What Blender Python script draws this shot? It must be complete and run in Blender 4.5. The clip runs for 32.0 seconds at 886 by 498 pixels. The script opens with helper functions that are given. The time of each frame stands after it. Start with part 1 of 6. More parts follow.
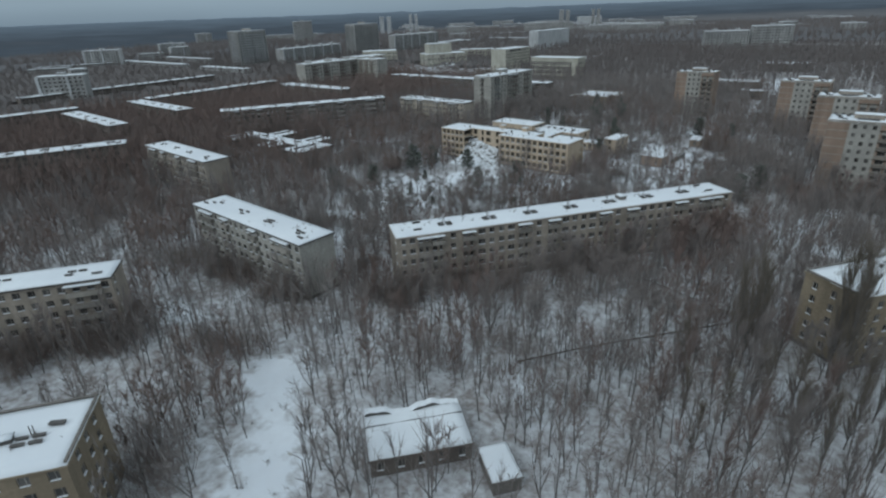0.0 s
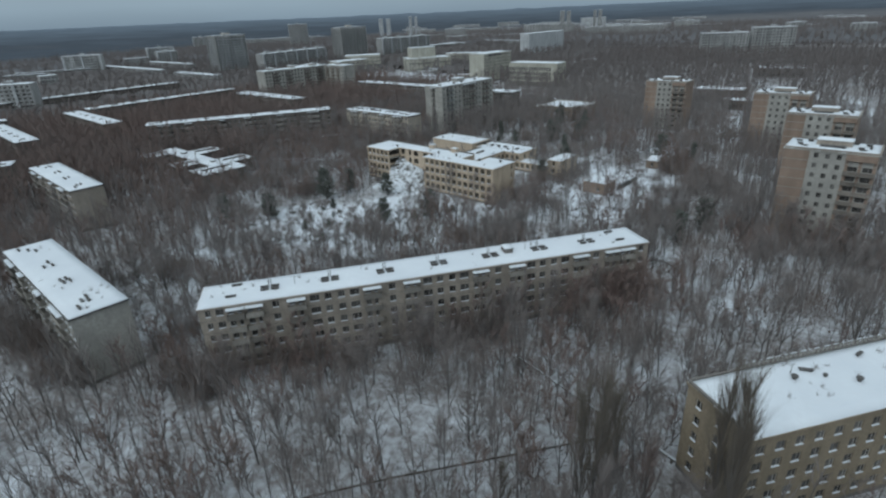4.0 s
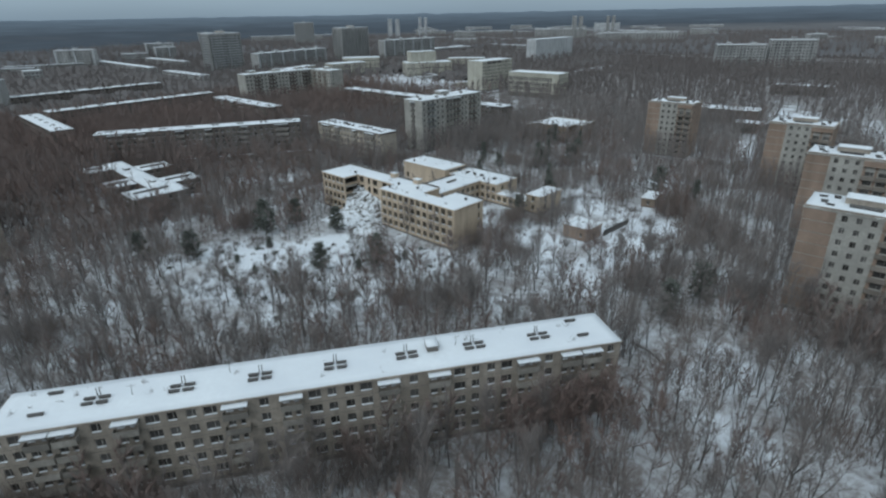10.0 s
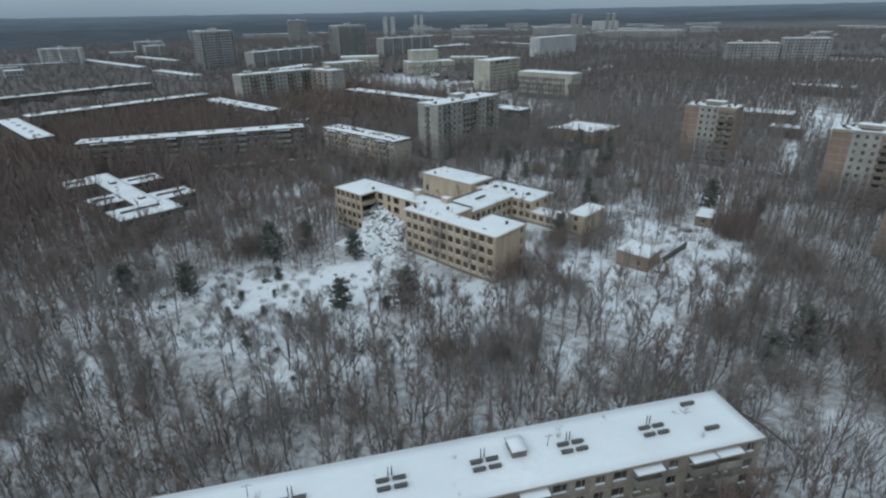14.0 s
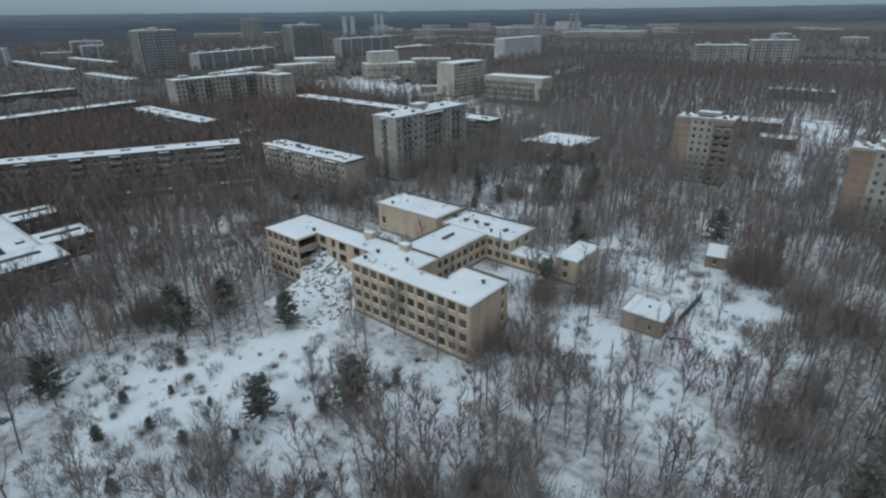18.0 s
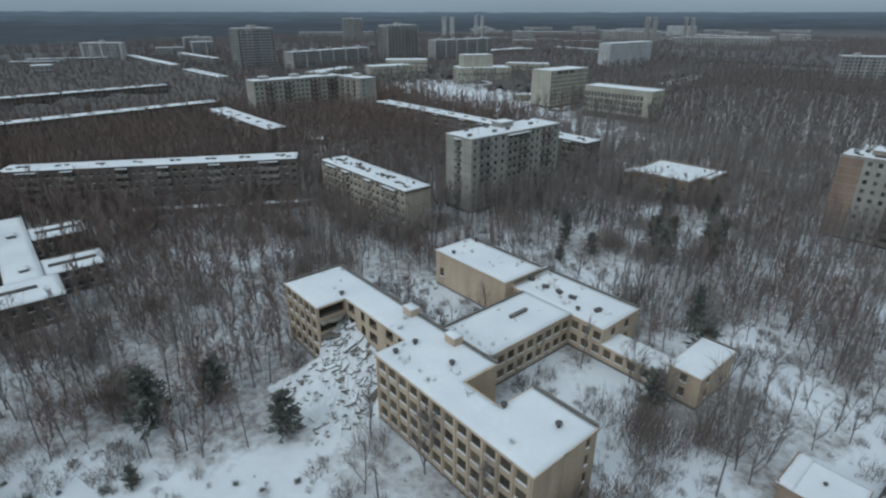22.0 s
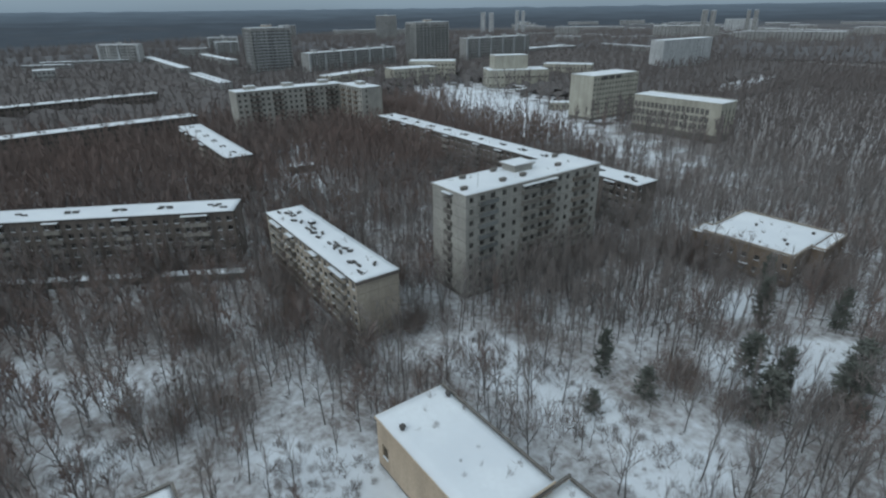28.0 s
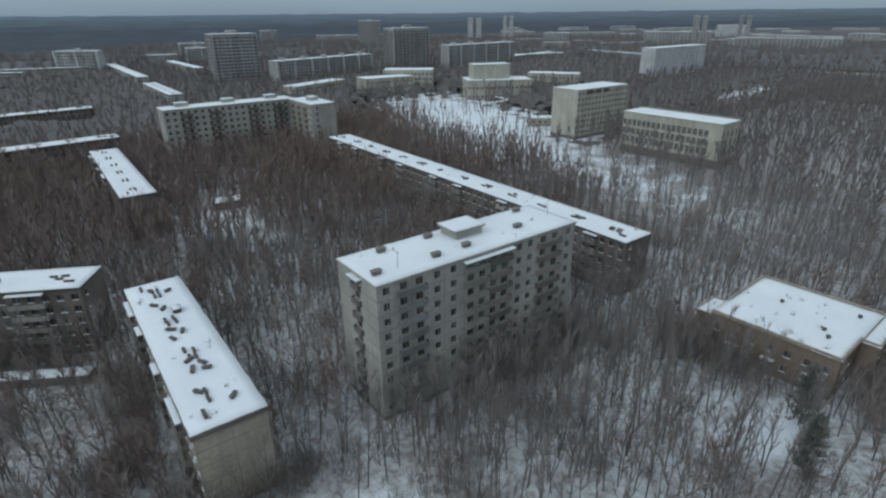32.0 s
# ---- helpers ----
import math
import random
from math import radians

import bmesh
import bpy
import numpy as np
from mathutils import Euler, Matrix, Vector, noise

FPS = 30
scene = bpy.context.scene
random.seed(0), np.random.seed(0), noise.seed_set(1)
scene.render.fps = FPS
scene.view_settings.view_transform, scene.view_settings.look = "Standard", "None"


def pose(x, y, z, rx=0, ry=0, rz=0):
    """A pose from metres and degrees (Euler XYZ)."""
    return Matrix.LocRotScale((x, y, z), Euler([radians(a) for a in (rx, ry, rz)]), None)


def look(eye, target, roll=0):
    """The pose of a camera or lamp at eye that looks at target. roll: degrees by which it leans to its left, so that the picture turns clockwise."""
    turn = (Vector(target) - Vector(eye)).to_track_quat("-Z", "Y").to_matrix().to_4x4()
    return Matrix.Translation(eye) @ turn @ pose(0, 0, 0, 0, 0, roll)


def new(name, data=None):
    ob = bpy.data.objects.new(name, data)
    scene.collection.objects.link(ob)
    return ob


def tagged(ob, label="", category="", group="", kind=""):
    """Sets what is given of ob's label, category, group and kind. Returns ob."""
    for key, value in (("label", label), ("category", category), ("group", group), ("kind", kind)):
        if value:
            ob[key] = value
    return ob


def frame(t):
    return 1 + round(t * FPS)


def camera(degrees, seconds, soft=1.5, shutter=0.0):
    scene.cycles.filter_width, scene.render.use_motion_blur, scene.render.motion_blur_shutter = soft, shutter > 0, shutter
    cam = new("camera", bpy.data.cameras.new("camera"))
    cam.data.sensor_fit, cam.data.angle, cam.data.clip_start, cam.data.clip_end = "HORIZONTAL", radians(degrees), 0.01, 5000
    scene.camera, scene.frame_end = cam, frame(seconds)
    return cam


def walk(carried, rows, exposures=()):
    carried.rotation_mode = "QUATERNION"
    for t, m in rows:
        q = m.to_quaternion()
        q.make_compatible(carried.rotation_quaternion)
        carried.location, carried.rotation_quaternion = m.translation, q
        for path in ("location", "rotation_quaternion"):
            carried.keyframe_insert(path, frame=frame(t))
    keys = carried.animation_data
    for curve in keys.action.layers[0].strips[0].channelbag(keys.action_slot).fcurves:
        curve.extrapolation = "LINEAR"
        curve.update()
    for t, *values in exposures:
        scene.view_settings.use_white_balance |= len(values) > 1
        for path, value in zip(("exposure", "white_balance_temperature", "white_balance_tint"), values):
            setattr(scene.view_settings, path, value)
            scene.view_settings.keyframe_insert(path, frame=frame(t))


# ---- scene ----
cam = camera(78.6, 32.0, soft=2.3)
METRES, EYE, TILT, LEAN, TURN = 321.0, 65.0, -1.4, 0.0, 42.1
ROWS = [
    (0.0, 0.0, 0.0, 0.0, -0.84, -22.11, 2.08),
    (0.5, 0.0156, 0.0124, -0.0001, -0.71, -22.11, 2.17),
    (1.0, 0.0309, 0.0244, 0.0006, -0.48, -22.03, 2.25),
    (1.5, 0.0462, 0.0366, 0.0007, -0.27, -22.0, 2.29),
    (2.0, 0.0609, 0.0487, 0.0016, -0.02, -21.92, 2.32),
    (2.5, 0.076, 0.0611, 0.0018, 0.07, -21.94, 2.31),
    (3.0, 0.0913, 0.0735, 0.0024, 0.16, -21.89, 2.37),
    (3.5, 0.1064, 0.0862, 0.0027, 0.18, -21.92, 2.37),
    (5.5, 0.1664, 0.1373, 0.0058, 1.85, -21.86, 2.26),
    (6.0, 0.1798, 0.1501, 0.0074, 1.87, -21.81, 2.23),
    (6.5, 0.1904, 0.1621, 0.0085, 1.58, -21.82, 2.17),
    (7.0, 0.1969, 0.1728, 0.0101, 1.19, -21.75, 2.01),
    (7.5, 0.1997, 0.182, 0.0111, 1.02, -21.78, 1.79),
    (8.0, 0.1993, 0.1892, 0.0123, 1.22, -21.72, 1.56),
    (8.5, 0.1955, 0.1946, 0.0132, 1.41, -21.73, 1.32),
    (9.0, 0.1898, 0.1988, 0.0137, 1.72, -21.71, 1.14),
    (9.5, 0.1834, 0.2019, 0.0137, 1.95, -21.8, 1.04),
    (10.0, 0.176, 0.2057, 0.0141, 2.02, -21.87, 0.97),
    (10.5, 0.1684, 0.2106, 0.0142, 1.72, -21.98, 0.93),
    (11.0, 0.1612, 0.2172, 0.0141, 1.39, -22.03, 0.97),
    (11.5, 0.1547, 0.2255, 0.014, 1.26, -22.13, 0.97),
    (12.0, 0.1488, 0.2353, 0.0139, 1.2, -22.13, 0.97),
    (12.5, 0.1438, 0.2461, 0.0138, 1.11, -22.15, 0.96),
    (13.0, 0.1394, 0.2578, 0.014, 1.1, -22.11, 0.97),
    (13.5, 0.1368, 0.2705, 0.0137, 1.12, -22.1, 0.96),
    (14.0, 0.1351, 0.284, 0.0138, 1.23, -22.05, 0.95),
    (14.5, 0.1346, 0.2978, 0.0137, 0.94, -22.06, 0.94),
    (16.5, 0.1365, 0.3557, 0.0143, 0.81, -22.2, 0.79),
    (17.0, 0.1373, 0.3711, 0.0146, 0.16, -22.15, 0.71),
    (17.5, 0.138, 0.3865, 0.0143, -1.19, -22.14, 0.66),
    (18.0, 0.1391, 0.4021, 0.0146, -2.47, -22.1, 0.71),
    (18.5, 0.1405, 0.4178, 0.0145, -3.18, -22.11, 0.66),
    (19.0, 0.1415, 0.4337, 0.0149, -1.83, -22.02, 0.51),
    (19.5, 0.1439, 0.4495, 0.0151, -0.27, -22.03, 0.34),
    (20.0, 0.1458, 0.4654, 0.0158, 1.26, -21.96, 0.2),
    (20.5, 0.1481, 0.4813, 0.0163, 2.77, -21.96, 0.09),
    (21.0, 0.1498, 0.4975, 0.017, 4.29, -21.95, -0.03),
    (21.5, 0.1514, 0.5135, 0.0174, 5.89, -21.98, -0.11),
    (22.0, 0.1521, 0.5302, 0.0175, 7.49, -21.95, -0.23),
    (22.5, 0.1529, 0.5467, 0.0176, 9.1, -22.02, -0.3),
    (23.0, 0.1535, 0.5638, 0.0177, 10.86, -22.13, -0.31),
    (23.5, 0.1544, 0.5812, 0.0179, 11.58, -22.34, -0.21),
    (24.0, 0.1549, 0.5987, 0.0182, 11.67, -22.4, -0.1),
    (24.5, 0.1558, 0.6167, 0.0182, 11.61, -22.44, -0.01),
    (25.0, 0.157, 0.6346, 0.0187, 11.52, -22.42, 0.1),
    (25.5, 0.1586, 0.6525, 0.0188, 12.15, -22.41, 0.14),
    (27.5, 0.167, 0.7219, 0.0224, 12.5, -22.42, 0.35),
    (28.0, 0.169, 0.7397, 0.0232, 11.81, -22.33, 0.39),
    (28.5, 0.1713, 0.7576, 0.0236, 11.8, -22.26, 0.36),
    (29.0, 0.1735, 0.7748, 0.0244, 12.0, -22.14, 0.31),
    (29.5, 0.176, 0.7923, 0.0247, 11.83, -22.11, 0.31),
    (30.0, 0.1781, 0.8099, 0.0254, 11.6, -22.06, 0.35),
    (30.5, 0.1803, 0.8277, 0.0258, 11.29, -22.08, 0.33),
    (31.0, 0.1827, 0.8451, 0.0265, 11.17, -22.02, 0.34),
    (31.5, 0.1851, 0.8625, 0.027, 11.1, -22.01, 0.31),
    (32.0, 0.1874, 0.8797, 0.0277, 11.05, -21.9, 0.27),
]
walk(cam, [(t, pose(0, 0, EYE, TILT, LEAN, TURN) @ pose(METRES * x, METRES * y, METRES * z, 90 + pitch, roll, yaw)) for t, x, y, z, yaw, pitch, roll in ROWS],
     exposures=((0.0, -0.10), (3.0, -0.04), (7.0, 0.04), (12.0, 0.06), (15.0, 0.0), (18.0, -0.08), (20.0, -0.12), (25.0, -0.11), (29.0, -0.06), (32.0, -0.02)))

# ---- world, sun, light ----
world = bpy.data.worlds.new("overcast_sky")
scene.world = world
world.use_nodes = True
wn, wl = world.node_tree.nodes, world.node_tree.links
wn.clear()
w_out = wn.new("ShaderNodeOutputWorld")
w_bg = wn.new("ShaderNodeBackground")
w_sky = wn.new("ShaderNodeTexSky")
w_sky.sky_type, w_sky.sun_disc = "NISHITA", False
w_sky.sun_elevation, w_sky.sun_rotation = radians(39), radians(183)
w_sky.dust_density, w_sky.air_density = 1.0, 1.5
w_tc = wn.new("ShaderNodeTexCoord")
w_sep = wn.new("ShaderNodeSeparateXYZ")
w_ramp = wn.new("ShaderNodeValToRGB")
SKY = ((0.0, (0.185, 0.262, 0.335)), (0.03, (0.25, 0.345, 0.425)), (0.12, (0.32, 0.40, 0.465)), (0.45, (0.46, 0.552, 0.615)), (1.0, (0.745, 0.885, 0.965)))
for k, (p, c) in enumerate(SKY):
    el = w_ramp.color_ramp.elements[k] if k < 2 else w_ramp.color_ramp.elements.new(p)
    el.position, el.color = p, (*c, 1)
w_noise = wn.new("ShaderNodeTexNoise")
w_noise.inputs["Scale"].default_value, w_noise.inputs["Detail"].default_value = 3.0, 5.0
w_map = wn.new("ShaderNodeMapping")
w_map.inputs["Scale"].default_value = (1, 1, 6)
w_mul = wn.new("ShaderNodeMapRange")
w_mul.inputs["To Min"].default_value, w_mul.inputs["To Max"].default_value = 0.86, 1.14
w_vm = wn.new("ShaderNodeVectorMath")
w_vm.operation = "SCALE"
w_mix = wn.new("ShaderNodeMix")
w_mix.data_type = "RGBA"
w_mix.inputs["Factor"].default_value = 0.004
wl.new(w_tc.outputs["Generated"], w_sep.inputs[0])
wl.new(w_sep.outputs["Z"], w_ramp.inputs[0])
wl.new(w_tc.outputs["Generated"], w_map.inputs[0])
wl.new(w_map.outputs[0], w_noise.inputs["Vector"])
wl.new(w_noise.outputs["Fac"], w_mul.inputs["Value"])
wl.new(w_ramp.outputs[0], w_vm.inputs[0])
wl.new(w_mul.outputs[0], w_vm.inputs["Scale"])
wl.new(w_vm.outputs[0], w_mix.inputs["A"])
wl.new(w_sky.outputs[0], w_mix.inputs["B"])
wl.new(w_mix.outputs["Result"], w_bg.inputs["Color"])
w_bg.inputs["Strength"].default_value = 1.0
wl.new(w_bg.outputs[0], w_out.inputs["Surface"])

sun = new("sun", bpy.data.lights.new("sun", "SUN"))
sun.data.energy, sun.data.angle, sun.data.color = 1.05, radians(40), (0.885, 0.965, 1.0)
sun.matrix_world = look((0, 0, 300), (-20, 370, 0))
scene.view_settings.exposure = 0.0


# ---- materials ----
def material(name, base, other, rough=0.85, big=0.12, small=2.5, bump=0.25, metal=0.0, vary=0.0, third=None, dist=0.05, spec=0.3, lo=0.35, hi=0.65, streak=0.0):
    """Two colours mixed by noise at two scales, with fine relief; vary: how far single objects differ in lightness."""
    m = bpy.data.materials.new(name)
    m.use_nodes = True
    n, l = m.node_tree.nodes, m.node_tree.links
    b = n["Principled BSDF"]
    tc = n.new("ShaderNodeTexCoord")
    geo = n.new("ShaderNodeNewGeometry")
    n1, n2 = n.new("ShaderNodeTexNoise"), n.new("ShaderNodeTexNoise")
    for q, s, d in ((n1, big, 4.0), (n2, small, 6.0)):
        q.inputs["Scale"].default_value, q.inputs["Detail"].default_value = s, d
        l.new(geo.outputs["Position"], q.inputs["Vector"])
    r1, r2 = n.new("ShaderNodeMapRange"), n.new("ShaderNodeMapRange")
    for r, q in ((r1, n1), (r2, n2)):
        r.inputs["From Min"].default_value, r.inputs["From Max"].default_value = lo, hi
        l.new(q.outputs["Fac"], r.inputs["Value"])
    mix = n.new("ShaderNodeMix")
    mix.data_type = "RGBA"
    mix.inputs["A"].default_value, mix.inputs["B"].default_value = (*base, 1), (*other, 1)
    l.new(r1.outputs[0], mix.inputs["Factor"])
    top = mix
    mx2 = n.new("ShaderNodeMix")
    mx2.data_type = "RGBA"
    third = third or tuple(0.7 * (a + c) / 2 for a, c in zip(base, other))
    mx2.inputs["B"].default_value = (*third, 1)
    sc = n.new("ShaderNodeMath")
    sc.operation = "MULTIPLY"
    sc.inputs[1].default_value = 0.55
    l.new(r2.outputs[0], sc.inputs[0])
    l.new(sc.outputs[0], mx2.inputs["Factor"])
    l.new(top.outputs["Result"], mx2.inputs["A"])
    col = mx2.outputs["Result"]
    if streak:
        mp, n3, r3, v3 = n.new("ShaderNodeMapping"), n.new("ShaderNodeTexNoise"), n.new("ShaderNodeMapRange"), n.new("ShaderNodeVectorMath")
        mp.inputs["Scale"].default_value = (0.4, 0.4, 0.05)
        n3.inputs["Scale"].default_value, n3.inputs["Detail"].default_value = 1.0, 4.0
        r3.inputs["From Min"].default_value, r3.inputs["From Max"].default_value = 0.35, 0.68
        r3.inputs["To Min"].default_value, r3.inputs["To Max"].default_value = 1 + 0.3 * streak, 1 - streak
        v3.operation = "SCALE"
        l.new(geo.outputs["Position"], mp.inputs[0])
        l.new(mp.outputs[0], n3.inputs["Vector"])
        l.new(n3.outputs["Fac"], r3.inputs["Value"])
        l.new(col, v3.inputs[0])
        l.new(r3.outputs[0], v3.inputs["Scale"])
        col = v3.outputs[0]
    if vary:
        oi = n.new("ShaderNodeObjectInfo")
        mr = n.new("ShaderNodeMapRange")
        mr.inputs["To Min"].default_value, mr.inputs["To Max"].default_value = 1 - vary, 1 + vary
        vm = n.new("ShaderNodeVectorMath")
        vm.operation = "SCALE"
        l.new(oi.outputs["Random"], mr.inputs["Value"])
        l.new(col, vm.inputs[0])
        l.new(mr.outputs[0], vm.inputs["Scale"])
        col = vm.outputs[0]
    l.new(col, b.inputs["Base Color"])
    b.inputs["Roughness"].default_value, b.inputs["Metallic"].default_value = rough, metal
    b.inputs["Specular IOR Level"].default_value = spec
    if bump:
        bp = n.new("ShaderNodeBump")
        bp.inputs["Strength"].default_value, bp.inputs["Distance"].default_value = bump, dist
        l.new(n2.outputs["Fac"], bp.inputs["Height"])
        l.new(bp.outputs[0], b.inputs["Normal"])
    return m


M_SNOW = material("snow", (0.70, 0.74, 0.775), (0.61, 0.65, 0.695), 0.75, 0.10, 1.2, 0.35, third=(0.63, 0.66, 0.695), dist=0.12)
M_GROUND = material("snowy_forest_floor", (0.70, 0.74, 0.785), (0.60, 0.64, 0.69), 0.9, 0.05, 0.5, 0.5, third=(0.60, 0.63, 0.67), dist=0.3)
gn, gl = M_GROUND.node_tree.nodes, M_GROUND.node_tree.links
g_at = gn.new("ShaderNodeAttribute")
g_at.attribute_name = "snow_cover"
g_n1, g_n2 = gn.new("ShaderNodeTexNoise"), gn.new("ShaderNodeTexNoise")
g_pos = gn.new("ShaderNodeNewGeometry")
for q, s in ((g_n1, 0.07), (g_n2, 0.55)):
    q.inputs["Scale"].default_value, q.inputs["Detail"].default_value = s, 5.0
    gl.new(g_pos.outputs["Position"], q.inputs["Vector"])
g_add, g_add2 = gn.new("ShaderNodeMath"), gn.new("ShaderNodeMath")
g_add.operation = g_add2.operation = "ADD"
g_rng = gn.new("ShaderNodeMapRange")
g_rng.inputs["From Min"].default_value, g_rng.inputs["From Max"].default_value = 0.98, 1.55
g_mix = gn.new("ShaderNodeMix")
g_mix.data_type = "RGBA"
g_lit = gn.new("ShaderNodeMix")
g_lit.data_type = "RGBA"
g_lit.inputs["A"].default_value, g_lit.inputs["B"].default_value = (0.225, 0.205, 0.199, 1), (0.285, 0.275, 0.274, 1)
g_n3 = gn.new("ShaderNodeTexNoise")
g_n3.inputs["Scale"].default_value, g_n3.inputs["Detail"].default_value = 1.1, 4.0
gl.new(g_pos.outputs["Position"], g_n3.inputs["Vector"])
g_r3 = gn.new("ShaderNodeMapRange")
g_r3.inputs["From Min"].default_value, g_r3.inputs["From Max"].default_value = 0.38, 0.62
gl.new(g_n3.outputs["Fac"], g_r3.inputs["Value"])
gl.new(g_r3.outputs[0], g_lit.inputs["Factor"])
gl.new(g_lit.outputs["Result"], g_mix.inputs["A"])
g_bs = gn["Principled BSDF"]
gl.new(g_n1.outputs["Fac"], g_add.inputs[0])
gl.new(g_n2.outputs["Fac"], g_add.inputs[1])
gl.new(g_add.outputs[0], g_add2.inputs[0])
gl.new(g_at.outputs["Fac"], g_add2.inputs[1])
gl.new(g_add2.outputs[0], g_rng.inputs["Value"])
gl.new(g_rng.outputs[0], g_mix.inputs["Factor"])
gl.new(g_bs.inputs["Base Color"].links[0].from_socket, g_mix.inputs["B"])
gl.new(g_mix.outputs["Result"], g_bs.inputs["Base Color"])
M_PANEL = material("grey_concrete_panel", (0.40, 0.352, 0.302), (0.285, 0.25, 0.213), 0.9, 0.15, 1.5, 0.3, streak=0.2)
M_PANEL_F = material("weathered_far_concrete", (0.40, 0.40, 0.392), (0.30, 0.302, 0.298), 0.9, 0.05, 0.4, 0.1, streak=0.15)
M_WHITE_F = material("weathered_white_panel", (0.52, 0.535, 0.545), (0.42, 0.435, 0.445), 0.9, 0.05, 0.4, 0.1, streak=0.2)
M_PANEL_L = material("pale_concrete_panel", (0.425, 0.413, 0.38), (0.325, 0.315, 0.29), 0.9, 0.15, 1.5, 0.3, streak=0.13)
M_BROWN = material("dark_brown_panel", (0.185, 0.158, 0.142), (0.14, 0.12, 0.108), 0.9, 0.15, 1.5, 0.3, streak=0.13)
M_BEIGE = material("warm_beige_panel", (0.475, 0.42, 0.35), (0.375, 0.33, 0.275), 0.9, 0.15, 1.5, 0.3, streak=0.16)
M_CREAM = material("cream_stone_facing", (0.475, 0.46, 0.395), (0.385, 0.37, 0.315), 0.9, 0.15, 1.5, 0.2, streak=0.2)
M_OCHRE = material("ochre_brick_cladding", (0.575, 0.472, 0.365), (0.475, 0.382, 0.29), 0.85, 0.12, 2.0, 0.3, third=(0.42, 0.335, 0.25), streak=0.17)
M_OCHRE2 = material("dull_brown_brick", (0.305, 0.25, 0.18), (0.228, 0.186, 0.135), 0.85, 0.12, 2.0, 0.3, streak=0.18)
# opaque school panes; the shade of the rooms behind is in this colour
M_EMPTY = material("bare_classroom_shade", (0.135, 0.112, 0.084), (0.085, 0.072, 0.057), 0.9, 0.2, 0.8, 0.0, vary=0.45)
M_TAN = material("sun_bleached_wood_frame", (0.40, 0.34, 0.25), (0.30, 0.25, 0.18), 0.8, 0.3, 3.0, 0.2, vary=0.2)
M_BRICK = material("orange_brick_facing", (0.325, 0.238, 0.187), (0.26, 0.19, 0.149), 0.85, 0.2, 2.0, 0.3, third=(0.24, 0.185, 0.15), streak=0.18)
M_BRICK_D = material("sooty_brown_brick", (0.245, 0.192, 0.15), (0.185, 0.145, 0.115), 0.85, 0.2, 2.0, 0.3, streak=0.18)
M_LOGGIA = material("grimy_loggia_board", (0.235, 0.208, 0.182), (0.165, 0.146, 0.128), 0.85, 0.3, 2.0, 0.2, vary=0.3)
M_DARK = material("weathered_dark_felt", (0.085, 0.081, 0.079), (0.115, 0.11, 0.105), 0.85, 0.5, 3.0, 0.2)
M_PLINTH = material("stained_plinth_concrete", (0.14, 0.13, 0.12), (0.20, 0.185, 0.17), 0.9, 0.3, 2.0, 0.3)
M_GLASS = material("dark_window_glass", (0.072, 0.069, 0.066), (0.10, 0.097, 0.094), 0.18, 0.2, 0.5, 0.0, vary=0.6, spec=0.5)
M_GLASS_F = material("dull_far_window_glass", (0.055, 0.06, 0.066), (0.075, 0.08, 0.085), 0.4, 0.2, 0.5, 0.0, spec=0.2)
M_FRAME = material("flaking_white_frame", (0.36, 0.35, 0.33), (0.24, 0.22, 0.20), 0.7, 0.3, 3.0, 0.2, vary=0.35)
# dark tone puts the unlit depth of the open rooms into their walls
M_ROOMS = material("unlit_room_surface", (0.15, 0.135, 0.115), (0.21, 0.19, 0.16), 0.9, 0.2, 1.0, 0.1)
M_BALC = material("faded_balcony_board", (0.33, 0.31, 0.28), (0.215, 0.2, 0.18), 0.8, 0.3, 2.0, 0.2, vary=0.35)
M_TINT = material("bluish_grey_balcony_board", (0.245, 0.258, 0.258), (0.185, 0.185, 0.178), 0.8, 0.3, 2.0, 0.2, vary=0.25)
M_BARK = material("grey_brown_bark", (0.132, 0.124, 0.12), (0.178, 0.169, 0.163), 0.95, 0.4, 4.0, 0.4)
M_TWIG = material("bare_brown_twigs", (0.205, 0.182, 0.174), (0.235, 0.223, 0.219), 0.95, 0.015, 0.3, 0.0, third=(0.222, 0.182, 0.165))
M_TWIG_B = material("reddish_brown_twigs", (0.205, 0.155, 0.14), (0.212, 0.178, 0.167), 0.95, 0.015, 0.3, 0.0, third=(0.205, 0.145, 0.126))
M_TWIG_F = material("far_brown_twigs", (0.17, 0.15, 0.145), (0.19, 0.175, 0.172), 0.95, 0.012, 0.1, 0.0, third=(0.172, 0.147, 0.14))
M_TWIG_P = material("olive_brown_poplar_twigs", (0.165, 0.142, 0.118), (0.20, 0.176, 0.15), 0.95, 0.05, 0.5, 0.0)
M_TWIG_R = material("rusty_willow_twigs", (0.20, 0.163, 0.147), (0.188, 0.168, 0.158), 0.95, 0.03, 0.4, 0.0, third=(0.20, 0.148, 0.126))
M_NEEDLE = material("dark_pine_needles", (0.125, 0.136, 0.122), (0.17, 0.179, 0.16), 0.9, 0.3, 3.0, 0.3)
# far canopy colours are paled and greyed to include aerial haze
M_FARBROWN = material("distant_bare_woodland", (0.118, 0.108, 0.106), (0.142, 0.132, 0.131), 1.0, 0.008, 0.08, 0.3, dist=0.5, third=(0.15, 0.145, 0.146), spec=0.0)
M_FARWOOD = material("hazed_distant_forest", (0.118, 0.116, 0.122), (0.146, 0.145, 0.151), 1.0, 0.006, 0.05, 0.3, dist=2.0, third=(0.152, 0.152, 0.158), spec=0.0)
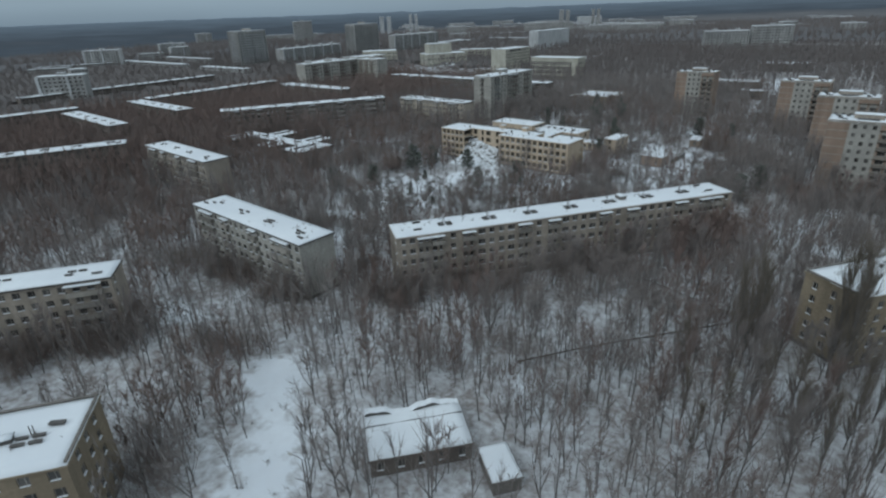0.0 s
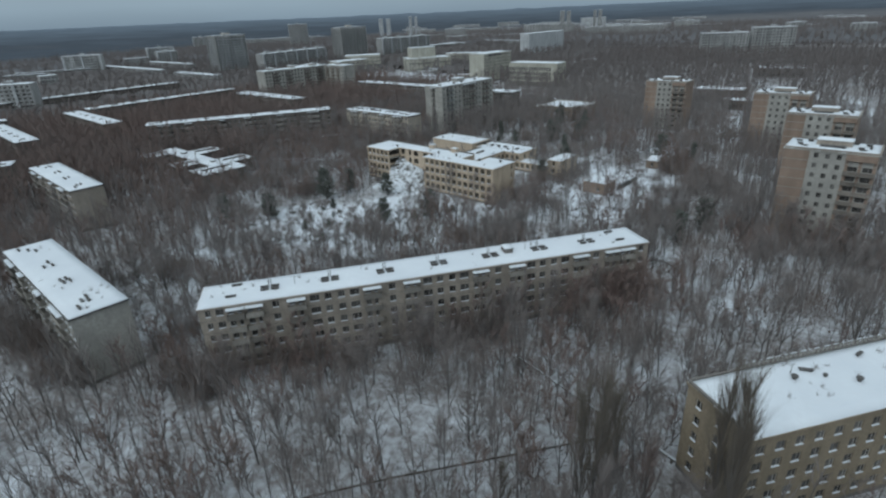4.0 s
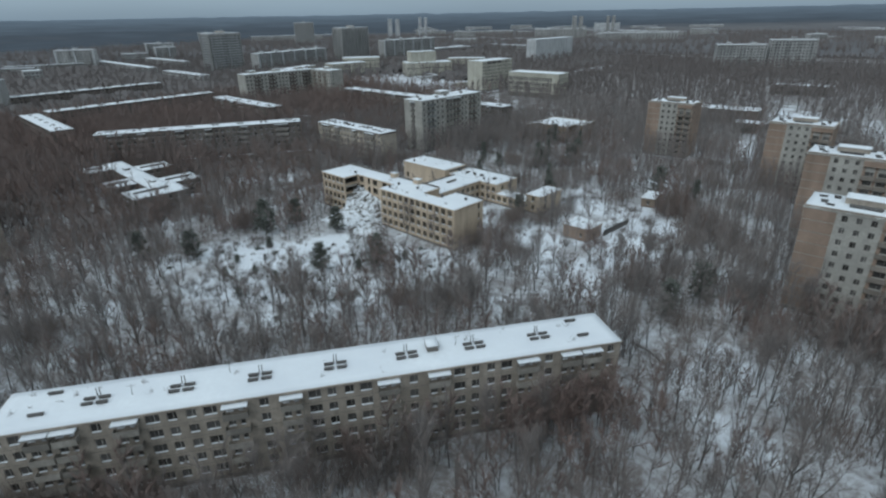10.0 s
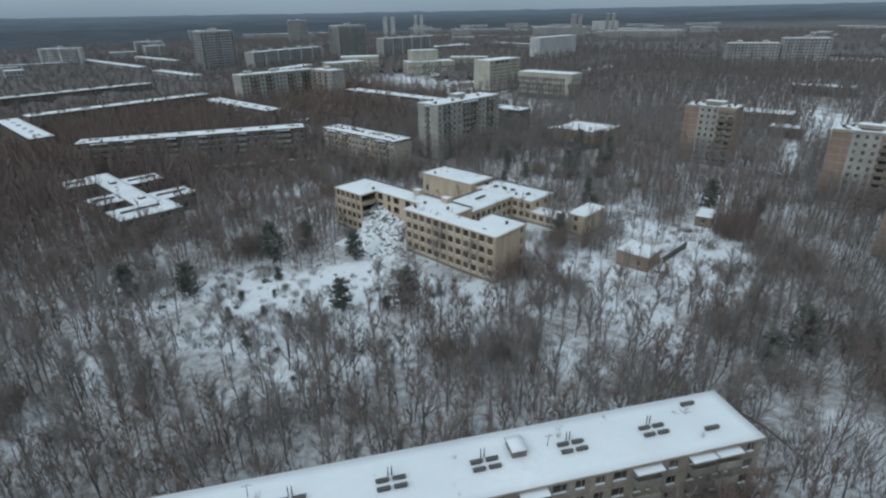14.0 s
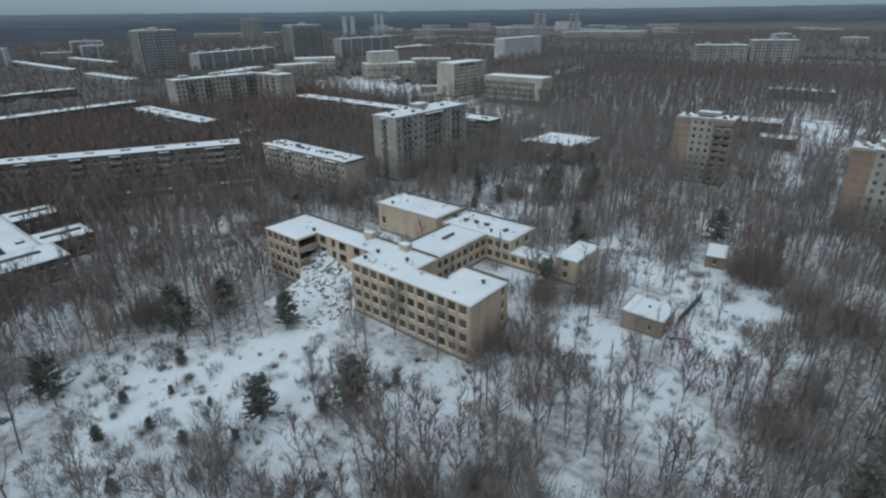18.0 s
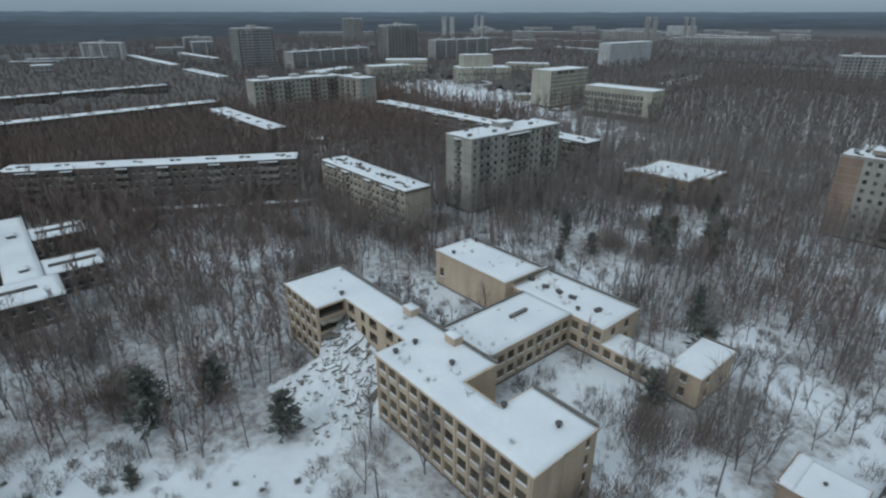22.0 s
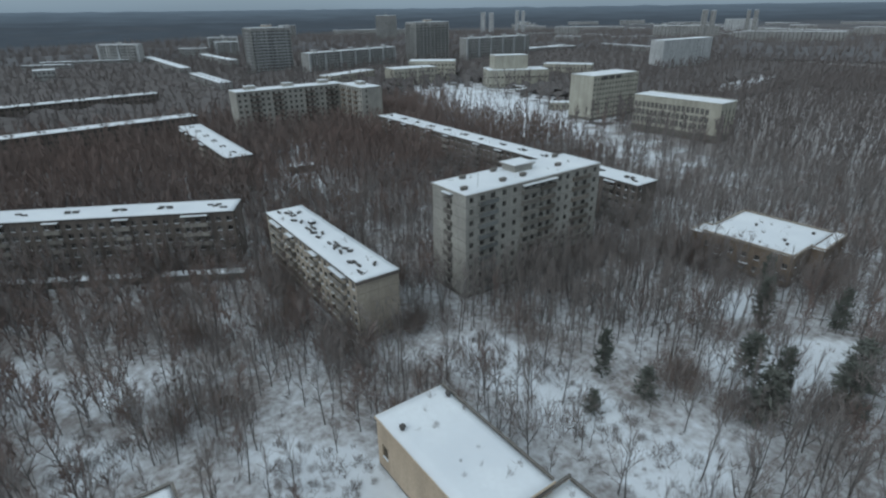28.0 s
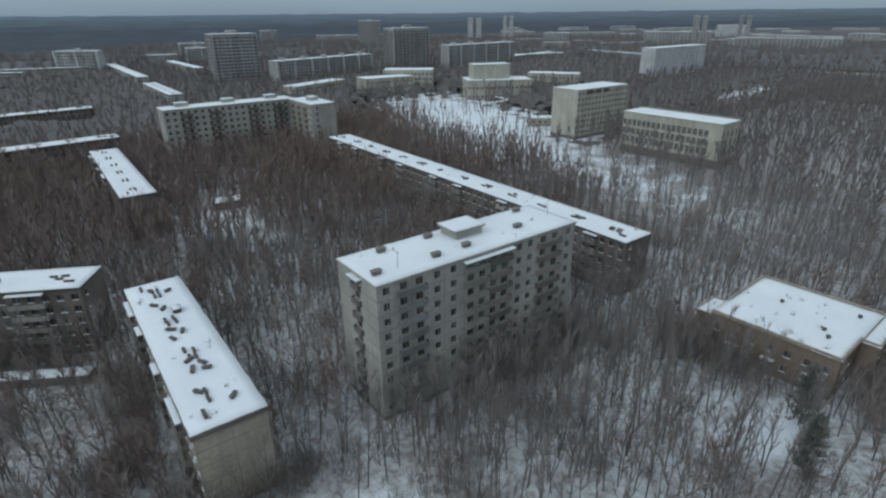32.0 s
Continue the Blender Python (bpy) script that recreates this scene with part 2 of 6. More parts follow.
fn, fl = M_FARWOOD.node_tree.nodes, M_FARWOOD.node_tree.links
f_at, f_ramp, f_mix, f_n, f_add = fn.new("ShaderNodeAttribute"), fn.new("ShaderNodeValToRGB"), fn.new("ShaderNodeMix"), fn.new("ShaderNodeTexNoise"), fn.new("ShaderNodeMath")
f_at.attribute_name, f_mix.data_type, f_add.operation = "pine_haze", "RGBA", "MULTIPLY_ADD"
# upper half of the ramp paints distance haze: paler and bluer outwards
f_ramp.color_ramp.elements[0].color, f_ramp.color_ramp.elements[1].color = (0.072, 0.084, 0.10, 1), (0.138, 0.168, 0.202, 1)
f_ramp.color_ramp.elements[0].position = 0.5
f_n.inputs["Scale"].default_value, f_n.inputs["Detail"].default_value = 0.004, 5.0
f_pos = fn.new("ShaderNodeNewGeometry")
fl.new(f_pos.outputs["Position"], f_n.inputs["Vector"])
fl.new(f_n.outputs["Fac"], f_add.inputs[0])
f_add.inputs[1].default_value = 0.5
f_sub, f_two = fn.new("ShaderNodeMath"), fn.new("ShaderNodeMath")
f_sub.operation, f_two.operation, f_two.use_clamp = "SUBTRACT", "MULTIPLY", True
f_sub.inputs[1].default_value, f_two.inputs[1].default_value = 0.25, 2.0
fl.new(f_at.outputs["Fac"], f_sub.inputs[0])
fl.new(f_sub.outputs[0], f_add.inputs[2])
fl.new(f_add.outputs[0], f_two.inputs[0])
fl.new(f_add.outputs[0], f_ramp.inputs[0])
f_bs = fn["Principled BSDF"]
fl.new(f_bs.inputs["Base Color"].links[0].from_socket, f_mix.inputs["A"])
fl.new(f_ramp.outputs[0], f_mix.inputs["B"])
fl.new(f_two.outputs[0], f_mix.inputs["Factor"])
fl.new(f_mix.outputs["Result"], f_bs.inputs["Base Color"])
M_METAL = material("rusty_pole_steel", (0.10, 0.075, 0.06), (0.06, 0.05, 0.045), 0.7, 0.5, 4.0, 0.2, metal=0.3)
M_RUBBLE = material("broken_concrete_slab", (0.24, 0.225, 0.20), (0.15, 0.14, 0.125), 0.9, 0.3, 2.0, 0.3, vary=0.3)


# ---- mesh helpers ----
class Geo:
    """Collects faces of one mesh, with a material slot per face."""

    def __init__(self):
        self.v, self.f, self.s = [], [], []

    def face(self, pts, slot=0):
        k = len(self.v)
        self.v.extend(tuple(p) for p in pts)
        self.f.append(tuple(range(k, k + len(pts))))
        self.s.append(slot)

    def box(self, x0, y0, z0, x1, y1, z1, slot=0, m=None):
        c = [(x0, y0, z0), (x1, y0, z0), (x1, y1, z0), (x0, y1, z0), (x0, y0, z1), (x1, y0, z1), (x1, y1, z1), (x0, y1, z1)]
        if m is not None:
            c = [tuple(m @ Vector(p)) for p in c]
        k = len(self.v)
        self.v.extend(c)
        for q in ((3, 2, 1, 0), (4, 5, 6, 7), (0, 1, 5, 4), (1, 2, 6, 5), (2, 3, 7, 6), (3, 0, 4, 7)):
            self.f.append(tuple(k + i for i in q))
            self.s.append(slot)

    def stack(self, rects, slot=0, m=None):
        """A closed body through level rectangles (x0, y0, x1, y1, z), from the bottom up."""
        k = len(self.v)
        for x0, y0, x1, y1, z in rects:
            for p in ((x0, y0, z), (x1, y0, z), (x1, y1, z), (x0, y1, z)):
                self.v.append(tuple(m @ Vector(p)) if m is not None else p)
        n = len(rects)
        self.f.append((k + 3, k + 2, k + 1, k))
        self.f.append(tuple(k + 4 * (n - 1) + i for i in range(4)))
        for i in range(n - 1):
            for j in range(4):
                self.f.append((k + 4 * i + j, k + 4 * i + (j + 1) % 4, k + 4 * i + 4 + (j + 1) % 4, k + 4 * i + 4 + j))
        self.s.extend([slot] * (2 + 4 * (n - 1)))

    def tube(self, pts, radii, sides=5, slot=0):
        """A tapered tube through the points."""
        rings = []
        for i, (p, r) in enumerate(zip(pts, radii)):
            p = Vector(p)
            d = (Vector(pts[min(i + 1, len(pts) - 1)]) - Vector(pts[max(i - 1, 0)])).normalized()
            a = d.orthogonal().normalized()
            b = d.cross(a)
            k = len(self.v)
            self.v.extend(tuple(p + r * (math.cos(t) * a + math.sin(t) * b)) for t in (2 * math.pi * j / sides for j in range(sides)))
            rings.append(k)
        for k0, k1 in zip(rings, rings[1:]):
            for j in range(sides):
                self.f.append((k0 + j, k0 + (j + 1) % sides, k1 + (j + 1) % sides, k1 + j))
                self.s.append(slot)

    def mesh(self, name, mats, smooth=False):
        me = bpy.data.meshes.new(name)
        me.from_pydata(self.v, [], self.f)
        for m in mats:
            me.materials.append(m)
        me.polygons.foreach_set("material_index", self.s)
        if smooth:
            me.polygons.foreach_set("use_smooth", [True] * len(self.f))
        me.update()
        return me


def part(name, geo, mats, parent, label="", m=None, smooth=False):
    me = geo if isinstance(geo, bpy.types.Mesh) else geo.mesh(name, mats, smooth)
    ob = new(name, me)
    ob.parent = parent
    if m is not None:
        ob.matrix_basis = m
    if label:
        tagged(ob, label)
    return ob


def thing(name, label, category, m=None, group="", kind=""):
    ob = new(name)
    if m is not None:
        ob.matrix_basis = m
    return tagged(ob, label, category, group, kind)


MESHES = {}


def window_meshes(w, h, style):
    """A frame with mullion, in one piece; the panes; and both as one."""
    key = (round(w, 2), round(h, 2), style)
    if key not in MESHES:
        e, d = 0.09, 0.06
        mid = 0.0 if style == "even" else 0.12 * w
        xs = [-w / 2, -w / 2 + e, w / 2 - e, w / 2] if style == "school" else [-w / 2, -w / 2 + e, mid - 0.04, mid + 0.04, w / 2 - e, w / 2] if w > 0.9 else [-w / 2, -w / 2 + e, w / 2 - e, w / 2]
        zs = [0.0, e, h - e, h] if style != "even" else [0.0, e, 0.6 * h, 0.6 * h + 0.07, h - e, h]
        nx, nz = len(xs), len(zs)
        frame_, pane_, both = Geo(), Geo(), Geo()
        for g in (frame_, both):
            g.v = [(x, y, z) for y in (-d, 0.0) for z in zs for x in xs]
        for j in range(nz - 1):
            for i in range(nx - 1):
                a = j * nx + i
                q = (a, a + 1, a + nx + 1, a + nx)
                r = tuple(nx * nz + t for t in q)
                if i % 2 == 1 and j % 2 == 1:
                    for g in (frame_, both):
                        for t in range(4):
                            g.f.append((q[(t + 1) % 4], q[t], r[t], r[(t + 1) % 4]))
                            g.s.append(0)
                    both.f.append(r)
                    both.s.append(1)
                    pane_.face([frame_.v[t] for t in r])
                else:
                    for g in (frame_, both):
                        g.f.append(q)
                        g.s.append(0)
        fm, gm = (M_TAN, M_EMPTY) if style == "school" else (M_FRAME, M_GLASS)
        if style == "odd":
            for g in (frame_, both):
                g.stack([(-w / 2 + 0.05, -0.29, w / 2 - 0.1, -d - 0.002, -0.01), (-w / 2 + 0.1, -0.27, w / 2 - 0.2, -d - 0.002, 0.06)], 2)
        MESHES[key] = (frame_.mesh("window", [fm, gm, M_SNOW]), pane_.mesh("pane", [gm]), both.mesh("window", [fm, gm, M_SNOW]))
    return MESHES[key]


# A face of a block: origin, direction along it (counter-clockwise seen from above), length.
def sides(L, W):
    return {"S": (Vector((0, 0, 0)), 0, L), "E": (Vector((L, 0, 0)), 90, W), "N": (Vector((L, W, 0)), 180, L), "W": (Vector((0, W, 0)), 270, W)}


def facade(wall, parent, at, length, z0, z1, cols, rows, slot=0, recess=0.22, style="odd", fine=False, skip=None, reveal=None, joined=None, rooms=False):
    """One face with real openings: cols (centre, width), rows (sill, head). Windows go into the openings; rooms: open cells instead."""
    m = at
    xs = sorted({0.0, length, *(c - w / 2 for c, w in cols), *(c + w / 2 for c, w in cols)})
    zs = sorted({z0, z1, *(a for a, b in rows), *(b for a, b in rows)})
    holes = {(ci, ri) for ci in range(len(cols)) for ri in range(len(rows)) if not (skip and skip(ci, ri))}
    span = {}
    for ci, ri in holes:
        c, w = cols[ci]
        span[(xs.index(c - w / 2), zs.index(rows[ri][0]))] = (ci, ri)
    for i, (xa, xb) in enumerate(zip(xs, xs[1:])):
        run = None
        for j, (za, zb) in enumerate(zip(zs, zs[1:])):
            hole = (i, j) in span
            if not hole and run is None:
                run = za
            if (hole or j == len(zs) - 2) and run is not None:
                top = za if hole else zb
                wall.face([m @ Vector(p) for p in ((xa, 0, run), (xb, 0, run), (xb, 0, top), (xa, 0, top))], slot)
                run = None
            if hole:
                d = recess
                for q in (((xa, 0, za), (xb, 0, za), (xb, d, za), (xa, d, za)), ((xa, d, zb), (xb, d, zb), (xb, 0, zb), (xa, 0, zb)),
                          ((xa, 0, zb), (xa, 0, za), (xa, d, za), (xa, d, zb)), ((xb, 0, za), (xb, 0, zb), (xb, d, zb), (xb, d, za))):
                    wall.face([m @ Vector(p) for p in q], slot if reveal is None else reveal)
                w, h = xb - xa, zb - za
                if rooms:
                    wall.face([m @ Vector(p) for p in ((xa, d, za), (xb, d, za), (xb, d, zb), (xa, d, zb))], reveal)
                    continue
                if joined is not None:
                    joined.face([m @ Vector(p) for p in ((xa, d - 0.02, za), (xb, d - 0.02, za), (xb, d - 0.02, zb), (xa, d - 0.02, zb))], 1)
                    joined.face([m @ Vector(p) for p in ((xa + 0.55 * w, d - 0.06, za), (xa + 0.62 * w, d - 0.06, za), (xa + 0.62 * w, d - 0.06, zb), (xa + 0.55 * w, d - 0.06, zb))], 0)
                    continue
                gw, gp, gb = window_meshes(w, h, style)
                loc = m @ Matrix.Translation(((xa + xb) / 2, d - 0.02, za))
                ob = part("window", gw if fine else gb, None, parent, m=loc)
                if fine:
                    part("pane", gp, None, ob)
                if style == "school":
                    key = ("sill", round(w, 2))
                    if key not in MESHES:
                        q = Geo()
                        q.stack([(-w / 2 + 0.03, -recess - 0.08, w / 2 - 0.03, -0.07, 0.004), (-w / 2 + 0.06, -recess - 0.03, w / 2 - 0.06, -0.08, 0.11)])
                        MESHES[key] = q.mesh("sill", [M_SNOW])
                    part("sill", MESHES[key], None, ob)


def snow_sheet(x0, y0, x1, y1, z, thick, seed, step=1.6):
    """A snow layer with an uneven top and drooping edges."""
    g = Geo()
    nx, ny = max(2, int((x1 - x0) / step)), max(2, int((y1 - y0) / step))
    idx = {}
    for i in range(nx + 1):
        for j in range(ny + 1):
            x, y = x0 + (x1 - x0) * i / nx, y0 + (y1 - y0) * j / ny
            edge = min(i, nx - i, j, ny - j)
            h = thick * (0.35 if edge == 0 else 1.0) + (0 if edge == 0 else 0.10 * noise.noise((x * 0.3 + seed, y * 0.3, seed)) + 0.04 * noise.noise((x * 1.1, y * 1.1 + seed, 3)))
            if edge == 0:
                x += 0.10 * noise.noise((x * 0.9, y * 0.9, seed))
                y += 0.10 * noise.noise((x * 0.9, y * 0.9, seed + 9))
            idx[i, j] = len(g.v)
            g.v.append((x, y, z + max(0.03, h)))
    for i in range(nx):
        for j in range(ny):
            g.f.append((idx[i, j], idx[i + 1, j], idx[i + 1, j + 1], idx[i, j + 1]))
            g.s.append(0)
    rim = [(i, 0) for i in range(nx)] + [(nx, j) for j in range(ny)] + [(i, ny) for i in range(nx, 0, -1)] + [(0, j) for j in range(ny, 0, -1)]
    for a, b in zip(rim, rim[1:] + rim[:1]):
        p, q = g.v[idx[a]], g.v[idx[b]]
        k = len(g.v)
        g.v += [(p[0], p[1], z), (q[0], q[1], z)]
        g.f.append((k, k + 1, idx[b], idx[a]))
        g.s.append(0)
    return g


def snow_over(rects, z, thick, seed, step=0.9):
    """One snow layer over a roof made of several adjoining rectangles."""
    g = Geo()

    def lines(k):
        c = sorted({r[k] for r in rects} | {r[k + 2] for r in rects})
        out = []
        for a, b in zip(c, c[1:]):
            n = max(1, round((b - a) / step))
            out += [a + (b - a) * i / n for i in range(n)]
        return out + [c[-1]]

    xs, ys = lines(0), lines(1)
    cell = {(i, j) for i in range(len(xs) - 1) for j in range(len(ys) - 1)
            if any(r[0] < (xs[i] + xs[i + 1]) / 2 < r[2] and r[1] < (ys[j] + ys[j + 1]) / 2 < r[3] for r in rects)}
    idx = {}

    def vert(i, j):
        if (i, j) not in idx:
            rim = not {(i, j), (i - 1, j), (i, j - 1), (i - 1, j - 1)} <= cell
            x, y = xs[i], ys[j]
            h = 0.35 * thick if rim else thick + 0.10 * noise.noise((x * 0.3 + seed, y * 0.3, seed)) + 0.04 * noise.noise((x * 1.1, y * 1.1, seed))
            idx[i, j] = len(g.v)
            g.v.append((x, y, z + max(0.03, h)))
        return idx[i, j]

    for i, j in sorted(cell):
        q = [vert(i, j), vert(i + 1, j), vert(i + 1, j + 1), vert(i, j + 1)]
        g.f.append(tuple(q))
        g.s.append(0)
        for (di, dj), (a, b) in (((0, -1), (0, 1)), ((1, 0), (1, 2)), ((0, 1), (2, 3)), ((-1, 0), (3, 0))):
            if (i + di, j + dj) not in cell:
                p, r = g.v[q[a]], g.v[q[b]]
                k = len(g.v)
                g.v += [(p[0], p[1], z), (r[0], r[1], z)]
                g.f.append((k, k + 1, q[b], q[a]))
                g.s.append(0)
    return g


def row_of(floors, h0, fh, sill, height):
    return [(round(h0 + k * fh + sill, 3), round(h0 + k * fh + sill + height, 3)) for k in range(floors)]


def spread(length, n, w, margin=0.0):
    step = (length - 2 * margin) / n
    return [(round(margin + step * (k + 0.5), 3), w) for k in range(n)]


FOOT = []  # footprints that trees keep clear of: centre, axes, half sizes


def claim(cx, cy, ang, hx, hy):
    FOOT.append((cx, cy, math.cos(radians(ang)), math.sin(radians(ang)), hx, hy))


def block(name, label, corner, ang, L, W, H, floors, faces, fh=2.8, h0=0.9, mats=(M_PANEL, M_PLINTH), overhang=0.25, fine=False, group="", snow=0.22,
          end_slot=None, sill=0.85, wh=1.45, z=0.0, style="odd", parent=None, wall_label="", claim_it=True, far=False, open_faces=None):
    """A flat-roofed block: wall with plinth, roof slab, snow. faces: face -> list of (centre, width) columns."""
    if parent is None:
        ob = thing(name, label, "apartment block" if "apartment" in name else "building", pose(*corner, z, 0, 0, ang), group)
        base = Matrix.Identity(4)
    else:
        ob, base = parent, pose(*corner, z, 0, 0, ang)
    wall, glazing = Geo(), Geo() if far else None
    rows = row_of(floors, h0, fh, sill, wh)
    for key, (o, a, ln) in sides(L, W).items():
        at = base @ Matrix.Translation(o) @ pose(0, 0, 0, 0, 0, a)
        slot = 2 if (end_slot and key in end_slot) else 0
        facade(wall, ob, at, ln, h0 * 0.8, H - 0.35, faces.get(key, []), rows, slot, fine=fine, style=style, joined=glazing,
               **(open_faces[key] if open_faces and key in open_faces else {}))
        wall.face([at @ Vector(p) for p in ((0, 0.06, -0.5), (ln, 0.06, -0.5), (ln, 0.06, h0 * 0.8), (0, 0.06, h0 * 0.8))], 1)
        wall.face([at @ Vector(p) for p in ((0, 0, h0 * 0.8), (0, 0.06, h0 * 0.8), (ln, 0.06, h0 * 0.8), (ln, 0, h0 * 0.8))], 1)
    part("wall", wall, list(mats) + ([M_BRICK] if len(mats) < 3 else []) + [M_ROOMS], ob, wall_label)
    if far and glazing.f:
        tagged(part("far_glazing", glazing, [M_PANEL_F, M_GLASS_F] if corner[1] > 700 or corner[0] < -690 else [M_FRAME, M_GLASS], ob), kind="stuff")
    roof = Geo()
    e = overhang
    roof.box(-e, -e, H - 0.35, L + e, W + e, H - 0.02, m=base)
    rf = part("roof", roof, [mats[0] if overhang < 0.3 else M_DARK], ob)
    if snow:
        sn = snow_sheet(-e + 0.12, -e + 0.12, L + e - 0.12, W + e - 0.12, H - 0.02, snow, corner[0] * 0.1, 0.55 if L * W < 120 else 1.6)
        sn.v = [tuple(base @ Vector(p)) for p in sn.v]
        part("snow_layer", sn, [M_SNOW], rf, "", smooth=True)
    if claim_it:
        mm = ob.matrix_basis @ base if parent is None else ob.matrix_basis @ base
        c = mm @ Vector((L / 2, W / 2, 0))
        claim(c.x, c.y, ang, L / 2 + 1.6, W / 2 + 1.6)
    return ob


def vent_set(parent, x, y, z, a=0.0, both=True, pipes=True):
    """Low roof ventilation slabs in two pairs, with two thin pipes."""
    if "vent" not in MESHES:
        g = Geo()
        g.stack([(-0.74, -0.2, 0.74, 0.2, -0.05), (-0.74, -0.2, 0.74, 0.2, 0.32), (-0.84, -0.27, 0.84, 0.27, 0.34), (-0.84, -0.27, 0.84, 0.27, 0.43)])
        MESHES["vent"] = g.mesh("roof_vent", [M_DARK])
        p = Geo()
        p.tube([(0, 0, -0.05), (0.02, 0, 1.5)], [0.08, 0.06], 6)
        MESHES["pipe"] = p.mesh("vent_pipe", [M_METAL])
    m = pose(x, y, z, 0, 0, a)
    r = random.Random(int(31 * x + 7 * y))
    for dy in ((-0.65, 0.65) if both else (0.0,)):
        for dx in ((-1.1, 0.95) if both else (0.0,)):
            if both and not pipes:
                if r.random() < 0.15:
                    continue
                dx, dy = dx + r.uniform(-0.5, 0.5), dy + r.uniform(-0.3, 0.3)
            part("roof_vent", MESHES["vent"], None, parent, m=m @ pose(dx, dy, 0) @ Matrix.Diagonal((1.0 if both else 1.3, 1, 1, 1)))
    if pipes:
        for dx in (-0.3, 0.15):
            part("vent_pipe", MESHES["pipe"], None, parent, m=m @ pose(dx, 1.4, 0))


def roof_box(parent, x, y, z, lx, ly, h, mat, a=0.0, snow=True):
    m = pose(x, y, z, 0, 0, a)
    g = Geo()
    hx, hy = lx / 2, ly / 2
    g.stack([(-hx, -hy, hx, hy, -0.05), (-hx, -hy, hx, hy, h), (-hx - 0.15, -hy - 0.15, hx + 0.15, hy + 0.15, h + 0.02), (-hx - 0.15, -hy - 0.15, hx + 0.15, hy + 0.15, h + 0.14)], 0, m)
    b = part("roof_housing", g, [mat], parent)
    if snow:
        s = snow_sheet(-hx - 0.1, -hy - 0.1, hx + 0.1, hy + 0.1, h + 0.14, 0.18, x, 0.8)
        s.v = [tuple(m @ Vector(p)) for p in s.v]
        part("snow_cap", s, [M_SNOW], b, smooth=True)


def parapet(parent, x0, y0, x1, y1, z, h=0.45, t=0.3, mat=M_PLINTH):
    """A low kerb on a roof edge, along x or y."""
    g = Geo()
    if abs(x1 - x0) > abs(y1 - y0):
        g.stack([(x0, y0 - t / 2, x1, y0 + t / 2, z - 0.1), (x0, y0 - t / 2, x1, y0 + t / 2, z + h), (x0, y0 - t / 2 - 0.05, x1, y0 + t / 2 + 0.05, z + h + 0.01), (x0, y0 - t / 2 - 0.05, x1, y0 + t / 2 + 0.05, z + h + 0.07)])
    else:
        g.stack([(x0 - t / 2, y0, x0 + t / 2, y1, z - 0.1), (x0 - t / 2, y0, x0 + t / 2, y1, z + h), (x0 - t / 2 - 0.05, y0, x0 + t / 2 + 0.05, y1, z + h + 0.01), (x0 - t / 2 - 0.05, y0, x0 + t / 2 + 0.05, y1, z + h + 0.07)])
    part("parapet", g, [mat], parent)


def roof_light(parent, x, y, ln, z):
    """A long low roof light along y: dark kerb with a slanted top."""
    g = Geo()
    g.stack([(x - 0.55, y, x + 0.55, y + ln, z - 0.1), (x - 0.55, y, x + 0.55, y + ln, z + 0.5), (x - 0.3, y + 0.2, x + 0.3, y + ln - 0.2, z + 0.78)])
    part("roof_light", g, [M_DARK], parent, "long dark roof light")


def roof_fan(parent, x, y, z, r=0.5, h=0.9):
    g = Geo()
    g.tube([(x, y, z - 0.1), (x, y, z + h * 0.6), (x, y, z + h * 0.62), (x, y, z + h * 0.85), (x, y, z + h)], [r * 0.6, r * 0.6, r, r * 0.9, 0.02], 9)
    part("roof_cowl", g, [M_DARK], parent)


def antenna(parent, x, y, z, h=3.0):
    g = Geo()
    g.tube([(x, y, z - 0.05), (x + 0.15, y, z + h)], [0.05, 0.03], 5)
    g.box(x - 0.5, y - 0.02, z + h * 0.85, x + 0.7, y + 0.02, z + h * 0.85 + 0.04)
    part("antenna", g, [M_METAL], parent)


def balcony(parent, base, s0, s1, z, depth=1.1, mat=M_BALC, canopy=False):
    """A projecting balcony: slab, board front, sides; or its snow-laden roof slab."""
    if canopy:
        g = Geo()
        g.box(s0 - 0.1, -depth - 0.1, z, s1 + 0.1, 0.0, z + 0.12, 0, base)
        c = part("balcony_canopy", g, [M_PLINTH], parent)
        s = Geo()
        s.box(s0 - 0.05, -depth - 0.05, z + 0.12, s1 + 0.05, 0.0, z + 0.30, 0, base)
        part("snow_layer", s, [M_SNOW], c)
        return
    t = 0.06
    g = Geo()
    top, lo = z + 1.0, z - 0.14
    o = [(s0, -depth), (s1, -depth), (s1, 0.0), (s0, 0.0)]
    n = [(s0 + t, -depth + t), (s1 - t, -depth + t), (s1 - t, 0.0), (s0 + t, 0.0)]
    g.v = [tuple(base @ Vector((x, y, zz))) for ring, zz in ((o, lo), (o, top), (n, top), (n, z)) for x, y in ring]
    for r0, r1 in ((0, 4), (4, 8), (8, 12)):
        for i in (3, 0, 1):
            j = (i + 1) % 4
            g.f.append((r0 + i, r0 + j, r1 + j, r1 + i))
    g.f += [(3, 2, 1, 0), (12, 13, 14, 15)]
    g.s = [0] * len(g.f)
    part("balcony", g, [mat], parent)


